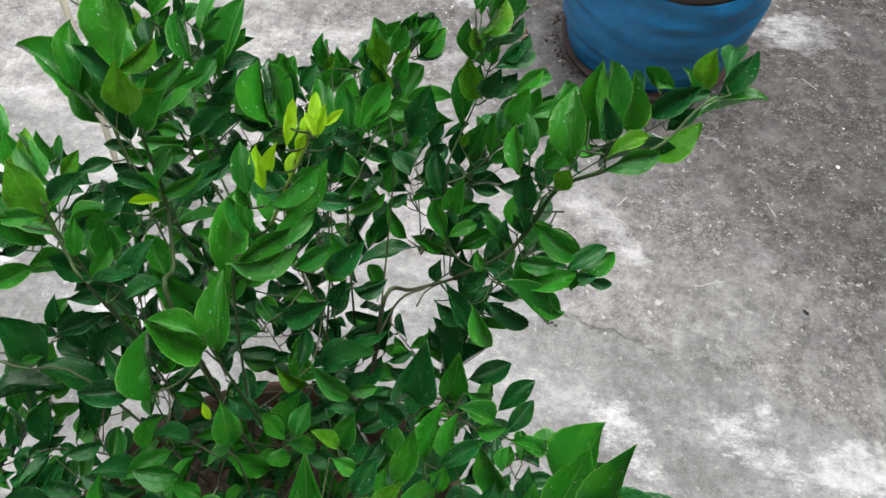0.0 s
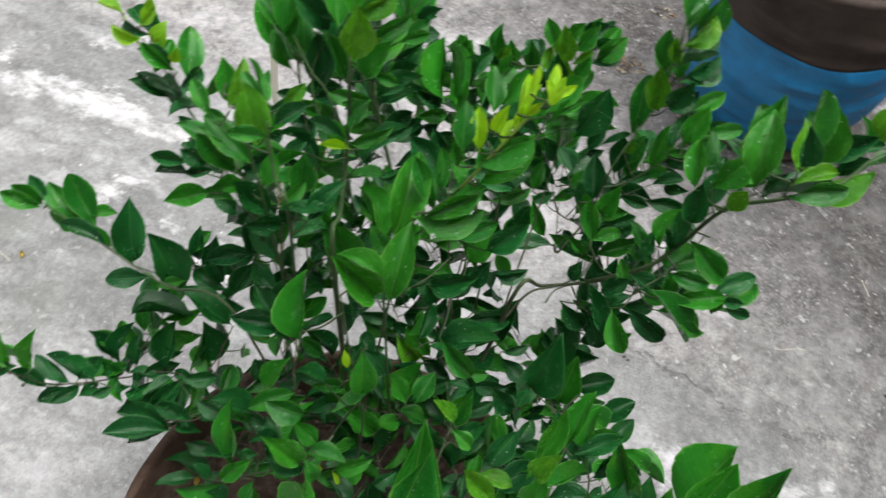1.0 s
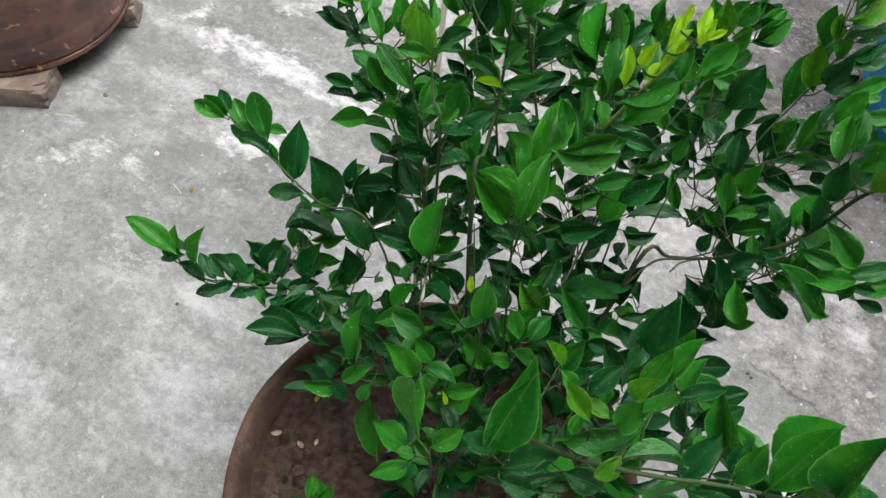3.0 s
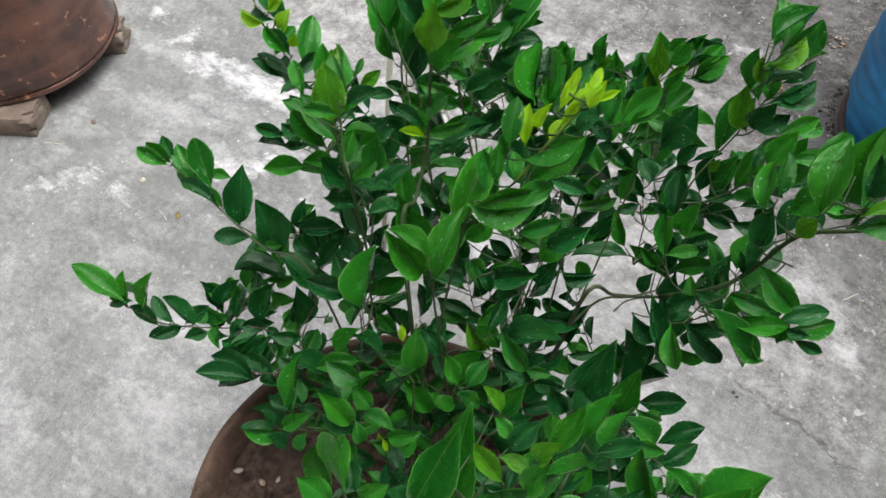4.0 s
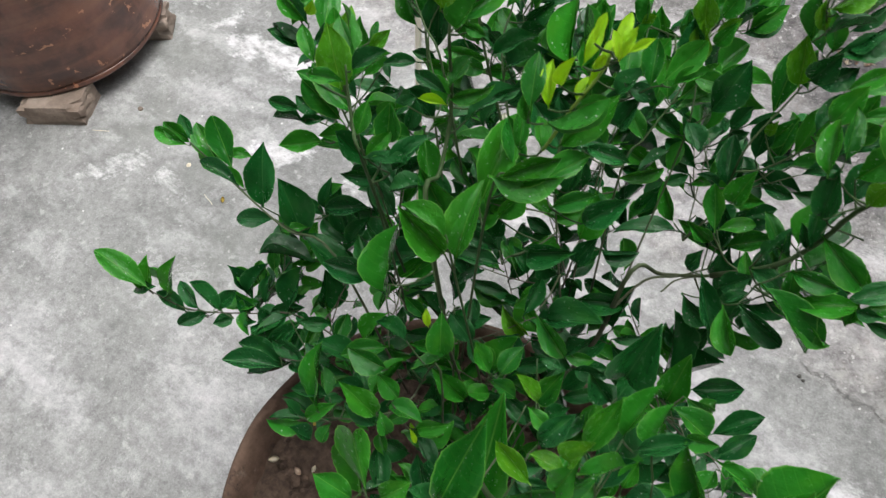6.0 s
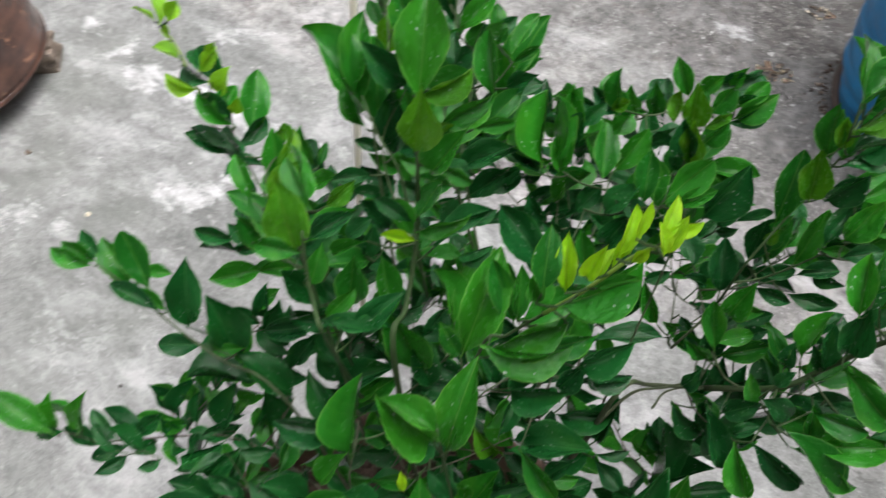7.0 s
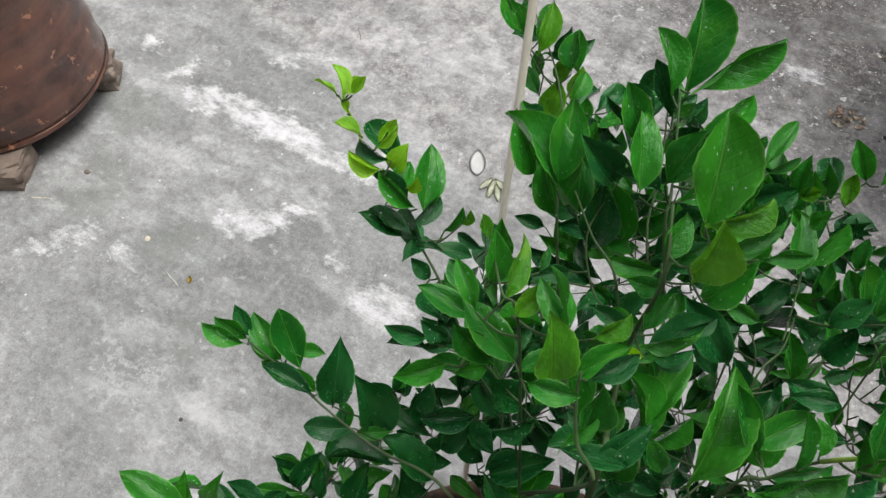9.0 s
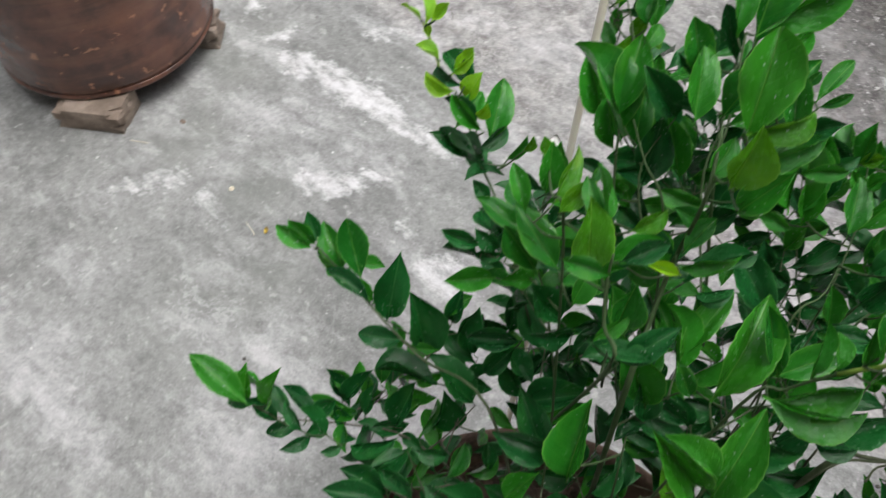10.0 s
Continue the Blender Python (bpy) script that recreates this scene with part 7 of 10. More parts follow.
tw = twig(0.001, (0.103, 0.562, 0.766), (0.072, 0.580, 0.782), (0.040, 0.597, 0.814))
leaf(tw, (0.087, 0.574, 0.781), (0.087, 0.584, 0.822), 0.020, "mature", 1)
leaf(tw, (0.065, 0.579, 0.793), (0.044, 0.561, 0.815), 0.016, "mature", 1)
leaf(tw, (0.060, 0.590, 0.800), (0.072, 0.624, 0.822), 0.018, "old", 1)
leaf(tw, (0.046, 0.592, 0.804), (0.001, 0.607, 0.796), 0.024, "old", 1)
leaf(tw, (0.039, 0.593, 0.818), (0.018, 0.592, 0.842), 0.016, "mature", 1)

tw = twig(0.001, (0.053, 0.480, 0.803), (0.052, 0.484, 0.816), (0.052, 0.487, 0.841))
leaf(tw, (0.049, 0.483, 0.813), (0.027, 0.505, 0.842), 0.021, "old", 1)
leaf(tw, (0.055, 0.480, 0.823), (0.069, 0.460, 0.846), 0.015, "mature", 1)
leaf(tw, (0.053, 0.489, 0.831), (0.060, 0.533, 0.850), 0.021, "mature", 1)
leaf(tw, (0.049, 0.485, 0.842), (0.035, 0.478, 0.875), 0.016, "old", 1)
leaf(tw, (0.042, 0.484, 0.808), (0.014, 0.464, 0.812), 0.017, "mature", 1)

tw = twig(0.001, (0.121, 0.433, 0.727), (0.119, 0.449, 0.735), (0.117, 0.465, 0.756))
leaf(tw, (0.116, 0.443, 0.734), (0.073, 0.450, 0.753), 0.025, "mature", 1)
leaf(tw, (0.121, 0.449, 0.744), (0.133, 0.440, 0.775), 0.014, "mature", 1)
leaf(tw, (0.121, 0.460, 0.747), (0.154, 0.481, 0.752), 0.019, "old", 1)

tw = twig(0.001, (0.064, 0.584, 0.790), (0.099, 0.618, 0.793), (0.134, 0.653, 0.813))
leaf(tw, (0.082, 0.607, 0.795), (0.067, 0.642, 0.809), 0.020, "old", 1)
leaf(tw, (0.096, 0.610, 0.798), (0.122, 0.598, 0.816), 0.016, "old", 1)
leaf(tw, (0.103, 0.619, 0.797), (0.142, 0.612, 0.774), 0.020, "old", 1)
leaf(tw, (0.123, 0.648, 0.811), (0.120, 0.689, 0.825), 0.020, "old", 1)
leaf(tw, (0.137, 0.650, 0.816), (0.171, 0.656, 0.833), 0.017, "old", 1)

tw = twig(0.001, (0.006, 0.856, 0.863), (-0.008, 0.848, 0.902), (-0.022, 0.840, 0.959))
leaf(tw, (-0.006, 0.850, 0.888), (-0.044, 0.843, 0.909), 0.023, "old", 1)
leaf(tw, (-0.011, 0.851, 0.913), (-0.027, 0.873, 0.932), 0.014, "old", 1)
leaf(tw, (-0.013, 0.842, 0.923), (-0.024, 0.810, 0.944), 0.018, "mature", 1)
leaf(tw, (-0.012, 0.845, 0.937), (0.018, 0.853, 0.975), 0.025, "mature", 1)
leaf(tw, (-0.022, 0.843, 0.948), (-0.052, 0.853, 0.965), 0.016, "old", 1)
leaf(tw, (-0.020, 0.836, 0.961), (-0.022, 0.813, 0.997), 0.021, "old", 1)

tw = twig(0.001, (0.098, 0.810, 0.918), (0.092, 0.826, 0.918), (0.086, 0.842, 0.929))
leaf(tw, (0.098, 0.821, 0.921), (0.131, 0.851, 0.935), 0.023, "old", 1)
leaf(tw, (0.091, 0.835, 0.929), (0.104, 0.850, 0.962), 0.017, "mature", 1)
leaf(tw, (0.089, 0.843, 0.928), (0.100, 0.885, 0.934), 0.023, "mature", 1)

tw = twig(0.001, (0.292, 0.693, 0.726), (0.326, 0.658, 0.731), (0.361, 0.624, 0.755))
leaf(tw, (0.310, 0.669, 0.732), (0.310, 0.627, 0.742), 0.022, "old", 1)
leaf(tw, (0.326, 0.654, 0.741), (0.312, 0.621, 0.770), 0.023, "old", 1)
leaf(tw, (0.335, 0.645, 0.741), (0.328, 0.603, 0.733), 0.022, "old", 1)
leaf(tw, (0.350, 0.629, 0.752), (0.348, 0.589, 0.766), 0.023, "mature", 1)
leaf(tw, (0.363, 0.627, 0.756), (0.409, 0.619, 0.770), 0.024, "mature", 1)

tw = twig(0.001, (0.256, 0.512, 0.708), (0.221, 0.546, 0.713), (0.186, 0.580, 0.735))
leaf(tw, (0.237, 0.535, 0.711), (0.232, 0.568, 0.699), 0.018, "old", 1)
leaf(tw, (0.224, 0.537, 0.718), (0.189, 0.517, 0.734), 0.021, "old", 1)
leaf(tw, (0.221, 0.551, 0.721), (0.222, 0.586, 0.734), 0.017, "mature", 1)
leaf(tw, (0.208, 0.553, 0.723), (0.163, 0.539, 0.732), 0.020, "old", 1)
leaf(tw, (0.200, 0.561, 0.730), (0.170, 0.565, 0.763), 0.023, "old", 1)
leaf(tw, (0.197, 0.575, 0.732), (0.216, 0.616, 0.745), 0.020, "old", 1)
leaf(tw, (0.183, 0.577, 0.736), (0.140, 0.586, 0.750), 0.024, "old", 1)
leaf(tw, (0.219, 0.531, 0.726), (0.214, 0.562, 0.727), 0.014, "old", 1)
leaf(tw, (0.210, 0.531, 0.713), (0.213, 0.568, 0.710), 0.017, "old", 1)
leaf(tw, (0.255, 0.531, 0.713), (0.266, 0.561, 0.752), 0.023, "mature", 1)

tw = twig(0.001, (0.254, 0.827, 0.911), (0.268, 0.846, 0.916), (0.282, 0.864, 0.934))
leaf(tw, (0.265, 0.848, 0.919), (0.259, 0.887, 0.919), 0.020, "old", 1)
leaf(tw, (0.270, 0.852, 0.928), (0.270, 0.871, 0.972), 0.023, "mature", 1)
leaf(tw, (0.280, 0.856, 0.928), (0.313, 0.858, 0.932), 0.015, "mature", 1)
leaf(tw, (0.279, 0.867, 0.935), (0.284, 0.896, 0.950), 0.016, "mature", 1)

tw = twig(0.001, (-0.065, 0.632, 0.990), (-0.066, 0.659, 0.989), (-0.067, 0.687, 1.001))
leaf(tw, (-0.069, 0.648, 0.992), (-0.098, 0.660, 1.003), 0.015, "old", 1)
leaf(tw, (-0.062, 0.658, 0.995), (-0.029, 0.677, 1.015), 0.020, "old", 1)
leaf(tw, (-0.062, 0.668, 0.995), (-0.025, 0.689, 0.993), 0.019, "mature", 1)
leaf(tw, (-0.070, 0.677, 0.999), (-0.102, 0.685, 1.015), 0.017, "old", 1)

tw = twig(0.001, (0.313, 0.671, 0.729), (0.288, 0.667, 0.740), (0.263, 0.662, 0.766))
leaf(tw, (0.299, 0.665, 0.739), (0.280, 0.630, 0.759), 0.023, "old", 1)
leaf(tw, (0.289, 0.671, 0.746), (0.270, 0.692, 0.764), 0.017, "old", 1)
leaf(tw, (0.279, 0.663, 0.749), (0.249, 0.639, 0.743), 0.017, "old", 1)
leaf(tw, (0.273, 0.661, 0.761), (0.273, 0.632, 0.790), 0.021, "mature", 1)

tw = twig(0.001, (0.221, 0.546, 0.713), (0.239, 0.585, 0.733), (0.256, 0.623, 0.772))
leaf(tw, (0.239, 0.590, 0.739), (0.243, 0.630, 0.731), 0.021, "old", 1)
leaf(tw, (0.240, 0.596, 0.752), (0.224, 0.618, 0.782), 0.019, "mature", 1)
leaf(tw, (0.252, 0.604, 0.757), (0.287, 0.605, 0.767), 0.016, "old", 1)
leaf(tw, (0.249, 0.616, 0.765), (0.221, 0.642, 0.780), 0.018, "old", 1)

tw = twig(0.001, (0.100, 0.741, 0.861), (0.070, 0.732, 0.866), (0.041, 0.722, 0.887))
leaf(tw, (0.071, 0.736, 0.873), (0.050, 0.760, 0.905), 0.021, "mature", 1)
leaf(tw, (0.060, 0.728, 0.873), (0.023, 0.720, 0.854), 0.018, "mature", 1)
leaf(tw, (0.053, 0.722, 0.884), (0.046, 0.698, 0.909), 0.018, "old", 1)
leaf(tw, (0.039, 0.726, 0.888), (0.011, 0.736, 0.901), 0.017, "old", 1)

tw = twig(0.001, (-0.053, 0.550, 0.708), (-0.029, 0.572, 0.713), (-0.005, 0.594, 0.734))
leaf(tw, (-0.036, 0.561, 0.712), (0.012, 0.566, 0.710), 0.024, "old", 1)
leaf(tw, (-0.035, 0.572, 0.718), (-0.051, 0.595, 0.734), 0.016, "old", 1)
leaf(tw, (-0.022, 0.573, 0.722), (0.007, 0.563, 0.732), 0.015, "mature", 1)
leaf(tw, (-0.021, 0.585, 0.725), (-0.021, 0.621, 0.735), 0.017, "old", 1)
leaf(tw, (-0.010, 0.585, 0.732), (0.014, 0.572, 0.771), 0.020, "old", 1)
leaf(tw, (-0.003, 0.594, 0.732), (0.040, 0.615, 0.729), 0.025, "old", 1)
leaf(tw, (-0.021, 0.576, 0.721), (0.024, 0.578, 0.734), 0.020, "mature", 1)
leaf(tw, (-0.047, 0.557, 0.716), (-0.029, 0.534, 0.748), 0.021, "old", 1)
leaf(tw, (-0.039, 0.577, 0.712), (-0.001, 0.611, 0.709), 0.026, "old", 1)
leaf(tw, (-0.047, 0.536, 0.712), (-0.004, 0.542, 0.710), 0.022, "old", 1)

tw = twig(0.001, (-0.065, 0.652, 0.989), (-0.073, 0.678, 0.995), (-0.080, 0.705, 1.015))
leaf(tw, (-0.069, 0.679, 0.998), (-0.042, 0.704, 1.000), 0.018, "old", 1)
leaf(tw, (-0.079, 0.685, 1.005), (-0.108, 0.693, 1.018), 0.018, "mature", 1)
leaf(tw, (-0.074, 0.696, 1.012), (-0.045, 0.708, 1.033), 0.017, "mature", 1)
leaf(tw, (-0.082, 0.705, 1.013), (-0.103, 0.738, 1.012), 0.017, "old", 1)

tw = twig(0.001, (0.135, 0.703, 0.784), (0.135, 0.713, 0.792), (0.136, 0.723, 0.811))
leaf(tw, (0.138, 0.707, 0.793), (0.156, 0.707, 0.821), 0.014, "old", 1)
leaf(tw, (0.135, 0.717, 0.795), (0.147, 0.764, 0.799), 0.021, "old", 1)
leaf(tw, (0.133, 0.716, 0.806), (0.110, 0.703, 0.842), 0.022, "old", 1)
leaf(tw, (0.140, 0.724, 0.811), (0.163, 0.745, 0.838), 0.018, "old", 1)

tw = twig(0.001, (-0.010, 0.847, 0.909), (0.021, 0.872, 0.936), (0.052, 0.897, 0.980))
leaf(tw, (0.007, 0.860, 0.932), (-0.003, 0.853, 0.974), 0.019, "old", 1)
leaf(tw, (0.019, 0.866, 0.935), (0.062, 0.849, 0.948), 0.024, "mature", 1)
leaf(tw, (0.021, 0.877, 0.945), (0.014, 0.915, 0.963), 0.022, "old", 1)
leaf(tw, (0.031, 0.876, 0.956), (0.046, 0.856, 0.986), 0.020, "old", 1)
leaf(tw, (0.040, 0.885, 0.960), (0.085, 0.892, 0.958), 0.020, "old", 1)
leaf(tw, (0.054, 0.893, 0.983), (0.078, 0.883, 1.012), 0.017, "mature", 1)
leaf(tw, (0.039, 0.899, 0.981), (0.035, 0.874, 0.999), 0.015, "old", 1)

tw = twig(0.001, (0.135, 0.711, 0.790), (0.095, 0.687, 0.802), (0.054, 0.664, 0.832))
leaf(tw, (0.113, 0.693, 0.800), (0.109, 0.649, 0.814), 0.021, "mature", 1)
leaf(tw, (0.101, 0.694, 0.808), (0.083, 0.701, 0.837), 0.016, "old", 1)
leaf(tw, (0.090, 0.689, 0.809), (0.057, 0.722, 0.811), 0.024, "mature", 1)
leaf(tw, (0.071, 0.678, 0.822), (0.039, 0.695, 0.843), 0.019, "old", 1)
leaf(tw, (0.065, 0.666, 0.827), (0.055, 0.633, 0.833), 0.017, "old", 1)
leaf(tw, (0.055, 0.664, 0.838), (0.041, 0.652, 0.869), 0.019, "old", 1)

tw = twig(0.001, (0.282, 0.739, 0.832), (0.307, 0.751, 0.859), (0.333, 0.764, 0.901))
leaf(tw, (0.299, 0.749, 0.849), (0.341, 0.772, 0.852), 0.021, "old", 1)
leaf(tw, (0.301, 0.750, 0.863), (0.285, 0.762, 0.906), 0.023, "old", 1)
leaf(tw, (0.316, 0.760, 0.882), (0.314, 0.785, 0.902), 0.015, "mature", 1)
leaf(tw, (0.326, 0.756, 0.893), (0.350, 0.747, 0.916), 0.017, "old", 1)
leaf(tw, (0.334, 0.767, 0.901), (0.361, 0.796, 0.918), 0.024, "mature", 1)

tw = twig(0.001, (0.114, 0.747, 0.850), (0.113, 0.776, 0.852), (0.112, 0.806, 0.869))
leaf(tw, (0.118, 0.764, 0.855), (0.161, 0.770, 0.873), 0.025, "old", 1)
leaf(tw, (0.114, 0.776, 0.854), (0.110, 0.810, 0.830), 0.018, "mature", 1)
leaf(tw, (0.109, 0.785, 0.862), (0.075, 0.800, 0.884), 0.020, "old", 1)
leaf(tw, (0.108, 0.806, 0.870), (0.083, 0.845, 0.886), 0.024, "old", 1)
leaf(tw, (0.114, 0.805, 0.872), (0.119, 0.775, 0.887), 0.017, "old", 1)
leaf(tw, (0.112, 0.831, 0.869), (0.142, 0.813, 0.868), 0.016, "old", 1)

tw = twig(0.001, (0.223, 0.799, 0.854), (0.212, 0.846, 0.860), (0.200, 0.892, 0.883))
leaf(tw, (0.215, 0.850, 0.868), (0.237, 0.886, 0.880), 0.022, "mature", 1)
leaf(tw, (0.204, 0.859, 0.871), (0.162, 0.868, 0.887), 0.022, "old", 1)
leaf(tw, (0.209, 0.871, 0.877), (0.230, 0.904, 0.900), 0.024, "old", 1)
leaf(tw, (0.206, 0.883, 0.879), (0.238, 0.912, 0.881), 0.021, "old", 1)
leaf(tw, (0.196, 0.891, 0.885), (0.173, 0.923, 0.902), 0.022, "mature", 1)
leaf(tw, (0.203, 0.833, 0.864), (0.183, 0.824, 0.885), 0.014, "mature", 1)
leaf(tw, (0.199, 0.869, 0.868), (0.228, 0.886, 0.863), 0.017, "old", 1)
leaf(tw, (0.228, 0.869, 0.881), (0.271, 0.884, 0.872), 0.024, "old", 1)

tw = twig(0.001, (-0.018, 0.719, 0.958), (-0.009, 0.695, 0.968), (0.000, 0.672, 0.992))
leaf(tw, (-0.009, 0.707, 0.968), (0.025, 0.710, 0.998), 0.024, "mature", 1)
leaf(tw, (-0.013, 0.696, 0.974), (-0.027, 0.678, 0.999), 0.015, "old", 1)
leaf(tw, (-0.005, 0.687, 0.976), (0.023, 0.653, 0.957), 0.022, "mature", 1)
leaf(tw, (-0.003, 0.671, 0.993), (-0.021, 0.639, 1.023), 0.023, "mature", 1)

tw = twig(0.001, (0.224, 0.785, 0.859), (0.246, 0.823, 0.867), (0.268, 0.861, 0.893))
leaf(tw, (0.241, 0.806, 0.868), (0.276, 0.807, 0.882), 0.017, "old", 1)
leaf(tw, (0.256, 0.833, 0.879), (0.302, 0.818, 0.891), 0.025, "mature", 1)
leaf(tw, (0.255, 0.845, 0.884), (0.238, 0.878, 0.895), 0.019, "old", 1)
leaf(tw, (0.267, 0.850, 0.890), (0.301, 0.848, 0.914), 0.022, "old", 1)
leaf(tw, (0.268, 0.863, 0.891), (0.276, 0.909, 0.885), 0.021, "old", 1)
leaf(tw, (0.261, 0.823, 0.880), (0.260, 0.857, 0.894), 0.018, "old", 1)
leaf(tw, (0.225, 0.810, 0.865), (0.249, 0.789, 0.869), 0.017, "old", 1)

tw = twig(0.001, (0.129, 0.587, 0.756), (0.108, 0.581, 0.760), (0.087, 0.575, 0.778))
leaf(tw, (0.115, 0.587, 0.761), (0.076, 0.610, 0.768), 0.020, "old", 1)
leaf(tw, (0.110, 0.578, 0.765), (0.111, 0.548, 0.779), 0.014, "mature", 1)
leaf(tw, (0.093, 0.578, 0.770), (0.055, 0.571, 0.748), 0.021, "mature", 1)
leaf(tw, (0.089, 0.572, 0.780), (0.073, 0.549, 0.804), 0.017, "old", 1)
leaf(tw, (0.128, 0.588, 0.760), (0.115, 0.606, 0.786), 0.014, "old", 1)

tw = twig(0.001, (-0.194, 0.529, 0.710), (-0.174, 0.559, 0.733), (-0.154, 0.590, 0.774))
leaf(tw, (-0.184, 0.550, 0.726), (-0.193, 0.580, 0.736), 0.015, "old", 1)
leaf(tw, (-0.169, 0.561, 0.741), (-0.125, 0.563, 0.747), 0.024, "old", 1)
leaf(tw, (-0.172, 0.570, 0.751), (-0.185, 0.591, 0.772), 0.017, "mature", 1)
leaf(tw, (-0.161, 0.573, 0.760), (-0.145, 0.561, 0.787), 0.017, "mature", 1)
leaf(tw, (-0.158, 0.585, 0.764), (-0.149, 0.620, 0.758), 0.018, "mature", 1)
leaf(tw, (-0.158, 0.590, 0.778), (-0.158, 0.601, 0.816), 0.017, "old", 1)
leaf(tw, (-0.186, 0.522, 0.721), (-0.162, 0.498, 0.725), 0.017, "mature", 1)
leaf(tw, (-0.168, 0.591, 0.780), (-0.185, 0.617, 0.795), 0.014, "old", 1)
leaf(tw, (-0.177, 0.600, 0.769), (-0.190, 0.620, 0.797), 0.017, "mature", 1)
leaf(tw, (-0.192, 0.538, 0.713), (-0.238, 0.561, 0.715), 0.023, "old", 1)

tw = twig(0.001, (-0.007, 0.790, 0.917), (0.006, 0.765, 0.923), (0.019, 0.740, 0.942))
leaf(tw, (0.002, 0.765, 0.929), (-0.016, 0.743, 0.947), 0.018, "old", 1)
leaf(tw, (0.012, 0.757, 0.929), (0.045, 0.739, 0.919), 0.019, "old", 1)
leaf(tw, (0.017, 0.751, 0.940), (0.022, 0.759, 0.977), 0.020, "old", 1)
leaf(tw, (0.016, 0.738, 0.942), (0.008, 0.703, 0.953), 0.018, "mature", 1)

tw = twig(0.001, (0.135, 0.716, 0.797), (0.110, 0.746, 0.810), (0.084, 0.777, 0.840))
leaf(tw, (0.117, 0.732, 0.806), (0.075, 0.716, 0.814), 0.024, "old", 1)
leaf(tw, (0.113, 0.741, 0.817), (0.107, 0.741, 0.851), 0.017, "old", 1)
leaf(tw, (0.108, 0.754, 0.818), (0.120, 0.786, 0.821), 0.015, "mature", 1)
leaf(tw, (0.095, 0.757, 0.828), (0.069, 0.755, 0.850), 0.017, "mature", 1)
leaf(tw, (0.080, 0.775, 0.840), (0.046, 0.790, 0.853), 0.018, "mature", 1)
leaf(tw, (0.105, 0.753, 0.808), (0.071, 0.739, 0.805), 0.018, "old", 1)

tw = twig(0.001, (-0.008, 0.848, 0.902), (-0.036, 0.847, 0.915), (-0.064, 0.846, 0.942))
leaf(tw, (-0.035, 0.851, 0.920), (-0.053, 0.888, 0.942), 0.020, "mature", 1)
leaf(tw, (-0.045, 0.843, 0.926), (-0.075, 0.811, 0.940), 0.020, "old", 1)
leaf(tw, (-0.052, 0.847, 0.938), (-0.050, 0.851, 0.983), 0.019, "mature", 1)

tw = twig(0.001, (0.247, 0.521, 0.709), (0.265, 0.512, 0.724), (0.282, 0.503, 0.751))
leaf(tw, (0.256, 0.512, 0.722), (0.260, 0.481, 0.754), 0.020, "mature", 1)
leaf(tw, (0.267, 0.513, 0.726), (0.314, 0.504, 0.728), 0.023, "old", 1)
leaf(tw, (0.268, 0.512, 0.739), (0.259, 0.519, 0.781), 0.019, "mature", 1)
leaf(tw, (0.275, 0.503, 0.743), (0.291, 0.469, 0.759), 0.019, "mature", 1)

tw = twig(0.001, (0.021, 0.551, 0.718), (0.030, 0.551, 0.731), (0.039, 0.551, 0.757))
leaf(tw, (0.027, 0.548, 0.728), (0.046, 0.519, 0.746), 0.020, "old", 1)
leaf(tw, (0.033, 0.554, 0.737), (0.061, 0.580, 0.758), 0.021, "old", 1)
leaf(tw, (0.042, 0.548, 0.757), (0.064, 0.543, 0.781), 0.014, "old", 1)
leaf(tw, (0.027, 0.548, 0.727), (0.040, 0.594, 0.725), 0.023, "old", 1)
leaf(tw, (0.019, 0.560, 0.737), (0.030, 0.553, 0.766), 0.014, "mature", 1)

tw = twig(0.001, (0.283, 0.709, 0.714), (0.271, 0.723, 0.722), (0.260, 0.737, 0.742))
leaf(tw, (0.273, 0.727, 0.727), (0.281, 0.770, 0.743), 0.021, "old", 1)
leaf(tw, (0.262, 0.728, 0.734), (0.224, 0.723, 0.746), 0.019, "mature", 1)
leaf(tw, (0.263, 0.737, 0.745), (0.262, 0.759, 0.777), 0.017, "mature", 1)
leaf(tw, (0.268, 0.733, 0.741), (0.240, 0.747, 0.752), 0.014, "old", 1)

tw = twig(0.001, (0.214, 0.834, 0.859), (0.196, 0.872, 0.859), (0.177, 0.910, 0.876))
leaf(tw, (0.200, 0.855, 0.862), (0.155, 0.868, 0.872), 0.024, "old", 1)
leaf(tw, (0.196, 0.880, 0.867), (0.209, 0.913, 0.875), 0.019, "old", 1)
leaf(tw, (0.184, 0.887, 0.870), (0.137, 0.885, 0.883), 0.021, "mature", 1)
leaf(tw, (0.186, 0.901, 0.874), (0.196, 0.937, 0.897), 0.019, "old", 1)
leaf(tw, (0.174, 0.908, 0.876), (0.140, 0.929, 0.880), 0.017, "old", 1)
leaf(tw, (0.185, 0.899, 0.868), (0.172, 0.920, 0.889), 0.014, "mature", 1)
leaf(tw, (0.202, 0.845, 0.859), (0.221, 0.869, 0.867), 0.014, "mature", 1)
leaf(tw, (0.186, 0.889, 0.863), (0.180, 0.933, 0.864), 0.019, "old", 1)
leaf(tw, (0.196, 0.901, 0.866), (0.198, 0.935, 0.877), 0.018, "old", 1)

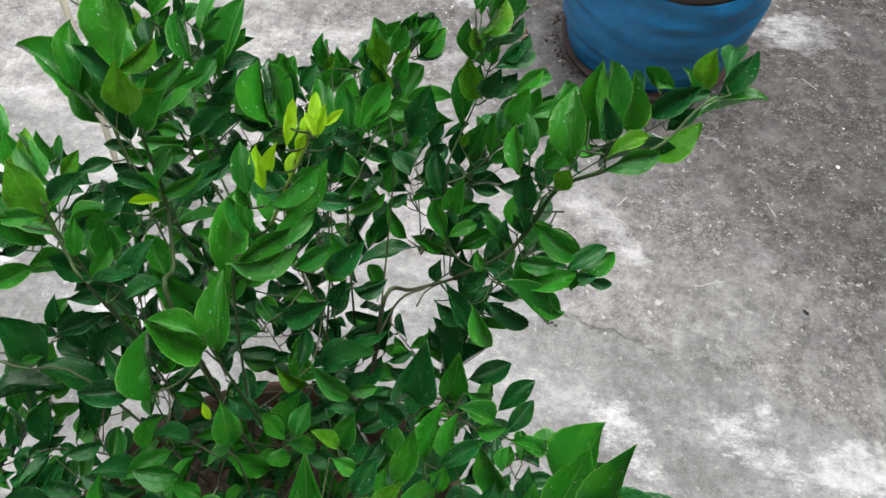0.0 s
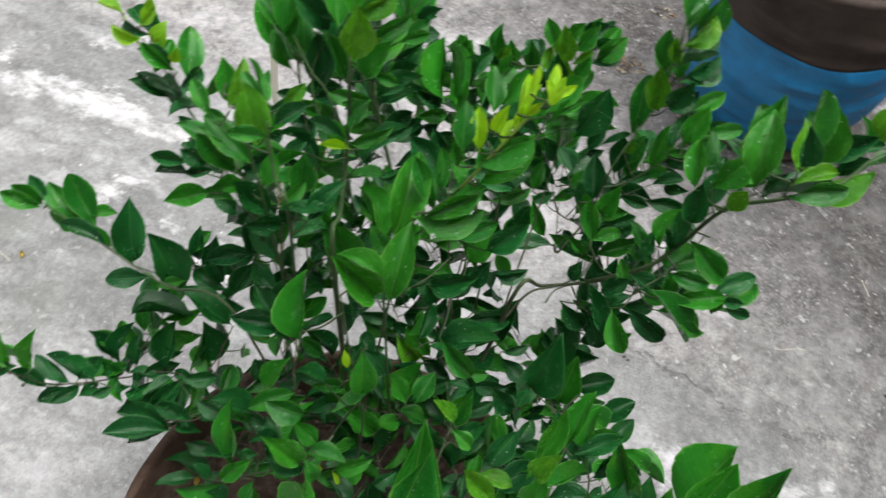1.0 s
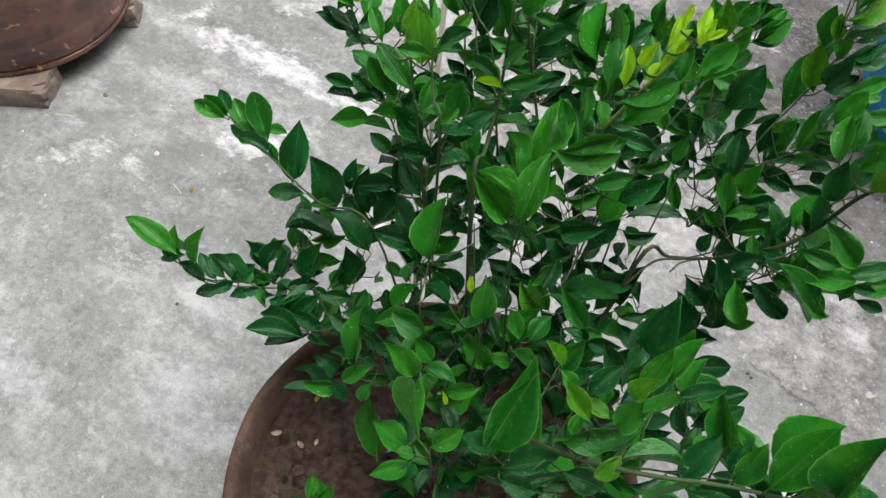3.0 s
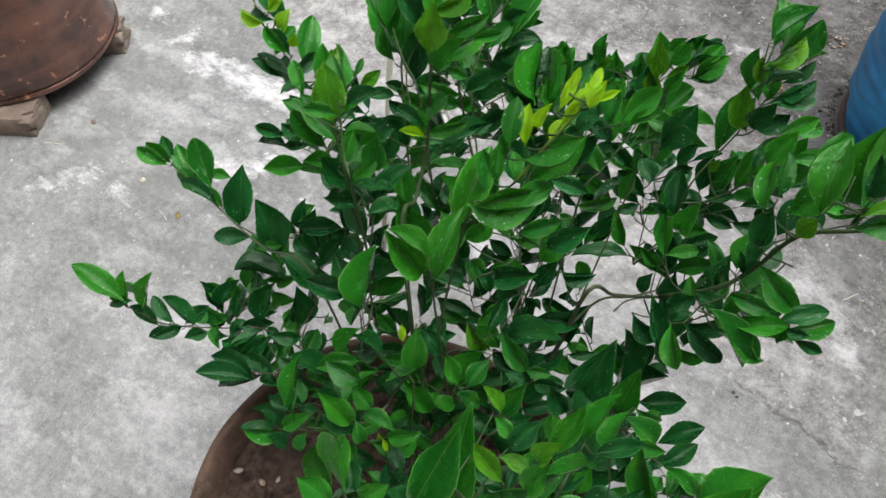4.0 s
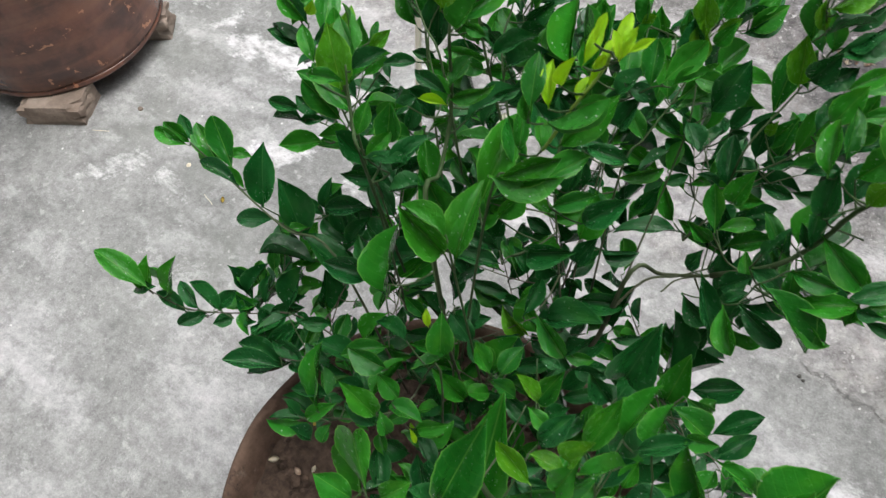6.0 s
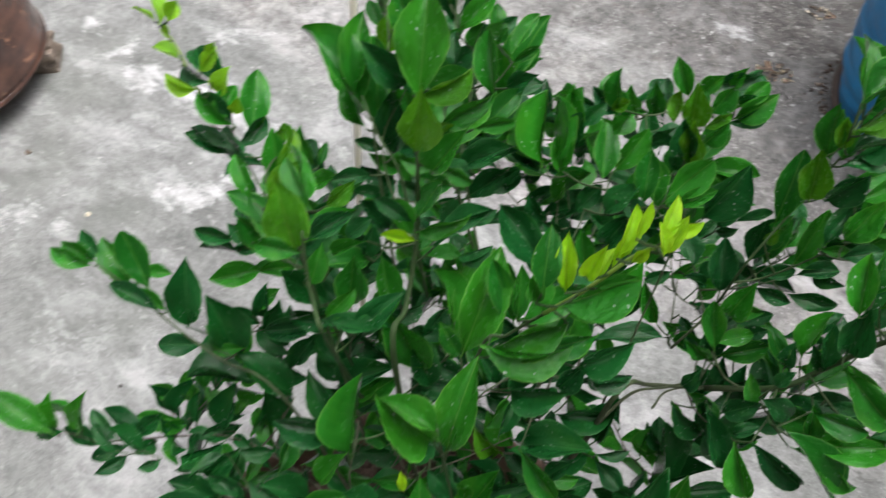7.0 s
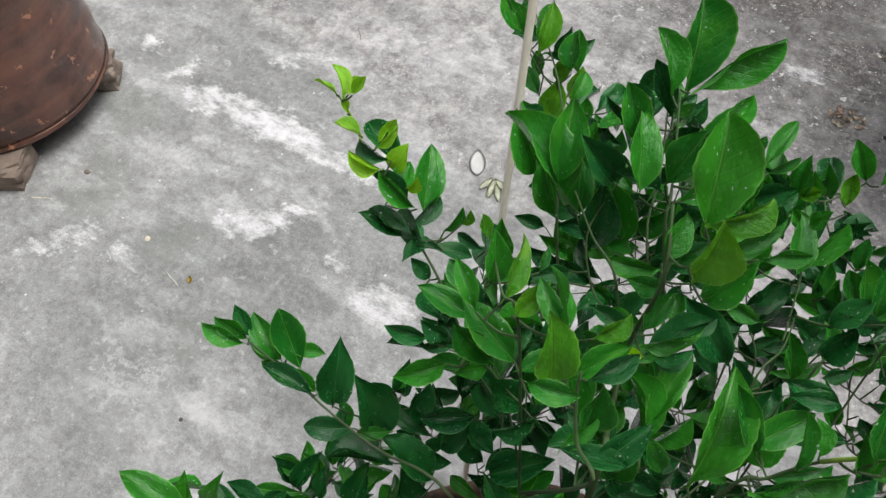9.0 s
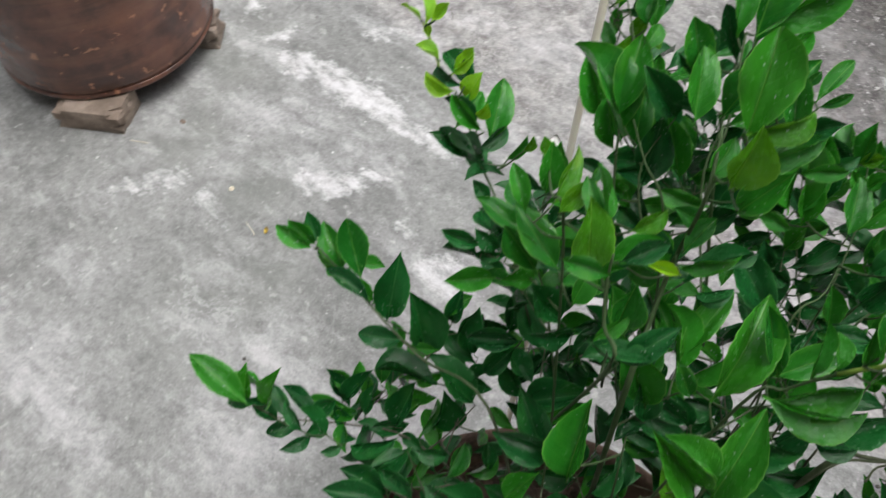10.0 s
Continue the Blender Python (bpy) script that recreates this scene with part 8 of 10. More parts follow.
tw = twig(0.001, (-0.108, 0.496, 0.723), (-0.071, 0.524, 0.725), (-0.034, 0.552, 0.744))
leaf(tw, (-0.088, 0.516, 0.727), (-0.095, 0.550, 0.735), 0.017, "mature", 1)
leaf(tw, (-0.075, 0.516, 0.731), (-0.043, 0.512, 0.752), 0.018, "old", 1)
leaf(tw, (-0.066, 0.523, 0.732), (-0.026, 0.517, 0.738), 0.018, "old", 1)
leaf(tw, (-0.062, 0.536, 0.735), (-0.066, 0.576, 0.748), 0.020, "mature", 1)
leaf(tw, (-0.049, 0.536, 0.738), (-0.006, 0.518, 0.756), 0.023, "mature", 1)
leaf(tw, (-0.105, 0.509, 0.724), (-0.137, 0.534, 0.721), 0.019, "mature", 1)

tw = twig(0.001, (0.007, 0.840, 0.876), (-0.011, 0.872, 0.901), (-0.030, 0.904, 0.943))
leaf(tw, (-0.012, 0.866, 0.900), (-0.057, 0.874, 0.908), 0.021, "old", 1)
leaf(tw, (-0.011, 0.872, 0.913), (-0.013, 0.873, 0.949), 0.018, "old", 1)
leaf(tw, (-0.014, 0.884, 0.917), (-0.007, 0.916, 0.929), 0.019, "mature", 1)
leaf(tw, (-0.025, 0.887, 0.927), (-0.057, 0.898, 0.947), 0.021, "mature", 1)
leaf(tw, (-0.022, 0.898, 0.937), (0.004, 0.916, 0.957), 0.018, "old", 1)
leaf(tw, (-0.032, 0.905, 0.942), (-0.063, 0.938, 0.954), 0.025, "old", 1)

tw = twig(0.001, (0.146, 0.658, 0.774), (0.168, 0.640, 0.782), (0.189, 0.623, 0.804))
leaf(tw, (0.170, 0.644, 0.785), (0.203, 0.651, 0.787), 0.016, "mature", 1)
leaf(tw, (0.175, 0.638, 0.795), (0.188, 0.651, 0.824), 0.018, "old", 1)
leaf(tw, (0.180, 0.626, 0.798), (0.174, 0.588, 0.814), 0.017, "old", 1)
leaf(tw, (0.192, 0.626, 0.804), (0.227, 0.630, 0.821), 0.019, "old", 1)
leaf(tw, (0.165, 0.639, 0.809), (0.151, 0.636, 0.852), 0.020, "old", 1)

tw = twig(0.001, (-0.024, 0.631, 0.955), (-0.051, 0.644, 0.955), (-0.078, 0.658, 0.969))
leaf(tw, (-0.038, 0.642, 0.958), (-0.033, 0.684, 0.977), 0.021, "mature", 1)
leaf(tw, (-0.050, 0.644, 0.956), (-0.065, 0.646, 0.923), 0.018, "old", 1)
leaf(tw, (-0.061, 0.645, 0.964), (-0.090, 0.633, 0.975), 0.014, "mature", 1)
leaf(tw, (-0.067, 0.657, 0.967), (-0.067, 0.697, 0.979), 0.019, "old", 1)

tw = twig(0.001, (0.135, 0.713, 0.792), (0.115, 0.738, 0.794), (0.095, 0.764, 0.810))
leaf(tw, (0.120, 0.726, 0.795), (0.079, 0.731, 0.802), 0.019, "mature", 1)
leaf(tw, (0.112, 0.749, 0.802), (0.135, 0.775, 0.809), 0.018, "old", 1)
leaf(tw, (0.099, 0.752, 0.807), (0.065, 0.751, 0.820), 0.018, "old", 1)
leaf(tw, (0.098, 0.766, 0.812), (0.097, 0.797, 0.824), 0.014, "mature", 1)

tw = twig(0.001, (0.085, 0.736, 0.864), (0.051, 0.721, 0.866), (0.018, 0.706, 0.884))
leaf(tw, (0.054, 0.727, 0.872), (0.019, 0.747, 0.893), 0.021, "mature", 1)
leaf(tw, (0.045, 0.719, 0.870), (0.019, 0.694, 0.843), 0.022, "old", 1)
leaf(tw, (0.038, 0.711, 0.878), (0.042, 0.668, 0.898), 0.026, "old", 1)
leaf(tw, (0.025, 0.714, 0.882), (-0.010, 0.731, 0.894), 0.018, "mature", 1)
leaf(tw, (0.019, 0.703, 0.885), (0.004, 0.671, 0.893), 0.017, "old", 1)

tw = twig(0.001, (0.333, 0.660, 0.712), (0.351, 0.625, 0.712), (0.368, 0.589, 0.729))
leaf(tw, (0.352, 0.630, 0.715), (0.387, 0.622, 0.708), 0.016, "old", 1)
leaf(tw, (0.357, 0.621, 0.721), (0.393, 0.624, 0.737), 0.020, "old", 1)
leaf(tw, (0.355, 0.607, 0.723), (0.335, 0.571, 0.738), 0.019, "old", 1)
leaf(tw, (0.367, 0.601, 0.726), (0.404, 0.604, 0.735), 0.018, "old", 1)
leaf(tw, (0.365, 0.587, 0.732), (0.362, 0.542, 0.753), 0.026, "old", 1)
leaf(tw, (0.333, 0.604, 0.715), (0.311, 0.585, 0.747), 0.020, "mature", 1)
leaf(tw, (0.335, 0.631, 0.719), (0.336, 0.674, 0.712), 0.023, "old", 1)
leaf(tw, (0.343, 0.628, 0.715), (0.313, 0.622, 0.736), 0.016, "old", 1)
leaf(tw, (0.382, 0.566, 0.735), (0.409, 0.534, 0.732), 0.023, "old", 1)
leaf(tw, (0.366, 0.614, 0.736), (0.361, 0.652, 0.731), 0.017, "mature", 1)

tw = twig(0.001, (0.120, 0.437, 0.729), (0.134, 0.452, 0.752), (0.147, 0.467, 0.791))
leaf(tw, (0.132, 0.445, 0.745), (0.163, 0.439, 0.759), 0.016, "old", 1)
leaf(tw, (0.129, 0.453, 0.754), (0.105, 0.479, 0.781), 0.021, "old", 1)
leaf(tw, (0.136, 0.451, 0.765), (0.151, 0.431, 0.802), 0.021, "old", 1)
leaf(tw, (0.139, 0.463, 0.784), (0.122, 0.470, 0.813), 0.015, "old", 1)
leaf(tw, (0.149, 0.464, 0.793), (0.167, 0.469, 0.821), 0.017, "mature", 1)

tw = twig(0.001, (0.268, 0.861, 0.893), (0.294, 0.884, 0.921), (0.319, 0.906, 0.967))
leaf(tw, (0.281, 0.874, 0.916), (0.274, 0.878, 0.964), 0.026, "old", 1)
leaf(tw, (0.293, 0.879, 0.920), (0.325, 0.875, 0.928), 0.016, "old", 1)
leaf(tw, (0.302, 0.887, 0.942), (0.322, 0.862, 0.976), 0.023, "old", 1)
leaf(tw, (0.309, 0.898, 0.946), (0.334, 0.925, 0.946), 0.018, "mature", 1)
leaf(tw, (0.310, 0.902, 0.961), (0.292, 0.913, 0.995), 0.020, "old", 1)
leaf(tw, (0.322, 0.904, 0.969), (0.349, 0.904, 0.992), 0.015, "old", 1)
leaf(tw, (0.317, 0.892, 0.955), (0.325, 0.912, 0.995), 0.024, "mature", 1)
leaf(tw, (0.291, 0.891, 0.925), (0.272, 0.932, 0.927), 0.023, "old", 1)
leaf(tw, (0.284, 0.890, 0.914), (0.327, 0.887, 0.936), 0.023, "old", 1)
leaf(tw, (0.299, 0.918, 0.978), (0.334, 0.943, 0.985), 0.020, "mature", 1)
leaf(tw, (0.268, 0.879, 0.909), (0.261, 0.909, 0.941), 0.022, "mature", 1)
leaf(tw, (0.322, 0.888, 0.933), (0.356, 0.915, 0.955), 0.021, "old", 1)
leaf(tw, (0.338, 0.899, 0.969), (0.355, 0.928, 0.970), 0.017, "mature", 1)
leaf(tw, (0.311, 0.875, 0.915), (0.328, 0.854, 0.931), 0.016, "old", 1)

tw = twig(0.001, (0.119, 0.447, 0.734), (0.122, 0.473, 0.741), (0.124, 0.498, 0.760))
leaf(tw, (0.117, 0.463, 0.742), (0.089, 0.467, 0.759), 0.018, "mature", 1)
leaf(tw, (0.119, 0.481, 0.749), (0.087, 0.499, 0.756), 0.018, "old", 1)
leaf(tw, (0.125, 0.487, 0.759), (0.136, 0.495, 0.803), 0.025, "old", 1)
leaf(tw, (0.128, 0.498, 0.760), (0.150, 0.525, 0.768), 0.018, "old", 1)

tw = twig(0.001, (0.281, 0.711, 0.715), (0.255, 0.712, 0.726), (0.228, 0.713, 0.752))
leaf(tw, (0.265, 0.715, 0.724), (0.235, 0.749, 0.732), 0.022, "mature", 1)
leaf(tw, (0.256, 0.708, 0.731), (0.242, 0.678, 0.748), 0.015, "old", 1)
leaf(tw, (0.248, 0.716, 0.740), (0.242, 0.737, 0.765), 0.016, "mature", 1)
leaf(tw, (0.235, 0.714, 0.742), (0.195, 0.717, 0.733), 0.018, "mature", 1)
leaf(tw, (0.228, 0.710, 0.755), (0.209, 0.688, 0.782), 0.018, "mature", 1)
leaf(tw, (0.227, 0.720, 0.737), (0.201, 0.737, 0.739), 0.013, "mature", 1)

tw = twig(0.001, (-0.021, 0.614, 0.816), (-0.002, 0.609, 0.816), (0.017, 0.604, 0.828))
leaf(tw, (-0.009, 0.615, 0.820), (0.009, 0.640, 0.840), 0.018, "mature", 1)
leaf(tw, (-0.002, 0.605, 0.822), (-0.001, 0.568, 0.839), 0.020, "mature", 1)
leaf(tw, (0.009, 0.610, 0.824), (0.039, 0.627, 0.833), 0.019, "old", 1)
leaf(tw, (-0.004, 0.617, 0.818), (0.018, 0.651, 0.832), 0.019, "mature", 1)

tw = twig(0.001, (0.008, 0.819, 0.900), (-0.013, 0.793, 0.900), (-0.034, 0.767, 0.914))
leaf(tw, (-0.001, 0.801, 0.903), (0.013, 0.764, 0.915), 0.022, "old", 1)
leaf(tw, (-0.013, 0.798, 0.906), (-0.047, 0.810, 0.933), 0.021, "old", 1)
leaf(tw, (-0.019, 0.791, 0.906), (-0.055, 0.797, 0.916), 0.018, "old", 1)
leaf(tw, (-0.019, 0.779, 0.909), (-0.011, 0.746, 0.919), 0.019, "old", 1)
leaf(tw, (-0.036, 0.769, 0.913), (-0.074, 0.756, 0.912), 0.020, "mature", 1)
leaf(tw, (-0.018, 0.791, 0.908), (0.009, 0.777, 0.917), 0.016, "mature", 1)
leaf(tw, (-0.002, 0.811, 0.904), (-0.020, 0.778, 0.894), 0.018, "old", 1)
leaf(tw, (0.016, 0.790, 0.907), (0.036, 0.770, 0.935), 0.018, "old", 1)
leaf(tw, (-0.037, 0.805, 0.903), (-0.071, 0.817, 0.935), 0.025, "mature", 1)

tw = twig(0.001, (0.195, 0.571, 0.729), (0.187, 0.597, 0.732), (0.180, 0.623, 0.749))
leaf(tw, (0.187, 0.596, 0.734), (0.159, 0.625, 0.705), 0.022, "old", 1)
leaf(tw, (0.181, 0.603, 0.742), (0.149, 0.613, 0.767), 0.019, "old", 1)
leaf(tw, (0.186, 0.615, 0.746), (0.219, 0.635, 0.761), 0.017, "old", 1)
leaf(tw, (0.163, 0.609, 0.751), (0.133, 0.613, 0.754), 0.014, "mature", 1)
leaf(tw, (0.210, 0.598, 0.733), (0.181, 0.630, 0.733), 0.021, "old", 1)
leaf(tw, (0.174, 0.601, 0.740), (0.134, 0.606, 0.745), 0.022, "mature", 1)

tw = twig(0.001, (0.005, 0.867, 0.855), (0.020, 0.891, 0.875), (0.035, 0.915, 0.909))
leaf(tw, (0.021, 0.890, 0.874), (0.053, 0.914, 0.872), 0.020, "mature", 1)
leaf(tw, (0.019, 0.896, 0.887), (0.001, 0.910, 0.922), 0.019, "mature", 1)
leaf(tw, (0.030, 0.900, 0.893), (0.061, 0.898, 0.909), 0.017, "old", 1)
leaf(tw, (0.029, 0.911, 0.900), (0.018, 0.954, 0.907), 0.020, "old", 1)

tw = twig(0.001, (-0.014, 0.612, 0.816), (-0.033, 0.651, 0.834), (-0.052, 0.690, 0.870))
leaf(tw, (-0.029, 0.634, 0.830), (-0.069, 0.638, 0.851), 0.024, "old", 1)
leaf(tw, (-0.034, 0.656, 0.840), (-0.044, 0.686, 0.831), 0.016, "old", 1)
leaf(tw, (-0.041, 0.660, 0.852), (-0.070, 0.668, 0.889), 0.026, "old", 1)
leaf(tw, (-0.051, 0.679, 0.864), (-0.095, 0.675, 0.879), 0.021, "old", 1)
leaf(tw, (-0.049, 0.689, 0.875), (-0.046, 0.706, 0.910), 0.019, "old", 1)

tw = twig(0.001, (0.186, 0.600, 0.734), (0.174, 0.641, 0.736), (0.162, 0.681, 0.754))
leaf(tw, (0.182, 0.625, 0.740), (0.204, 0.653, 0.769), 0.023, "old", 1)
leaf(tw, (0.179, 0.637, 0.741), (0.215, 0.669, 0.750), 0.026, "old", 1)
leaf(tw, (0.168, 0.646, 0.744), (0.126, 0.659, 0.758), 0.020, "old", 1)
leaf(tw, (0.172, 0.660, 0.748), (0.198, 0.696, 0.769), 0.021, "old", 1)
leaf(tw, (0.167, 0.671, 0.748), (0.166, 0.706, 0.731), 0.018, "old", 1)
leaf(tw, (0.158, 0.680, 0.756), (0.128, 0.694, 0.768), 0.017, "old", 1)
leaf(tw, (0.175, 0.680, 0.747), (0.221, 0.679, 0.748), 0.021, "mature", 1)
leaf(tw, (0.176, 0.666, 0.758), (0.141, 0.666, 0.760), 0.018, "old", 1)
leaf(tw, (0.173, 0.606, 0.754), (0.141, 0.637, 0.768), 0.020, "old", 1)
leaf(tw, (0.177, 0.685, 0.766), (0.167, 0.721, 0.802), 0.026, "mature", 1)
leaf(tw, (0.146, 0.645, 0.740), (0.144, 0.687, 0.739), 0.018, "old", 1)

tw = twig(0.001, (0.032, 0.909, 0.901), (0.072, 0.914, 0.915), (0.113, 0.919, 0.945))
leaf(tw, (0.055, 0.910, 0.916), (0.052, 0.898, 0.963), 0.021, "mature", 1)
leaf(tw, (0.066, 0.909, 0.916), (0.084, 0.879, 0.922), 0.016, "old", 1)
leaf(tw, (0.074, 0.918, 0.923), (0.089, 0.946, 0.935), 0.016, "old", 1)
leaf(tw, (0.084, 0.911, 0.930), (0.100, 0.884, 0.965), 0.023, "mature", 1)
leaf(tw, (0.094, 0.920, 0.932), (0.113, 0.953, 0.932), 0.016, "mature", 1)
leaf(tw, (0.102, 0.920, 0.944), (0.105, 0.933, 0.979), 0.018, "mature", 1)
leaf(tw, (0.051, 0.919, 0.911), (0.017, 0.944, 0.942), 0.024, "old", 1)
leaf(tw, (0.139, 0.907, 0.953), (0.172, 0.921, 0.962), 0.017, "old", 1)

tw = twig(0.001, (-0.191, 0.533, 0.713), (-0.161, 0.543, 0.712), (-0.130, 0.554, 0.726))
leaf(tw, (-0.174, 0.543, 0.716), (-0.176, 0.574, 0.723), 0.016, "mature", 1)
leaf(tw, (-0.161, 0.539, 0.718), (-0.134, 0.509, 0.733), 0.021, "old", 1)
leaf(tw, (-0.142, 0.554, 0.724), (-0.133, 0.588, 0.736), 0.017, "mature", 1)
leaf(tw, (-0.129, 0.550, 0.728), (-0.098, 0.545, 0.736), 0.016, "old", 1)
leaf(tw, (-0.139, 0.534, 0.717), (-0.171, 0.534, 0.731), 0.016, "old", 1)
leaf(tw, (-0.154, 0.528, 0.713), (-0.166, 0.493, 0.713), 0.019, "old", 1)

tw = twig(0.001, (0.146, 0.512, 0.713), (0.127, 0.537, 0.722), (0.109, 0.561, 0.746))
leaf(tw, (0.133, 0.524, 0.724), (0.104, 0.514, 0.762), 0.024, "mature", 1)
leaf(tw, (0.133, 0.536, 0.726), (0.143, 0.566, 0.741), 0.018, "mature", 1)
leaf(tw, (0.121, 0.539, 0.730), (0.089, 0.526, 0.739), 0.018, "old", 1)
leaf(tw, (0.122, 0.549, 0.738), (0.137, 0.577, 0.773), 0.020, "old", 1)
leaf(tw, (0.115, 0.557, 0.739), (0.117, 0.590, 0.731), 0.017, "old", 1)
leaf(tw, (0.106, 0.558, 0.749), (0.068, 0.570, 0.774), 0.022, "mature", 1)

tw = twig(0.001, (0.122, 0.473, 0.741), (0.167, 0.462, 0.753), (0.213, 0.452, 0.782))
leaf(tw, (0.150, 0.470, 0.750), (0.191, 0.487, 0.753), 0.022, "mature", 1)
leaf(tw, (0.158, 0.463, 0.759), (0.170, 0.456, 0.803), 0.023, "old", 1)
leaf(tw, (0.182, 0.463, 0.767), (0.201, 0.492, 0.786), 0.021, "mature", 1)
leaf(tw, (0.204, 0.458, 0.777), (0.234, 0.491, 0.781), 0.019, "old", 1)

tw = twig(0.001, (-0.042, 0.670, 0.852), (-0.060, 0.704, 0.853), (-0.078, 0.738, 0.869))
leaf(tw, (-0.057, 0.689, 0.855), (-0.103, 0.697, 0.866), 0.026, "old", 1)
leaf(tw, (-0.055, 0.701, 0.860), (-0.046, 0.725, 0.886), 0.017, "old", 1)
leaf(tw, (-0.059, 0.711, 0.860), (-0.039, 0.737, 0.865), 0.018, "old", 1)
leaf(tw, (-0.071, 0.717, 0.864), (-0.111, 0.721, 0.878), 0.022, "mature", 1)
leaf(tw, (-0.069, 0.730, 0.867), (-0.055, 0.762, 0.879), 0.017, "old", 1)
leaf(tw, (-0.081, 0.736, 0.870), (-0.113, 0.754, 0.877), 0.016, "old", 1)

tw = twig(0.001, (0.265, 0.512, 0.724), (0.252, 0.522, 0.723), (0.238, 0.532, 0.734))
leaf(tw, (0.254, 0.515, 0.724), (0.212, 0.491, 0.726), 0.021, "old", 1)
leaf(tw, (0.249, 0.520, 0.729), (0.220, 0.498, 0.752), 0.023, "mature", 1)
leaf(tw, (0.247, 0.531, 0.731), (0.261, 0.567, 0.742), 0.017, "mature", 1)
leaf(tw, (0.275, 0.509, 0.725), (0.260, 0.479, 0.721), 0.016, "old", 1)
leaf(tw, (0.246, 0.496, 0.725), (0.236, 0.460, 0.722), 0.017, "mature", 1)

tw = twig(0.001, (-0.030, 0.904, 0.943), (-0.019, 0.910, 0.970), (-0.009, 0.916, 1.011))
leaf(tw, (-0.023, 0.911, 0.961), (-0.015, 0.944, 0.977), 0.015, "mature", 1)
leaf(tw, (-0.013, 0.912, 0.985), (0.029, 0.909, 1.008), 0.026, "old", 1)
leaf(tw, (-0.015, 0.917, 1.000), (-0.027, 0.941, 1.025), 0.018, "mature", 1)
leaf(tw, (-0.009, 0.912, 1.013), (-0.004, 0.896, 1.045), 0.019, "mature", 1)
leaf(tw, (-0.002, 0.919, 0.994), (0.000, 0.903, 1.030), 0.019, "old", 1)
leaf(tw, (-0.023, 0.916, 1.002), (-0.006, 0.940, 1.017), 0.016, "old", 1)
leaf(tw, (-0.019, 0.927, 0.995), (0.004, 0.936, 1.017), 0.017, "old", 1)

tw = twig(0.001, (-0.071, 0.725, 0.863), (-0.102, 0.752, 0.872), (-0.133, 0.779, 0.898))
leaf(tw, (-0.087, 0.744, 0.872), (-0.080, 0.777, 0.882), 0.019, "old", 1)
leaf(tw, (-0.101, 0.746, 0.876), (-0.145, 0.744, 0.892), 0.025, "mature", 1)
leaf(tw, (-0.104, 0.759, 0.884), (-0.090, 0.778, 0.914), 0.019, "old", 1)
leaf(tw, (-0.115, 0.766, 0.884), (-0.120, 0.800, 0.871), 0.016, "old", 1)
leaf(tw, (-0.126, 0.769, 0.895), (-0.157, 0.754, 0.918), 0.020, "old", 1)
leaf(tw, (-0.121, 0.779, 0.900), (-0.153, 0.784, 0.901), 0.014, "old", 1)
leaf(tw, (-0.083, 0.736, 0.870), (-0.106, 0.776, 0.875), 0.020, "mature", 1)
leaf(tw, (-0.112, 0.740, 0.878), (-0.125, 0.769, 0.886), 0.015, "old", 1)
leaf(tw, (-0.113, 0.731, 0.869), (-0.158, 0.739, 0.867), 0.020, "old", 1)

tw = twig(0.001, (0.286, 0.710, 0.711), (0.284, 0.752, 0.728), (0.281, 0.794, 0.763))
leaf(tw, (0.286, 0.737, 0.721), (0.307, 0.778, 0.707), 0.022, "old", 1)
leaf(tw, (0.287, 0.755, 0.737), (0.308, 0.768, 0.761), 0.019, "old", 1)
leaf(tw, (0.283, 0.773, 0.754), (0.293, 0.777, 0.793), 0.021, "old", 1)
leaf(tw, (0.284, 0.786, 0.755), (0.309, 0.821, 0.754), 0.019, "old", 1)
leaf(tw, (0.277, 0.793, 0.765), (0.261, 0.813, 0.784), 0.017, "old", 1)
leaf(tw, (0.273, 0.763, 0.735), (0.256, 0.777, 0.757), 0.014, "mature", 1)
leaf(tw, (0.264, 0.790, 0.767), (0.302, 0.771, 0.767), 0.022, "mature", 1)
leaf(tw, (0.293, 0.771, 0.753), (0.339, 0.773, 0.769), 0.025, "mature", 1)
leaf(tw, (0.265, 0.722, 0.719), (0.253, 0.768, 0.736), 0.026, "old", 1)
leaf(tw, (0.272, 0.779, 0.761), (0.280, 0.826, 0.761), 0.024, "old", 1)
leaf(tw, (0.290, 0.757, 0.758), (0.278, 0.781, 0.774), 0.015, "old", 1)

tw = twig(0.001, (0.166, 0.666, 0.747), (0.142, 0.687, 0.758), (0.119, 0.708, 0.784))
leaf(tw, (0.154, 0.682, 0.755), (0.157, 0.716, 0.758), 0.018, "old", 1)
leaf(tw, (0.142, 0.693, 0.768), (0.149, 0.721, 0.791), 0.017, "old", 1)
leaf(tw, (0.129, 0.694, 0.771), (0.089, 0.691, 0.773), 0.022, "old", 1)
leaf(tw, (0.127, 0.701, 0.782), (0.133, 0.708, 0.817), 0.017, "old", 1)
leaf(tw, (0.120, 0.711, 0.783), (0.107, 0.757, 0.792), 0.022, "old", 1)
leaf(tw, (0.135, 0.690, 0.763), (0.133, 0.722, 0.770), 0.016, "mature", 1)
leaf(tw, (0.146, 0.684, 0.764), (0.113, 0.702, 0.758), 0.017, "old", 1)

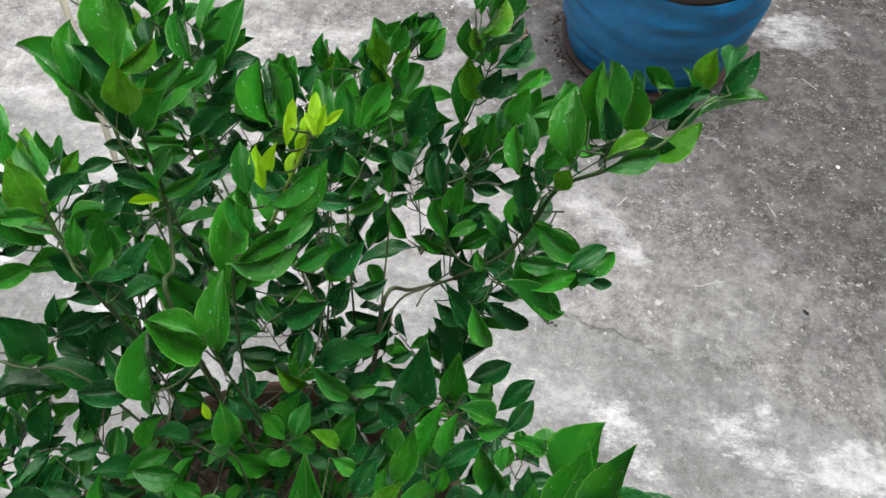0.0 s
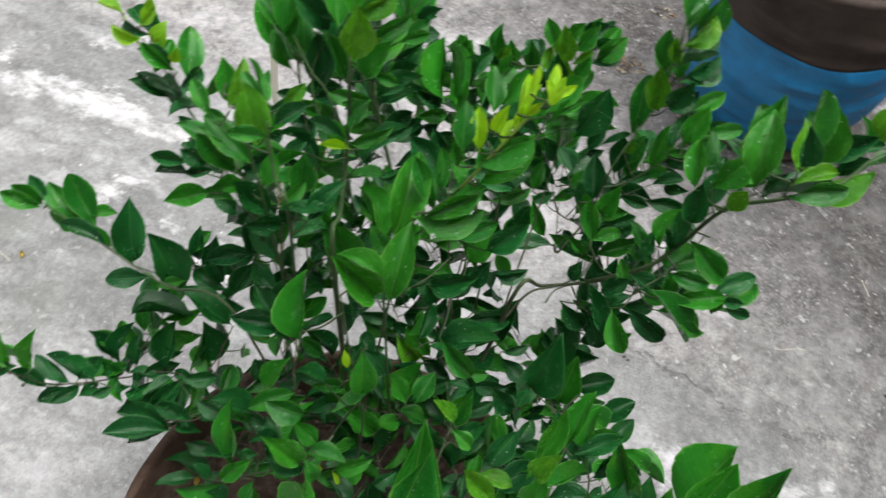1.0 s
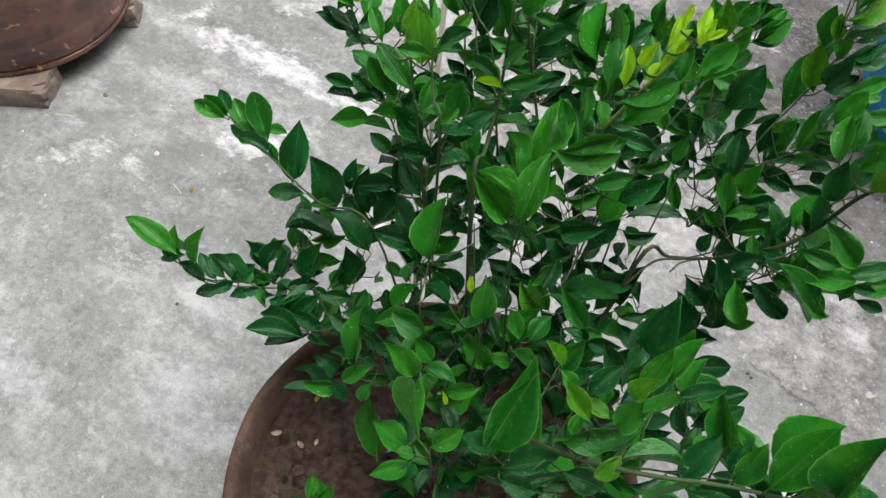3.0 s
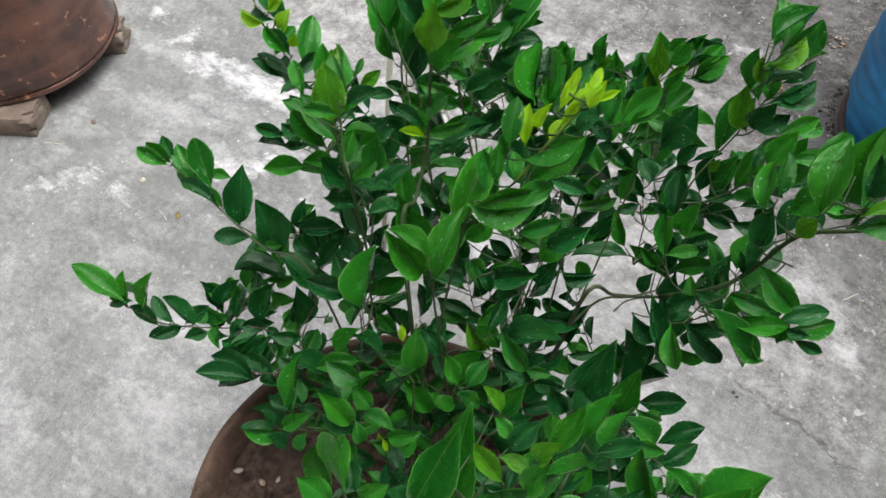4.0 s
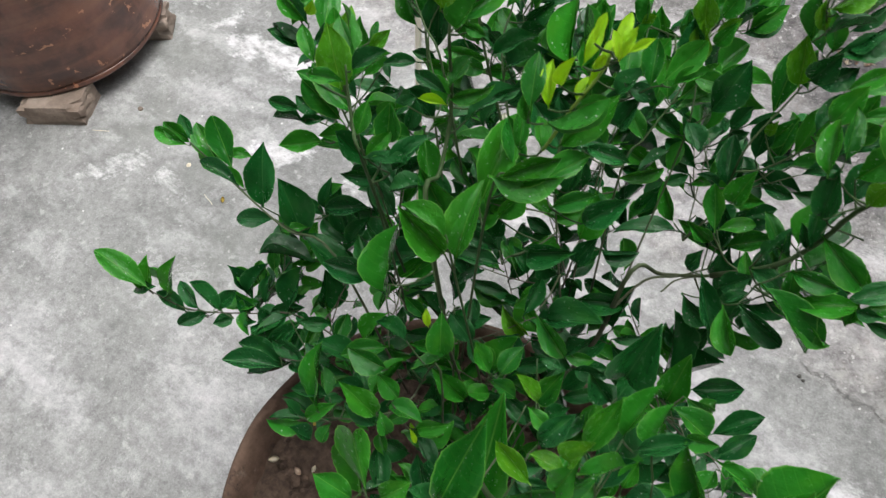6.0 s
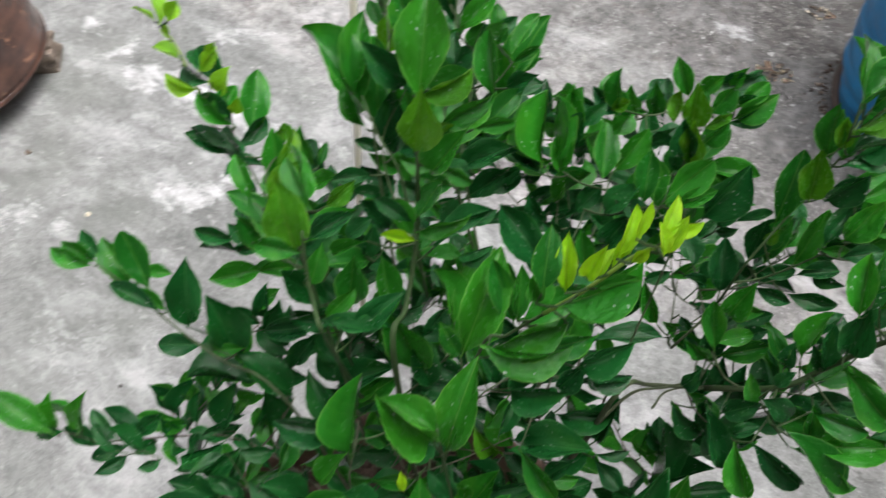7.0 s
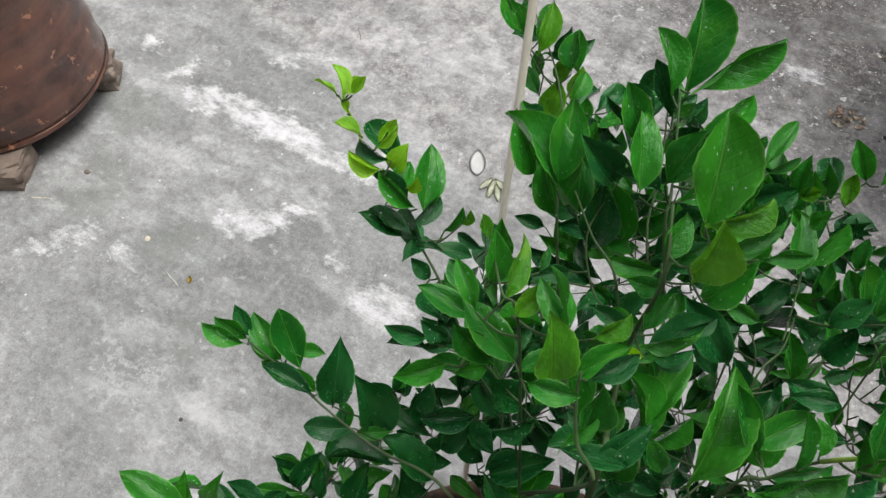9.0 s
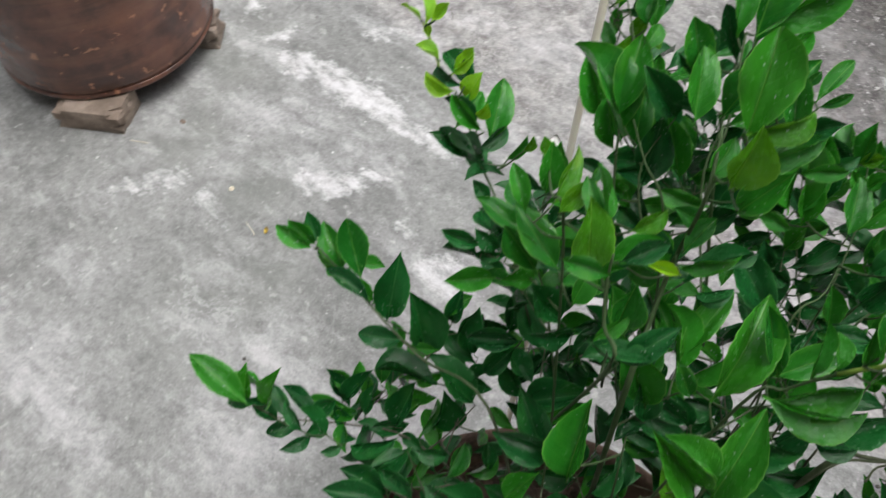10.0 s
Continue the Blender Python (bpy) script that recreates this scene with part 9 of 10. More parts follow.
tw = twig(0.001, (0.004, 0.889, 0.839), (-0.030, 0.880, 0.869), (-0.063, 0.871, 0.917))
leaf(tw, (-0.017, 0.880, 0.859), (-0.045, 0.841, 0.871), 0.022, "mature", 1)
leaf(tw, (-0.022, 0.883, 0.873), (-0.013, 0.888, 0.906), 0.017, "old", 1)
leaf(tw, (-0.034, 0.882, 0.877), (-0.073, 0.903, 0.887), 0.021, "old", 1)
leaf(tw, (-0.047, 0.879, 0.899), (-0.063, 0.910, 0.935), 0.025, "mature", 1)
leaf(tw, (-0.057, 0.871, 0.906), (-0.095, 0.840, 0.910), 0.026, "old", 1)
leaf(tw, (-0.061, 0.869, 0.921), (-0.061, 0.854, 0.967), 0.024, "mature", 1)
leaf(tw, (-0.002, 0.874, 0.842), (-0.029, 0.864, 0.850), 0.014, "old", 1)
leaf(tw, (-0.034, 0.858, 0.872), (-0.001, 0.864, 0.883), 0.018, "mature", 1)

tw = twig(0.001, (0.004, 0.889, 0.839), (0.043, 0.868, 0.841), (0.082, 0.847, 0.859))
leaf(tw, (0.039, 0.875, 0.845), (0.073, 0.895, 0.853), 0.021, "mature", 1)
leaf(tw, (0.047, 0.870, 0.850), (0.069, 0.886, 0.873), 0.015, "old", 1)
leaf(tw, (0.053, 0.858, 0.851), (0.056, 0.817, 0.861), 0.022, "mature", 1)
leaf(tw, (0.066, 0.860, 0.854), (0.100, 0.884, 0.866), 0.022, "old", 1)
leaf(tw, (0.071, 0.849, 0.860), (0.075, 0.821, 0.885), 0.017, "old", 1)
leaf(tw, (0.080, 0.843, 0.860), (0.099, 0.813, 0.867), 0.018, "mature", 1)
leaf(tw, (0.034, 0.862, 0.849), (0.027, 0.828, 0.857), 0.016, "old", 1)
leaf(tw, (0.061, 0.869, 0.844), (0.058, 0.850, 0.877), 0.018, "old", 1)
leaf(tw, (0.048, 0.869, 0.849), (0.044, 0.835, 0.848), 0.017, "old", 1)

tw = twig(0.001, (0.029, 0.551, 0.730), (0.037, 0.593, 0.746), (0.046, 0.634, 0.780))
leaf(tw, (0.038, 0.576, 0.742), (0.081, 0.596, 0.755), 0.021, "old", 1)
leaf(tw, (0.039, 0.607, 0.758), (0.042, 0.649, 0.745), 0.021, "old", 1)
leaf(tw, (0.039, 0.614, 0.770), (0.009, 0.623, 0.798), 0.019, "old", 1)
leaf(tw, (0.048, 0.624, 0.774), (0.089, 0.635, 0.792), 0.024, "old", 1)
leaf(tw, (0.042, 0.635, 0.782), (0.022, 0.666, 0.803), 0.019, "old", 1)
leaf(tw, (0.041, 0.618, 0.781), (0.004, 0.629, 0.789), 0.021, "mature", 1)

tw = twig(0.001, (0.019, 0.673, 0.827), (0.014, 0.689, 0.845), (0.008, 0.705, 0.877))
leaf(tw, (0.012, 0.683, 0.839), (-0.014, 0.704, 0.848), 0.015, "old", 1)
leaf(tw, (0.015, 0.685, 0.852), (0.014, 0.668, 0.898), 0.023, "mature", 1)
leaf(tw, (0.014, 0.697, 0.857), (0.020, 0.729, 0.872), 0.018, "old", 1)
leaf(tw, (0.007, 0.697, 0.869), (-0.028, 0.698, 0.893), 0.021, "old", 1)

tw = twig(0.001, (-0.078, 0.560, 0.742), (-0.087, 0.599, 0.762), (-0.097, 0.638, 0.799))
leaf(tw, (-0.086, 0.585, 0.754), (-0.107, 0.620, 0.746), 0.020, "old", 1)
leaf(tw, (-0.094, 0.611, 0.776), (-0.130, 0.624, 0.785), 0.021, "old", 1)
leaf(tw, (-0.089, 0.619, 0.788), (-0.076, 0.625, 0.827), 0.018, "old", 1)
leaf(tw, (-0.091, 0.631, 0.791), (-0.070, 0.667, 0.796), 0.020, "old", 1)
leaf(tw, (-0.100, 0.637, 0.801), (-0.124, 0.655, 0.827), 0.021, "old", 1)
leaf(tw, (-0.101, 0.612, 0.792), (-0.065, 0.619, 0.801), 0.020, "old", 1)
leaf(tw, (-0.060, 0.586, 0.766), (-0.044, 0.571, 0.789), 0.013, "mature", 1)

tw = twig(0.001, (0.129, 0.989, 0.906), (0.106, 0.960, 0.912), (0.083, 0.932, 0.934))
leaf(tw, (0.112, 0.974, 0.913), (0.079, 0.979, 0.921), 0.016, "old", 1)
leaf(tw, (0.112, 0.961, 0.917), (0.130, 0.932, 0.927), 0.016, "old", 1)
leaf(tw, (0.099, 0.958, 0.922), (0.068, 0.961, 0.943), 0.019, "old", 1)
leaf(tw, (0.098, 0.945, 0.923), (0.094, 0.902, 0.915), 0.023, "mature", 1)
leaf(tw, (0.106, 0.982, 0.912), (0.130, 1.000, 0.927), 0.015, "old", 1)
leaf(tw, (0.139, 0.983, 0.907), (0.124, 1.029, 0.916), 0.025, "old", 1)
leaf(tw, (0.098, 0.956, 0.920), (0.076, 0.991, 0.942), 0.026, "mature", 1)
leaf(tw, (0.082, 0.955, 0.925), (0.051, 0.952, 0.932), 0.014, "old", 1)

tw = twig(0.001, (0.105, 0.564, 0.717), (0.083, 0.550, 0.723), (0.061, 0.535, 0.743))
leaf(tw, (0.090, 0.559, 0.724), (0.063, 0.570, 0.739), 0.015, "old", 1)
leaf(tw, (0.086, 0.547, 0.726), (0.070, 0.515, 0.727), 0.019, "old", 1)
leaf(tw, (0.079, 0.545, 0.736), (0.078, 0.542, 0.782), 0.020, "old", 1)
leaf(tw, (0.064, 0.532, 0.743), (0.048, 0.502, 0.757), 0.019, "old", 1)
leaf(tw, (0.080, 0.558, 0.728), (0.058, 0.524, 0.727), 0.020, "mature", 1)

tw = twig(0.001, (0.160, 0.671, 0.750), (0.123, 0.649, 0.759), (0.086, 0.627, 0.785))
leaf(tw, (0.136, 0.661, 0.760), (0.099, 0.676, 0.785), 0.025, "mature", 1)
leaf(tw, (0.130, 0.650, 0.759), (0.118, 0.607, 0.746), 0.024, "old", 1)
leaf(tw, (0.123, 0.645, 0.769), (0.128, 0.622, 0.795), 0.015, "old", 1)
leaf(tw, (0.110, 0.646, 0.771), (0.081, 0.655, 0.783), 0.018, "old", 1)
leaf(tw, (0.085, 0.626, 0.783), (0.053, 0.604, 0.777), 0.018, "old", 1)
leaf(tw, (0.107, 0.639, 0.760), (0.093, 0.672, 0.758), 0.016, "old", 1)

tw = twig(0.001, (-0.094, 0.628, 0.790), (-0.088, 0.650, 0.793), (-0.081, 0.671, 0.809))
leaf(tw, (-0.089, 0.650, 0.794), (-0.090, 0.695, 0.777), 0.023, "mature", 1)
leaf(tw, (-0.089, 0.656, 0.804), (-0.112, 0.662, 0.833), 0.018, "old", 1)
leaf(tw, (-0.080, 0.663, 0.804), (-0.044, 0.659, 0.811), 0.015, "mature", 1)
leaf(tw, (-0.085, 0.672, 0.810), (-0.100, 0.712, 0.835), 0.026, "old", 1)
leaf(tw, (-0.091, 0.632, 0.796), (-0.141, 0.641, 0.803), 0.024, "old", 1)

tw = twig(0.001, (0.234, 0.713, 0.746), (0.207, 0.734, 0.759), (0.180, 0.755, 0.789))
leaf(tw, (0.219, 0.729, 0.755), (0.204, 0.761, 0.753), 0.015, "old", 1)
leaf(tw, (0.208, 0.728, 0.763), (0.180, 0.700, 0.793), 0.023, "old", 1)
leaf(tw, (0.193, 0.742, 0.773), (0.144, 0.743, 0.766), 0.024, "old", 1)
leaf(tw, (0.188, 0.747, 0.786), (0.175, 0.739, 0.817), 0.016, "old", 1)
leaf(tw, (0.182, 0.758, 0.789), (0.164, 0.792, 0.803), 0.020, "mature", 1)
leaf(tw, (0.172, 0.758, 0.775), (0.164, 0.787, 0.775), 0.016, "old", 1)

tw = twig(0.001, (-0.053, 0.550, 0.708), (-0.069, 0.552, 0.707), (-0.084, 0.554, 0.718))
leaf(tw, (-0.062, 0.555, 0.710), (-0.073, 0.582, 0.724), 0.014, "old", 1)
leaf(tw, (-0.070, 0.548, 0.711), (-0.102, 0.514, 0.715), 0.021, "mature", 1)
leaf(tw, (-0.084, 0.558, 0.718), (-0.104, 0.586, 0.728), 0.017, "mature", 1)
leaf(tw, (-0.052, 0.558, 0.720), (-0.034, 0.591, 0.721), 0.017, "mature", 1)
leaf(tw, (-0.049, 0.552, 0.710), (-0.071, 0.514, 0.717), 0.023, "old", 1)
leaf(tw, (-0.062, 0.580, 0.714), (-0.032, 0.606, 0.713), 0.017, "old", 1)
leaf(tw, (-0.072, 0.549, 0.718), (-0.092, 0.591, 0.708), 0.021, "old", 1)
leaf(tw, (-0.088, 0.562, 0.717), (-0.126, 0.585, 0.729), 0.024, "mature", 1)

tw = twig(0.001, (0.100, 0.561, 0.719), (0.075, 0.576, 0.720), (0.050, 0.592, 0.735))
leaf(tw, (0.083, 0.567, 0.723), (0.051, 0.556, 0.736), 0.017, "old", 1)
leaf(tw, (0.065, 0.578, 0.727), (0.017, 0.570, 0.729), 0.024, "old", 1)
leaf(tw, (0.057, 0.584, 0.733), (0.028, 0.572, 0.758), 0.017, "old", 1)
leaf(tw, (0.052, 0.596, 0.736), (0.037, 0.640, 0.747), 0.023, "mature", 1)
leaf(tw, (0.084, 0.569, 0.721), (0.097, 0.530, 0.723), 0.018, "mature", 1)

tw = twig(0.001, (0.019, 0.881, 0.840), (-0.005, 0.904, 0.858), (-0.028, 0.926, 0.892))
leaf(tw, (0.002, 0.895, 0.851), (-0.029, 0.910, 0.848), 0.018, "old", 1)
leaf(tw, (-0.018, 0.911, 0.876), (-0.059, 0.902, 0.897), 0.024, "mature", 1)
leaf(tw, (-0.018, 0.922, 0.886), (-0.011, 0.938, 0.918), 0.019, "old", 1)
leaf(tw, (-0.030, 0.927, 0.890), (-0.064, 0.948, 0.900), 0.018, "old", 1)
leaf(tw, (-0.029, 0.953, 0.902), (-0.017, 0.948, 0.929), 0.015, "mature", 1)
leaf(tw, (-0.038, 0.924, 0.886), (-0.032, 0.955, 0.867), 0.017, "old", 1)

tw = twig(0.001, (0.199, 0.470, 0.765), (0.202, 0.454, 0.773), (0.204, 0.438, 0.792))
leaf(tw, (0.205, 0.452, 0.776), (0.246, 0.427, 0.778), 0.022, "mature", 1)
leaf(tw, (0.203, 0.448, 0.789), (0.197, 0.445, 0.822), 0.017, "old", 1)
leaf(tw, (0.201, 0.436, 0.791), (0.189, 0.398, 0.811), 0.022, "mature", 1)

tw = twig(0.001, (0.253, 0.521, 0.723), (0.231, 0.492, 0.724), (0.208, 0.463, 0.741))
leaf(tw, (0.237, 0.506, 0.727), (0.195, 0.509, 0.740), 0.023, "old", 1)
leaf(tw, (0.237, 0.493, 0.729), (0.245, 0.448, 0.740), 0.025, "mature", 1)
leaf(tw, (0.224, 0.489, 0.734), (0.195, 0.497, 0.753), 0.019, "old", 1)
leaf(tw, (0.218, 0.481, 0.734), (0.169, 0.476, 0.730), 0.022, "old", 1)
leaf(tw, (0.205, 0.465, 0.743), (0.161, 0.455, 0.754), 0.021, "old", 1)

tw = twig(0.001, (-0.008, 0.592, 0.731), (-0.036, 0.624, 0.744), (-0.063, 0.657, 0.774))
leaf(tw, (-0.022, 0.614, 0.742), (-0.002, 0.653, 0.760), 0.021, "mature", 1)
leaf(tw, (-0.034, 0.617, 0.745), (-0.070, 0.621, 0.745), 0.016, "mature", 1)
leaf(tw, (-0.038, 0.624, 0.755), (-0.055, 0.617, 0.801), 0.021, "old", 1)
leaf(tw, (-0.041, 0.637, 0.757), (-0.026, 0.671, 0.765), 0.016, "old", 1)
leaf(tw, (-0.054, 0.651, 0.771), (-0.044, 0.683, 0.804), 0.020, "old", 1)
leaf(tw, (-0.062, 0.660, 0.773), (-0.073, 0.691, 0.779), 0.015, "mature", 1)
leaf(tw, (-0.043, 0.644, 0.760), (-0.080, 0.654, 0.789), 0.020, "old", 1)
leaf(tw, (-0.003, 0.604, 0.738), (-0.006, 0.645, 0.737), 0.018, "mature", 1)
leaf(tw, (-0.039, 0.627, 0.744), (-0.006, 0.643, 0.756), 0.018, "old", 1)

tw = twig(0.001, (0.072, 0.852, 0.855), (0.074, 0.896, 0.863), (0.076, 0.940, 0.889))
leaf(tw, (0.078, 0.899, 0.871), (0.113, 0.914, 0.890), 0.021, "old", 1)
leaf(tw, (0.071, 0.909, 0.875), (0.041, 0.925, 0.882), 0.015, "mature", 1)
leaf(tw, (0.076, 0.918, 0.884), (0.090, 0.915, 0.928), 0.023, "old", 1)
leaf(tw, (0.079, 0.930, 0.884), (0.114, 0.941, 0.885), 0.016, "old", 1)
leaf(tw, (0.072, 0.940, 0.892), (0.053, 0.968, 0.911), 0.017, "old", 1)
leaf(tw, (0.065, 0.888, 0.874), (0.100, 0.885, 0.879), 0.017, "mature", 1)

tw = twig(0.001, (0.121, 0.433, 0.727), (0.130, 0.452, 0.728), (0.138, 0.470, 0.742))
leaf(tw, (0.123, 0.446, 0.730), (0.106, 0.477, 0.744), 0.018, "old", 1)
leaf(tw, (0.133, 0.451, 0.735), (0.163, 0.459, 0.756), 0.017, "mature", 1)
leaf(tw, (0.133, 0.463, 0.735), (0.124, 0.498, 0.720), 0.018, "mature", 1)
leaf(tw, (0.135, 0.471, 0.744), (0.126, 0.500, 0.765), 0.016, "old", 1)

tw = twig(0.001, (0.078, 0.546, 0.728), (0.076, 0.562, 0.727), (0.075, 0.578, 0.738))
leaf(tw, (0.080, 0.564, 0.732), (0.115, 0.589, 0.739), 0.021, "old", 1)
leaf(tw, (0.079, 0.578, 0.740), (0.099, 0.599, 0.764), 0.019, "mature", 1)
leaf(tw, (0.074, 0.555, 0.729), (0.067, 0.523, 0.733), 0.017, "old", 1)

tw = twig(0.001, (0.113, 0.780, 0.854), (0.111, 0.827, 0.862), (0.109, 0.874, 0.888))
leaf(tw, (0.108, 0.808, 0.862), (0.081, 0.826, 0.871), 0.015, "mature", 1)
leaf(tw, (0.115, 0.819, 0.868), (0.141, 0.835, 0.890), 0.018, "old", 1)
leaf(tw, (0.110, 0.831, 0.867), (0.105, 0.856, 0.846), 0.016, "old", 1)
leaf(tw, (0.114, 0.853, 0.880), (0.143, 0.871, 0.891), 0.016, "old", 1)
leaf(tw, (0.106, 0.863, 0.884), (0.072, 0.887, 0.896), 0.022, "old", 1)
leaf(tw, (0.108, 0.837, 0.872), (0.122, 0.876, 0.869), 0.020, "mature", 1)
leaf(tw, (0.133, 0.826, 0.868), (0.166, 0.833, 0.870), 0.015, "old", 1)
leaf(tw, (0.122, 0.846, 0.876), (0.169, 0.841, 0.867), 0.025, "mature", 1)
leaf(tw, (0.122, 0.839, 0.875), (0.154, 0.873, 0.867), 0.021, "old", 1)

tw = twig(0.001, (-0.053, 0.645, 0.763), (-0.068, 0.688, 0.773), (-0.083, 0.731, 0.801))
leaf(tw, (-0.061, 0.672, 0.769), (-0.063, 0.705, 0.757), 0.015, "mature", 1)
leaf(tw, (-0.077, 0.699, 0.786), (-0.109, 0.693, 0.797), 0.018, "mature", 1)
leaf(tw, (-0.074, 0.710, 0.795), (-0.063, 0.722, 0.827), 0.018, "mature", 1)
leaf(tw, (-0.076, 0.722, 0.796), (-0.057, 0.754, 0.799), 0.020, "old", 1)
leaf(tw, (-0.087, 0.729, 0.803), (-0.121, 0.759, 0.823), 0.024, "old", 1)
leaf(tw, (-0.084, 0.700, 0.778), (-0.053, 0.704, 0.778), 0.014, "mature", 1)
leaf(tw, (-0.094, 0.692, 0.785), (-0.131, 0.663, 0.803), 0.025, "old", 1)
leaf(tw, (-0.056, 0.715, 0.788), (-0.014, 0.736, 0.806), 0.025, "mature", 1)
leaf(tw, (-0.058, 0.648, 0.766), (-0.034, 0.692, 0.767), 0.024, "old", 1)

tw = twig(0.001, (0.004, 0.889, 0.839), (0.023, 0.904, 0.841), (0.043, 0.918, 0.855))
leaf(tw, (0.013, 0.901, 0.843), (0.009, 0.933, 0.850), 0.015, "mature", 1)
leaf(tw, (0.024, 0.900, 0.848), (0.049, 0.896, 0.874), 0.015, "old", 1)
leaf(tw, (0.032, 0.905, 0.848), (0.066, 0.889, 0.854), 0.019, "mature", 1)
leaf(tw, (0.034, 0.916, 0.852), (0.016, 0.957, 0.868), 0.025, "mature", 1)
leaf(tw, (0.045, 0.915, 0.856), (0.076, 0.913, 0.867), 0.016, "old", 1)
leaf(tw, (0.027, 0.909, 0.844), (-0.003, 0.869, 0.841), 0.024, "old", 1)

tw = twig(0.001, (0.016, 0.681, 0.836), (0.030, 0.681, 0.839), (0.043, 0.682, 0.853))
leaf(tw, (0.025, 0.677, 0.840), (0.048, 0.646, 0.861), 0.023, "old", 1)
leaf(tw, (0.031, 0.685, 0.843), (0.047, 0.726, 0.855), 0.021, "mature", 1)
leaf(tw, (0.035, 0.680, 0.852), (0.037, 0.678, 0.896), 0.021, "old", 1)

tw = twig(0.001, (0.074, 0.896, 0.863), (0.114, 0.921, 0.868), (0.155, 0.945, 0.891))
leaf(tw, (0.096, 0.914, 0.870), (0.098, 0.944, 0.885), 0.015, "old", 1)
leaf(tw, (0.116, 0.925, 0.873), (0.126, 0.970, 0.860), 0.022, "old", 1)
leaf(tw, (0.124, 0.931, 0.881), (0.118, 0.967, 0.896), 0.017, "old", 1)
leaf(tw, (0.143, 0.943, 0.888), (0.126, 0.988, 0.901), 0.023, "old", 1)
leaf(tw, (0.156, 0.942, 0.895), (0.185, 0.947, 0.916), 0.015, "old", 1)
leaf(tw, (0.157, 0.950, 0.886), (0.177, 0.925, 0.890), 0.016, "old", 1)
leaf(tw, (0.147, 0.916, 0.880), (0.124, 0.871, 0.879), 0.023, "old", 1)

tw = twig(0.001, (-0.064, 0.677, 0.770), (-0.036, 0.685, 0.788), (-0.008, 0.694, 0.822))
leaf(tw, (-0.046, 0.685, 0.782), (-0.026, 0.720, 0.782), 0.020, "old", 1)
leaf(tw, (-0.042, 0.684, 0.795), (-0.043, 0.690, 0.835), 0.022, "old", 1)
leaf(tw, (-0.030, 0.683, 0.797), (0.007, 0.656, 0.808), 0.021, "old", 1)
leaf(tw, (-0.024, 0.693, 0.806), (-0.016, 0.728, 0.820), 0.020, "old", 1)
leaf(tw, (-0.017, 0.688, 0.817), (-0.011, 0.673, 0.859), 0.019, "mature", 1)
leaf(tw, (-0.005, 0.692, 0.820), (0.031, 0.689, 0.831), 0.020, "old", 1)
leaf(tw, (-0.025, 0.690, 0.791), (0.012, 0.684, 0.794), 0.019, "mature", 1)

tw = twig(0.001, (0.368, 0.521, 0.918), (0.406, 0.519, 0.931), (0.445, 0.518, 0.961))
leaf(tw, (0.392, 0.518, 0.926), (0.431, 0.499, 0.918), 0.022, "old", 1)
leaf(tw, (0.401, 0.523, 0.937), (0.420, 0.547, 0.967), 0.019, "old", 1)
leaf(tw, (0.413, 0.515, 0.941), (0.429, 0.478, 0.952), 0.019, "old", 1)

tw = twig(0.001, (0.234, 0.575, 0.728), (0.249, 0.574, 0.730), (0.263, 0.574, 0.743))
leaf(tw, (0.244, 0.578, 0.731), (0.273, 0.611, 0.736), 0.020, "old", 1)
leaf(tw, (0.248, 0.576, 0.739), (0.259, 0.589, 0.769), 0.017, "old", 1)
leaf(tw, (0.263, 0.578, 0.744), (0.291, 0.596, 0.761), 0.020, "mature", 1)
leaf(tw, (0.226, 0.582, 0.740), (0.255, 0.567, 0.747), 0.016, "old", 1)
leaf(tw, (0.230, 0.592, 0.736), (0.224, 0.637, 0.737), 0.022, "mature", 1)

tw = twig(0.001, (0.243, 0.525, 0.710), (0.264, 0.539, 0.717), (0.285, 0.553, 0.737))
leaf(tw, (0.257, 0.534, 0.713), (0.294, 0.561, 0.699), 0.023, "old", 1)
leaf(tw, (0.273, 0.540, 0.727), (0.312, 0.529, 0.750), 0.022, "mature", 1)
leaf(tw, (0.276, 0.551, 0.732), (0.271, 0.582, 0.745), 0.015, "mature", 1)
leaf(tw, (0.285, 0.550, 0.742), (0.303, 0.559, 0.769), 0.016, "mature", 1)

tw = twig(0.001, (-0.103, 0.911, 0.968), (-0.078, 0.917, 0.977), (-0.052, 0.922, 1.000))
leaf(tw, (-0.087, 0.911, 0.975), (-0.050, 0.884, 0.983), 0.020, "old", 1)
leaf(tw, (-0.070, 0.914, 0.989), (-0.051, 0.891, 1.010), 0.017, "mature", 1)
leaf(tw, (-0.061, 0.923, 0.993), (-0.033, 0.959, 0.997), 0.021, "mature", 1)
leaf(tw, (-0.054, 0.924, 1.004), (-0.039, 0.937, 1.035), 0.018, "old", 1)
leaf(tw, (-0.085, 0.918, 0.974), (-0.069, 0.961, 0.975), 0.023, "old", 1)

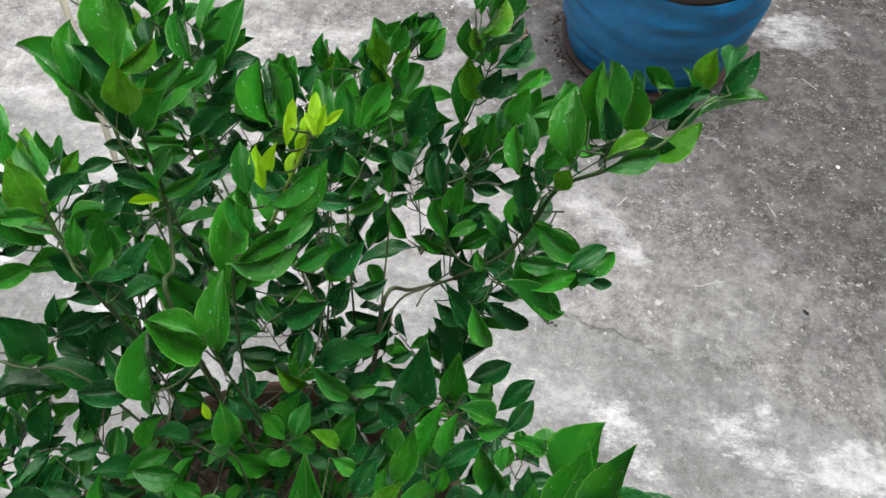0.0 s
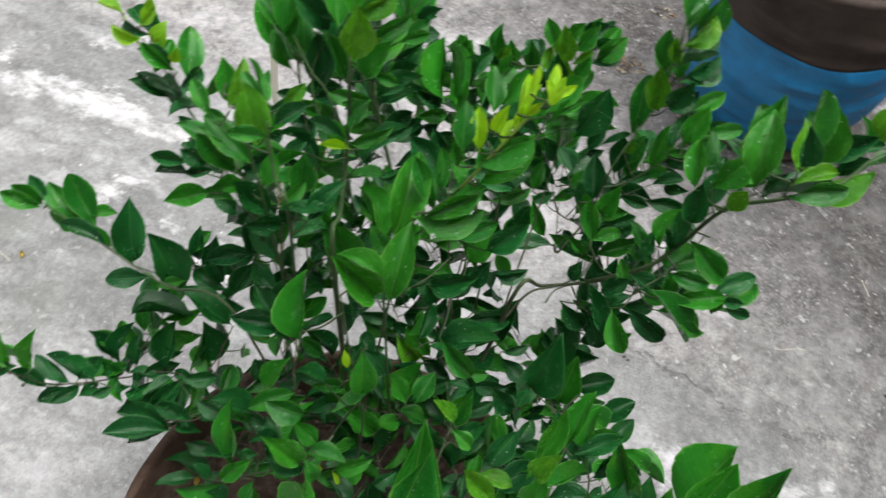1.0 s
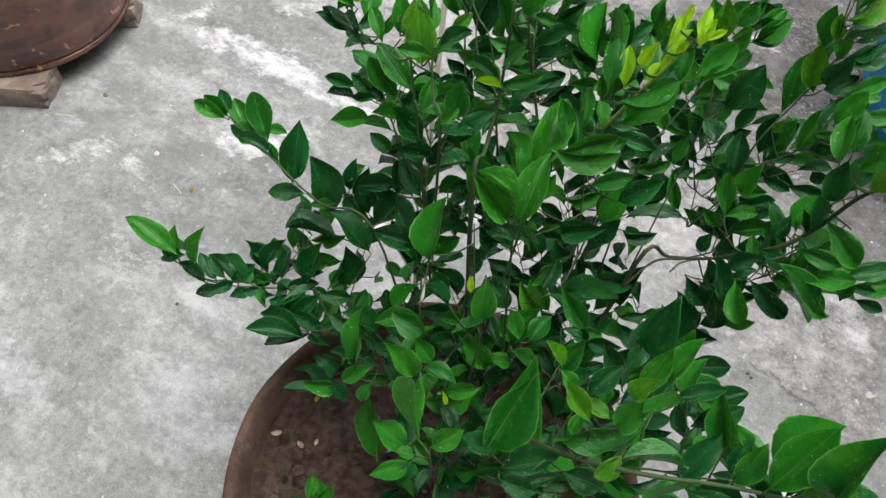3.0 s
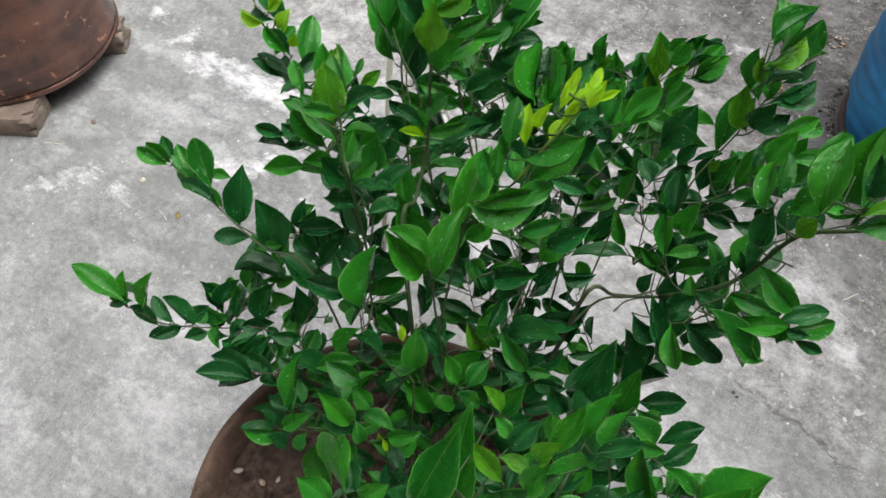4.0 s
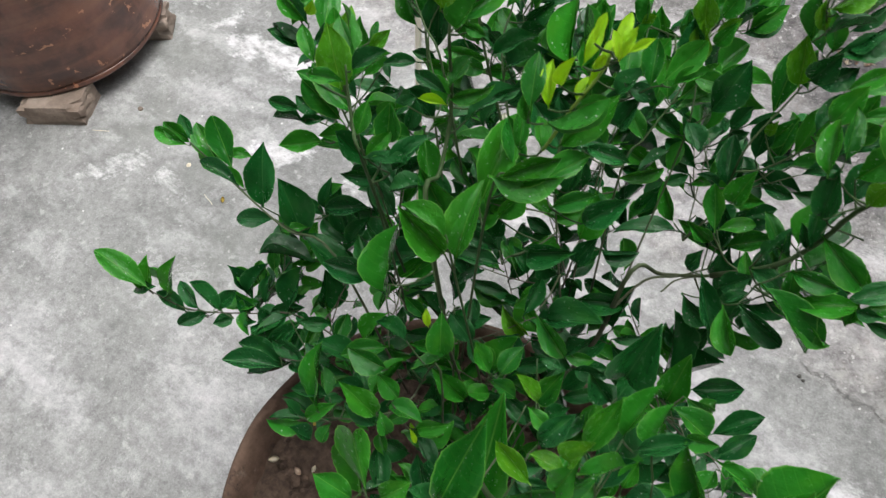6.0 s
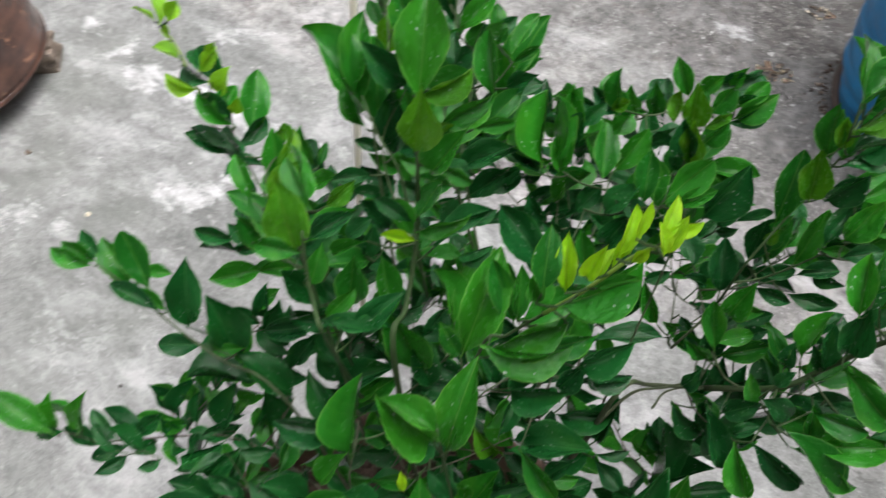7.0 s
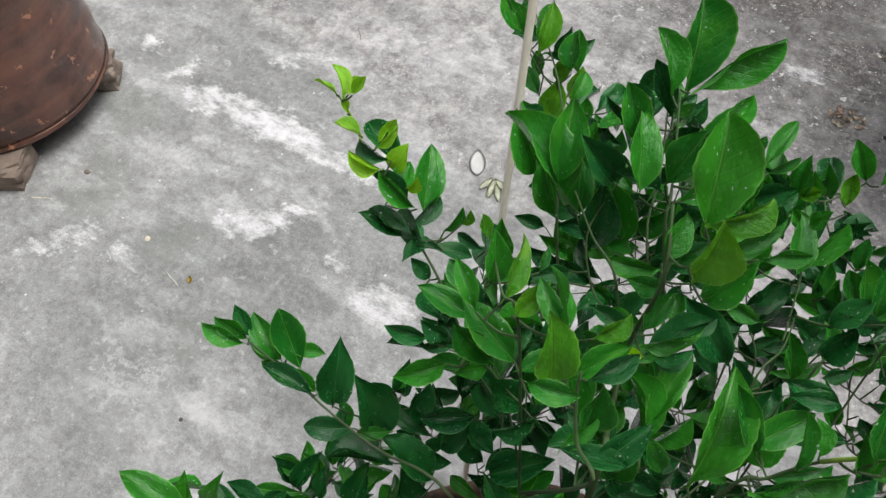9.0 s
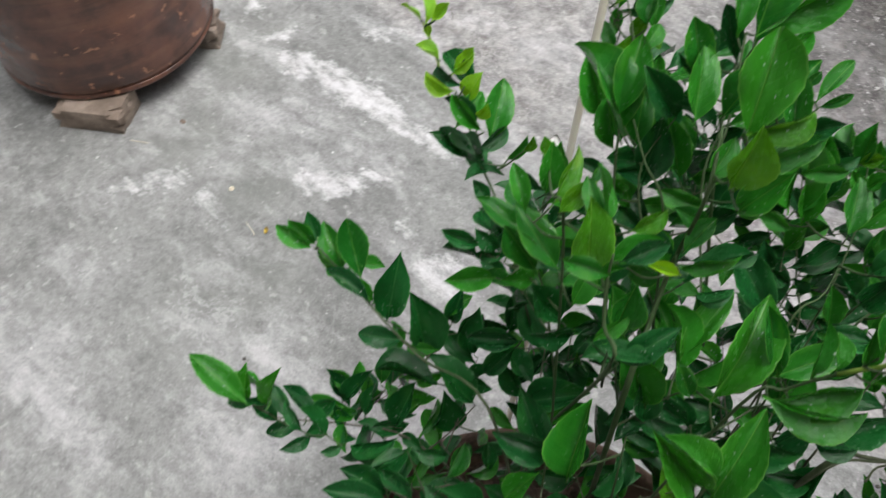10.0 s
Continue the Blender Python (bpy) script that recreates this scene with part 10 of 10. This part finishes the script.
tw = twig(0.001, (0.390, 0.533, 0.913), (0.391, 0.518, 0.912), (0.393, 0.503, 0.921))
leaf(tw, (0.395, 0.524, 0.914), (0.440, 0.511, 0.922), 0.022, "mature", 1)
leaf(tw, (0.389, 0.517, 0.920), (0.369, 0.501, 0.952), 0.022, "old", 1)
leaf(tw, (0.388, 0.509, 0.917), (0.362, 0.471, 0.916), 0.023, "old", 1)
leaf(tw, (0.397, 0.503, 0.922), (0.428, 0.471, 0.937), 0.021, "old", 1)
leaf(tw, (0.378, 0.512, 0.916), (0.409, 0.497, 0.906), 0.019, "mature", 1)
leaf(tw, (0.390, 0.535, 0.917), (0.374, 0.513, 0.934), 0.014, "mature", 1)
leaf(tw, (0.386, 0.537, 0.916), (0.404, 0.511, 0.917), 0.014, "old", 1)
leaf(tw, (0.385, 0.513, 0.917), (0.355, 0.522, 0.943), 0.021, "old", 1)

tw = twig(0.001, (-0.027, 0.905, 0.950), (-0.038, 0.916, 0.955), (-0.048, 0.926, 0.972))
leaf(tw, (-0.041, 0.924, 0.966), (-0.037, 0.961, 0.977), 0.018, "old", 1)
leaf(tw, (-0.051, 0.923, 0.973), (-0.080, 0.923, 0.992), 0.016, "old", 1)

tw = twig(0.001, (0.274, 0.719, 0.720), (0.268, 0.687, 0.720), (0.261, 0.655, 0.734))
leaf(tw, (0.272, 0.699, 0.719), (0.281, 0.673, 0.696), 0.018, "old", 1)
leaf(tw, (0.272, 0.688, 0.725), (0.289, 0.662, 0.738), 0.015, "old", 1)
leaf(tw, (0.262, 0.678, 0.728), (0.228, 0.673, 0.740), 0.018, "old", 1)
leaf(tw, (0.268, 0.665, 0.731), (0.296, 0.642, 0.738), 0.018, "mature", 1)
leaf(tw, (0.267, 0.700, 0.720), (0.231, 0.711, 0.720), 0.020, "mature", 1)
leaf(tw, (0.266, 0.682, 0.727), (0.219, 0.668, 0.731), 0.026, "old", 1)
leaf(tw, (0.256, 0.671, 0.731), (0.235, 0.629, 0.733), 0.022, "mature", 1)

tw = twig(0.001, (-0.022, 0.689, 0.805), (0.003, 0.722, 0.820), (0.028, 0.755, 0.852))
leaf(tw, (-0.009, 0.712, 0.815), (-0.013, 0.754, 0.813), 0.019, "old", 1)
leaf(tw, (-0.004, 0.717, 0.825), (-0.007, 0.722, 0.871), 0.021, "old", 1)
leaf(tw, (0.007, 0.735, 0.833), (-0.000, 0.768, 0.843), 0.016, "old", 1)
leaf(tw, (0.017, 0.737, 0.844), (0.026, 0.736, 0.877), 0.017, "mature", 1)
leaf(tw, (0.025, 0.746, 0.846), (0.060, 0.744, 0.852), 0.018, "mature", 1)
leaf(tw, (0.025, 0.757, 0.854), (0.022, 0.798, 0.880), 0.024, "mature", 1)
leaf(tw, (-0.019, 0.689, 0.810), (0.013, 0.682, 0.822), 0.015, "old", 1)
leaf(tw, (-0.037, 0.712, 0.818), (-0.017, 0.734, 0.820), 0.016, "old", 1)
leaf(tw, (0.003, 0.757, 0.844), (0.005, 0.788, 0.870), 0.019, "mature", 1)

tw = twig(0.001, (-0.191, 0.526, 0.712), (-0.174, 0.567, 0.715), (-0.157, 0.607, 0.734))
leaf(tw, (-0.184, 0.552, 0.719), (-0.209, 0.570, 0.739), 0.018, "mature", 1)
leaf(tw, (-0.172, 0.561, 0.720), (-0.140, 0.569, 0.732), 0.019, "mature", 1)
leaf(tw, (-0.175, 0.575, 0.723), (-0.195, 0.603, 0.735), 0.018, "old", 1)
leaf(tw, (-0.159, 0.595, 0.730), (-0.124, 0.599, 0.727), 0.019, "mature", 1)
leaf(tw, (-0.161, 0.609, 0.737), (-0.170, 0.654, 0.754), 0.021, "mature", 1)
leaf(tw, (-0.182, 0.542, 0.715), (-0.202, 0.517, 0.720), 0.016, "mature", 1)
leaf(tw, (-0.170, 0.594, 0.730), (-0.146, 0.580, 0.746), 0.014, "old", 1)
leaf(tw, (-0.199, 0.559, 0.720), (-0.232, 0.553, 0.738), 0.020, "mature", 1)
leaf(tw, (-0.189, 0.519, 0.718), (-0.160, 0.514, 0.732), 0.015, "old", 1)
leaf(tw, (-0.178, 0.564, 0.720), (-0.180, 0.532, 0.715), 0.014, "old", 1)
leaf(tw, (-0.158, 0.597, 0.732), (-0.197, 0.607, 0.733), 0.020, "mature", 1)
leaf(tw, (-0.154, 0.606, 0.746), (-0.122, 0.614, 0.768), 0.017, "mature", 1)

tw = twig(0.001, (0.127, 0.569, 0.709), (0.118, 0.523, 0.711), (0.110, 0.477, 0.730))
leaf(tw, (0.118, 0.542, 0.714), (0.082, 0.529, 0.730), 0.018, "old", 1)
leaf(tw, (0.124, 0.530, 0.715), (0.143, 0.503, 0.720), 0.016, "old", 1)
leaf(tw, (0.115, 0.521, 0.721), (0.088, 0.512, 0.752), 0.022, "old", 1)
leaf(tw, (0.112, 0.510, 0.721), (0.070, 0.503, 0.729), 0.019, "old", 1)
leaf(tw, (0.120, 0.543, 0.717), (0.101, 0.567, 0.713), 0.014, "old", 1)
leaf(tw, (0.100, 0.472, 0.735), (0.094, 0.452, 0.762), 0.017, "mature", 1)

tw = twig(0.001, (0.405, 0.517, 0.965), (0.427, 0.500, 0.964), (0.450, 0.482, 0.978))
leaf(tw, (0.421, 0.509, 0.966), (0.459, 0.526, 0.961), 0.020, "mature", 1)
leaf(tw, (0.429, 0.504, 0.971), (0.471, 0.519, 0.991), 0.023, "old", 1)
leaf(tw, (0.432, 0.491, 0.972), (0.433, 0.449, 0.982), 0.018, "old", 1)

tw = twig(0.001, (0.270, 0.542, 0.722), (0.309, 0.527, 0.732), (0.349, 0.513, 0.758))
leaf(tw, (0.295, 0.537, 0.731), (0.331, 0.562, 0.746), 0.020, "old", 1)
leaf(tw, (0.327, 0.525, 0.748), (0.351, 0.542, 0.764), 0.015, "mature", 1)
leaf(tw, (0.336, 0.513, 0.753), (0.349, 0.475, 0.769), 0.022, "old", 1)
leaf(tw, (0.350, 0.516, 0.759), (0.386, 0.532, 0.774), 0.018, "mature", 1)
leaf(tw, (0.307, 0.516, 0.738), (0.262, 0.537, 0.730), 0.022, "old", 1)

tw = twig(0.001, (0.130, 0.452, 0.728), (0.113, 0.444, 0.727), (0.096, 0.436, 0.738))
leaf(tw, (0.121, 0.443, 0.729), (0.118, 0.411, 0.734), 0.014, "old", 1)
leaf(tw, (0.098, 0.433, 0.739), (0.070, 0.395, 0.755), 0.021, "mature", 1)
leaf(tw, (0.097, 0.443, 0.744), (0.073, 0.425, 0.762), 0.015, "old", 1)
leaf(tw, (0.096, 0.439, 0.742), (0.096, 0.404, 0.743), 0.015, "old", 1)
leaf(tw, (0.113, 0.426, 0.729), (0.088, 0.419, 0.751), 0.018, "mature", 1)
leaf(tw, (0.087, 0.433, 0.740), (0.057, 0.469, 0.752), 0.025, "old", 1)

tw = twig(0.001, (0.406, 0.849, 0.989), (0.390, 0.844, 0.992), (0.375, 0.839, 1.007))
leaf(tw, (0.395, 0.846, 0.990), (0.363, 0.846, 0.979), 0.015, "mature", 1)
leaf(tw, (0.391, 0.841, 1.000), (0.392, 0.812, 1.037), 0.021, "old", 1)
leaf(tw, (0.375, 0.835, 1.007), (0.355, 0.810, 1.021), 0.017, "mature", 1)
leaf(tw, (0.377, 0.844, 1.006), (0.339, 0.857, 1.019), 0.018, "old", 1)
leaf(tw, (0.392, 0.854, 0.993), (0.399, 0.900, 0.971), 0.022, "mature", 1)

tw = twig(0.001, (0.141, 0.519, 0.715), (0.129, 0.472, 0.721), (0.117, 0.426, 0.745))
leaf(tw, (0.135, 0.479, 0.725), (0.166, 0.443, 0.735), 0.022, "old", 1)
leaf(tw, (0.124, 0.458, 0.730), (0.091, 0.439, 0.711), 0.021, "old", 1)
leaf(tw, (0.127, 0.447, 0.739), (0.146, 0.425, 0.759), 0.016, "old", 1)
leaf(tw, (0.130, 0.453, 0.725), (0.149, 0.410, 0.737), 0.025, "old", 1)

tw = twig(0.001, (0.123, 0.649, 0.759), (0.091, 0.679, 0.772), (0.059, 0.708, 0.802))
leaf(tw, (0.094, 0.671, 0.775), (0.056, 0.656, 0.794), 0.024, "mature", 1)
leaf(tw, (0.072, 0.691, 0.793), (0.039, 0.673, 0.820), 0.022, "mature", 1)
leaf(tw, (0.069, 0.704, 0.797), (0.079, 0.734, 0.807), 0.016, "old", 1)
leaf(tw, (0.057, 0.706, 0.803), (0.015, 0.705, 0.818), 0.020, "mature", 1)
leaf(tw, (0.081, 0.675, 0.773), (0.111, 0.675, 0.779), 0.014, "old", 1)
leaf(tw, (0.089, 0.690, 0.776), (0.106, 0.735, 0.783), 0.024, "old", 1)
leaf(tw, (0.089, 0.681, 0.775), (0.050, 0.662, 0.798), 0.022, "old", 1)
leaf(tw, (0.061, 0.714, 0.807), (0.066, 0.752, 0.804), 0.020, "old", 1)
leaf(tw, (0.077, 0.691, 0.776), (0.072, 0.734, 0.791), 0.022, "old", 1)

tw = twig(0.001, (0.067, 0.701, 0.794), (0.033, 0.724, 0.814), (-0.002, 0.747, 0.851))
leaf(tw, (0.047, 0.712, 0.813), (0.038, 0.715, 0.859), 0.025, "old", 1)
leaf(tw, (0.040, 0.723, 0.815), (0.042, 0.765, 0.826), 0.019, "mature", 1)
leaf(tw, (0.000, 0.750, 0.852), (-0.013, 0.777, 0.869), 0.019, "old", 1)
leaf(tw, (-0.018, 0.736, 0.859), (-0.068, 0.744, 0.860), 0.023, "old", 1)
leaf(tw, (0.044, 0.697, 0.804), (0.032, 0.654, 0.802), 0.023, "old", 1)
leaf(tw, (0.041, 0.727, 0.812), (0.064, 0.696, 0.810), 0.019, "old", 1)
leaf(tw, (0.005, 0.753, 0.855), (-0.043, 0.762, 0.863), 0.021, "mature", 1)

tw = twig(0.001, (0.310, 0.753, 0.864), (0.321, 0.759, 0.874), (0.332, 0.765, 0.896))
leaf(tw, (0.314, 0.759, 0.874), (0.295, 0.780, 0.897), 0.020, "old", 1)
leaf(tw, (0.323, 0.756, 0.881), (0.357, 0.738, 0.911), 0.022, "mature", 1)
leaf(tw, (0.327, 0.766, 0.887), (0.349, 0.791, 0.894), 0.016, "old", 1)
leaf(tw, (0.335, 0.766, 0.893), (0.376, 0.772, 0.904), 0.023, "old", 1)

tw = twig(0.001, (0.102, 0.754, 0.804), (0.088, 0.766, 0.805), (0.074, 0.779, 0.818))
leaf(tw, (0.096, 0.765, 0.807), (0.103, 0.812, 0.816), 0.021, "old", 1)
leaf(tw, (0.084, 0.776, 0.815), (0.103, 0.811, 0.834), 0.023, "old", 1)
leaf(tw, (0.073, 0.779, 0.815), (0.035, 0.802, 0.808), 0.020, "mature", 1)

tw = twig(0.001, (-0.054, 0.680, 0.777), (-0.084, 0.701, 0.788), (-0.115, 0.722, 0.814))
leaf(tw, (-0.079, 0.702, 0.791), (-0.088, 0.742, 0.796), 0.022, "old", 1)
leaf(tw, (-0.091, 0.701, 0.798), (-0.123, 0.691, 0.816), 0.019, "old", 1)
leaf(tw, (-0.108, 0.716, 0.806), (-0.148, 0.730, 0.790), 0.024, "old", 1)
leaf(tw, (-0.116, 0.718, 0.817), (-0.150, 0.714, 0.843), 0.021, "old", 1)
leaf(tw, (-0.041, 0.680, 0.785), (-0.006, 0.670, 0.809), 0.022, "old", 1)

tw = twig(0.001, (-0.069, 0.721, 0.861), (-0.056, 0.738, 0.860), (-0.042, 0.754, 0.871))
leaf(tw, (-0.064, 0.733, 0.863), (-0.074, 0.769, 0.873), 0.017, "mature", 1)
leaf(tw, (-0.051, 0.749, 0.867), (-0.062, 0.797, 0.869), 0.026, "mature", 1)
leaf(tw, (-0.046, 0.757, 0.873), (-0.042, 0.795, 0.889), 0.020, "mature", 1)
leaf(tw, (-0.085, 0.714, 0.862), (-0.115, 0.712, 0.862), 0.015, "old", 1)
leaf(tw, (-0.034, 0.726, 0.863), (0.002, 0.755, 0.856), 0.021, "old", 1)

tw = twig(0.001, (0.167, 0.888, 0.946), (0.186, 0.892, 0.955), (0.204, 0.897, 0.975))
leaf(tw, (0.179, 0.887, 0.954), (0.200, 0.853, 0.973), 0.021, "old", 1)
leaf(tw, (0.185, 0.896, 0.958), (0.201, 0.939, 0.973), 0.023, "mature", 1)
leaf(tw, (0.189, 0.892, 0.968), (0.184, 0.893, 1.005), 0.016, "old", 1)
leaf(tw, (0.199, 0.892, 0.968), (0.239, 0.866, 0.974), 0.025, "mature", 1)
leaf(tw, (0.188, 0.884, 0.974), (0.238, 0.899, 0.975), 0.022, "mature", 1)

tw = twig(0.001, (0.320, 0.758, 0.873), (0.323, 0.788, 0.874), (0.325, 0.819, 0.889))
leaf(tw, (0.318, 0.777, 0.875), (0.285, 0.809, 0.876), 0.020, "mature", 1)
leaf(tw, (0.319, 0.787, 0.881), (0.292, 0.800, 0.897), 0.018, "old", 1)
leaf(tw, (0.327, 0.797, 0.883), (0.373, 0.804, 0.901), 0.026, "mature", 1)
leaf(tw, (0.328, 0.818, 0.893), (0.340, 0.841, 0.918), 0.019, "old", 1)
leaf(tw, (0.324, 0.758, 0.878), (0.321, 0.798, 0.892), 0.022, "old", 1)
leaf(tw, (0.331, 0.808, 0.892), (0.350, 0.849, 0.904), 0.021, "old", 1)
leaf(tw, (0.307, 0.812, 0.894), (0.346, 0.823, 0.888), 0.019, "old", 1)

tw = twig(0.001, (0.214, 0.834, 0.859), (0.226, 0.826, 0.863), (0.237, 0.817, 0.878))
leaf(tw, (0.229, 0.826, 0.865), (0.275, 0.816, 0.856), 0.025, "old", 1)
leaf(tw, (0.232, 0.824, 0.876), (0.249, 0.838, 0.905), 0.019, "mature", 1)
leaf(tw, (0.236, 0.814, 0.877), (0.259, 0.776, 0.896), 0.024, "old", 1)
leaf(tw, (0.231, 0.841, 0.871), (0.247, 0.859, 0.891), 0.015, "old", 1)


sprigs()
grow()


# ---- cane, litter and small things ----
def cane():
    bm = bmesh.new()
    way = spline(CANE_WAY, 14)
    tube(bm, way, 0.0044, 0.0036, 9)
    stick = tagged(part("bamboo_cane", bm, CANE, None), "thin pale split-bamboo cane leaning behind the clay pot", "cane")
    for i in (5, 12, 19, 25):
        nb = bmesh.new()
        d = (way[i + 1] - way[i]).normalized()
        tube(nb, [way[i] - d * 0.004, way[i] - d * 0.0015, way[i] + d * 0.0015, way[i] + d * 0.004], 0.0048, 0.0046, 9)
        part("node_ring", nb, CANE_NODE, stick)


CANE_WAY = ((-0.0465, 0.540, 0.0), (-0.095, 0.708, 0.50), (-0.170, 0.969, 1.27))
cane()


def fallen(name, x, y, z, length, width, turn, material, label, category, curl=0.5, group=""):
    """A small dry leaf or petal, curled up at its edges, lying on what is below it."""
    m = pose(x, y, z, 0, 0, turn)
    bm = bmesh.new()
    rows = []
    for i in range(8):
        t = i / 7
        w = 0.5 * width * max(0.05, math.sin(math.pi * min(1.0, 0.06 + 0.94 * t))) ** 0.7
        rows.append([bm.verts.new(m @ Vector((u * w, (t - 0.5) * length, 0.0015 + curl * width * (0.35 * u * u + 0.25 * (t - 0.5) ** 2 * 4)))) for u in (-1, -0.5, 0, 0.5, 1)])
    for a, b in zip(rows, rows[1:]):
        for k in range(4):
            bm.faces.new((a[k], a[k + 1], b[k + 1], b[k]))
    bmesh.ops.solidify(bm, geom=bm.faces[:], thickness=0.0006)
    tagged(part(name, bm, material, None), label, category, group)


def straw(name, x, y, z, length, radius, turn, bend, material, label, category, group=""):
    m = pose(x, y, z + radius, 0, 0, turn)
    way = [m @ Vector((bend * length * math.cos(math.pi * t), (t - 0.5) * length, 0.0)) for t in (0.0, 0.25, 0.5, 0.75, 1.0)]
    tagged(part(name, tube(bmesh.new(), spline(way, 3), radius, radius * 0.7, 7), material, None), label, category, group)


def pebble(name, x, y, z, size, material, label, category, squash=0.5, group=""):
    bm = bmesh.new()
    chunk(bm, (x, y, z + size * squash * 0.6), size, x * 31 + y * 17, squash)
    tagged(part(name, bm, material, None, smooth=False), label, category, group)


HEAP = (0.293, 2.384)


def yard_litter():
    fallen("fallen_leaf", -0.915, 0.895, 0, 0.018, 0.010, 40, YELLOW, "small shrivelled yellow leaf on the concrete", "leaf", 0.8)
    straw("twig", -0.952, 0.878, 0, 0.045, 0.0008, 62, 0.08, STRAW, "thin pale dry twig on the concrete", "twig")
    pebble("grit", -0.714, 0.631, 0, 0.005, GREY_CHIP, "dark crumb of grit on the concrete", "grit")
    pebble("lime_crumb", -1.076, 0.934, 0, 0.007, STRAW, "pale crumb of lime on the concrete", "crumb")
    fallen("petal", -0.511, 1.515, 0, 0.080, 0.042, 28, PETAL, "curled white petal on the concrete", "petal", 0.3)
    for dx, dy, a, ln in ((0.0, 0.0, 10, 0.060), (0.020, -0.006, 35, 0.052), (-0.018, 0.006, -15, 0.045), (0.012, 0.020, 60, 0.035)):
        fallen("stalk_leaf", -0.443 + dx, 1.462 + dy, 0.001, ln, 0.017, a, STALK, "limp pale green leaf on the concrete", "leaf", 0.5, "limp leaves by the petal")
    straw("straw", 0.588, 1.552, 0, 0.042, 0.0012, -48, 0.10, STRAW, "short bit of pale straw on the concrete", "straw", "bits of straw")
    straw("straw", 1.089, 2.056, 0, 0.055, 0.0011, 42, 0.03, STRAW, "thin dry straw lying near the blue pot", "straw", "bits of straw")
    straw("straw", 0.958, 1.591, 0, 0.045, 0.0009, 12, 0.10, STRAW, "short bit of pale straw on the concrete", "straw", "bits of straw")
    straw("twig", 0.799, 1.348, 0, 0.07, 0.0008, -84, 0.12, STRAW, "thin bent dry twig on the rough screed", "twig")
    straw("plastic_rod", 0.68, 1.779, 0, 0.055, 0.0022, 62, 0.0, PLASTIC, "short white plastic rod on the concrete", "rod")
    pebble("grit", 0.445, 1.181, 0, 0.005, GREY_CHIP, "dark crumb of grit on the concrete", "grit")
    pebble("grit", 0.455, 1.176, 0, 0.004, GREY_CHIP, "dark crumb of grit on the concrete", "grit")
    fallen("chip", 1.018, 1.311, 0, 0.016, 0.008, 50, GREY_CHIP, "dark leaf chip on the rough screed", "chip", 0.4)
    pebble("pink_chip", 1.168, 1.364, 0, 0.0055, BRICK, "pinkish brick chip on the concrete", "chip")
    fallen("pale_chip", 1.194, 1.243, 0, 0.020, 0.011, 80, PETAL, "pale oval chip on the concrete", "chip", 0.3)
    pebble("paint_flake", 1.137, 1.764, 0, 0.006, PETAL, "whitish flake of paint on the concrete", "flake", 0.25)
    pebble("pale_chip", 1.166, 1.904, 0, 0.0035, PETAL, "pale chip on the concrete", "chip", 0.4)
    straw("twig", -1.029, 1.763, 0, 0.05, 0.0010, 30, 0.1, BARK, "thin brown twig on the concrete", "twig")
    straw("twig", -1.385, 0.895, 0, 0.05, 0.0012, -70, 0.04, STRAW, "pale dry twig beside the brick", "twig")
    pebble("brick_crumb", -1.345, 1.01, 0, 0.008, BRICK, "crumb of brick beside the glazed pot", "crumb")
    rnd = random.Random(12)
    for hx, hy, n, size in ((0.243, 2.110, 44, 0.036), (HEAP[0], HEAP[1], 16, 0.03)):
        for _ in range(n):
            a, r = rnd.uniform(0, 6.28), size * math.sqrt(rnd.random())
            fallen("fallen_leaf", hx + r * math.cos(a) * 1.35, hy + r * math.sin(a), 0.008 * rnd.random() * (1 - r / size), rnd.uniform(0.008, 0.020), rnd.uniform(0.005, 0.011), rnd.uniform(0, 360),
                   rnd.choice((DRY, DRY, STRAW, STRAW, BRICK)), "small dry brown leaf in a swept heap", "leaf", rnd.uniform(0.2, 0.9), "swept heap of dry leaves")
    for _ in range(110):
        a = rnd.gauss(3.45, 0.42)
        r = 0.254 + abs(rnd.gauss(0.0, 0.017))
        pebble("crumb", 0.632 + r * math.cos(a), 2.150 + r * math.sin(a), 0, rnd.choice((0.002, 0.003, 0.003, 0.004, 0.006)), rnd.choice((SOIL, SOIL, UMBER, SAUCER, SAUCER, BRICK)),
               "crumb of earth and clay beside the saucer", "crumb", 0.7, "crumbs round the saucer")


def soil_litter():
    z = RIM_Z - 0.030
    for x, y, ln, w, a, m, label in ((-0.104, 0.487, 0.014, 0.009, 20, YELLOW, "small orange-yellow leaf bit on the soil"), (-0.082, 0.423, 0.016, 0.010, 75, DRY, "dry tan leaf bit on the soil"),
                                     (-0.119, 0.418, 0.018, 0.011, 130, STRAW, "pale dry leaf bit on the soil"), (-0.129, 0.516, 0.012, 0.008, 50, YELLOW, "small orange-yellow leaf bit on the soil"),
                                     (-0.066, 0.437, 0.012, 0.007, 10, STRAW, "pale dry leaf bit on the soil"), (-0.02, 0.36, 0.02, 0.010, 160, DRY, "dry tan leaf bit on the soil")):
        fallen("leaf_bit", x, y, z, ln * 0.8, w * 0.8, a, m, label, "leaf", 0.5, "leaf bits on the soil")
    pebble("stone", 0.217, 0.558, z - 0.004, 0.016, STRAW, "pale stone lying on the soil in the pot", "stone", 0.7)


yard_litter()
soil_litter()
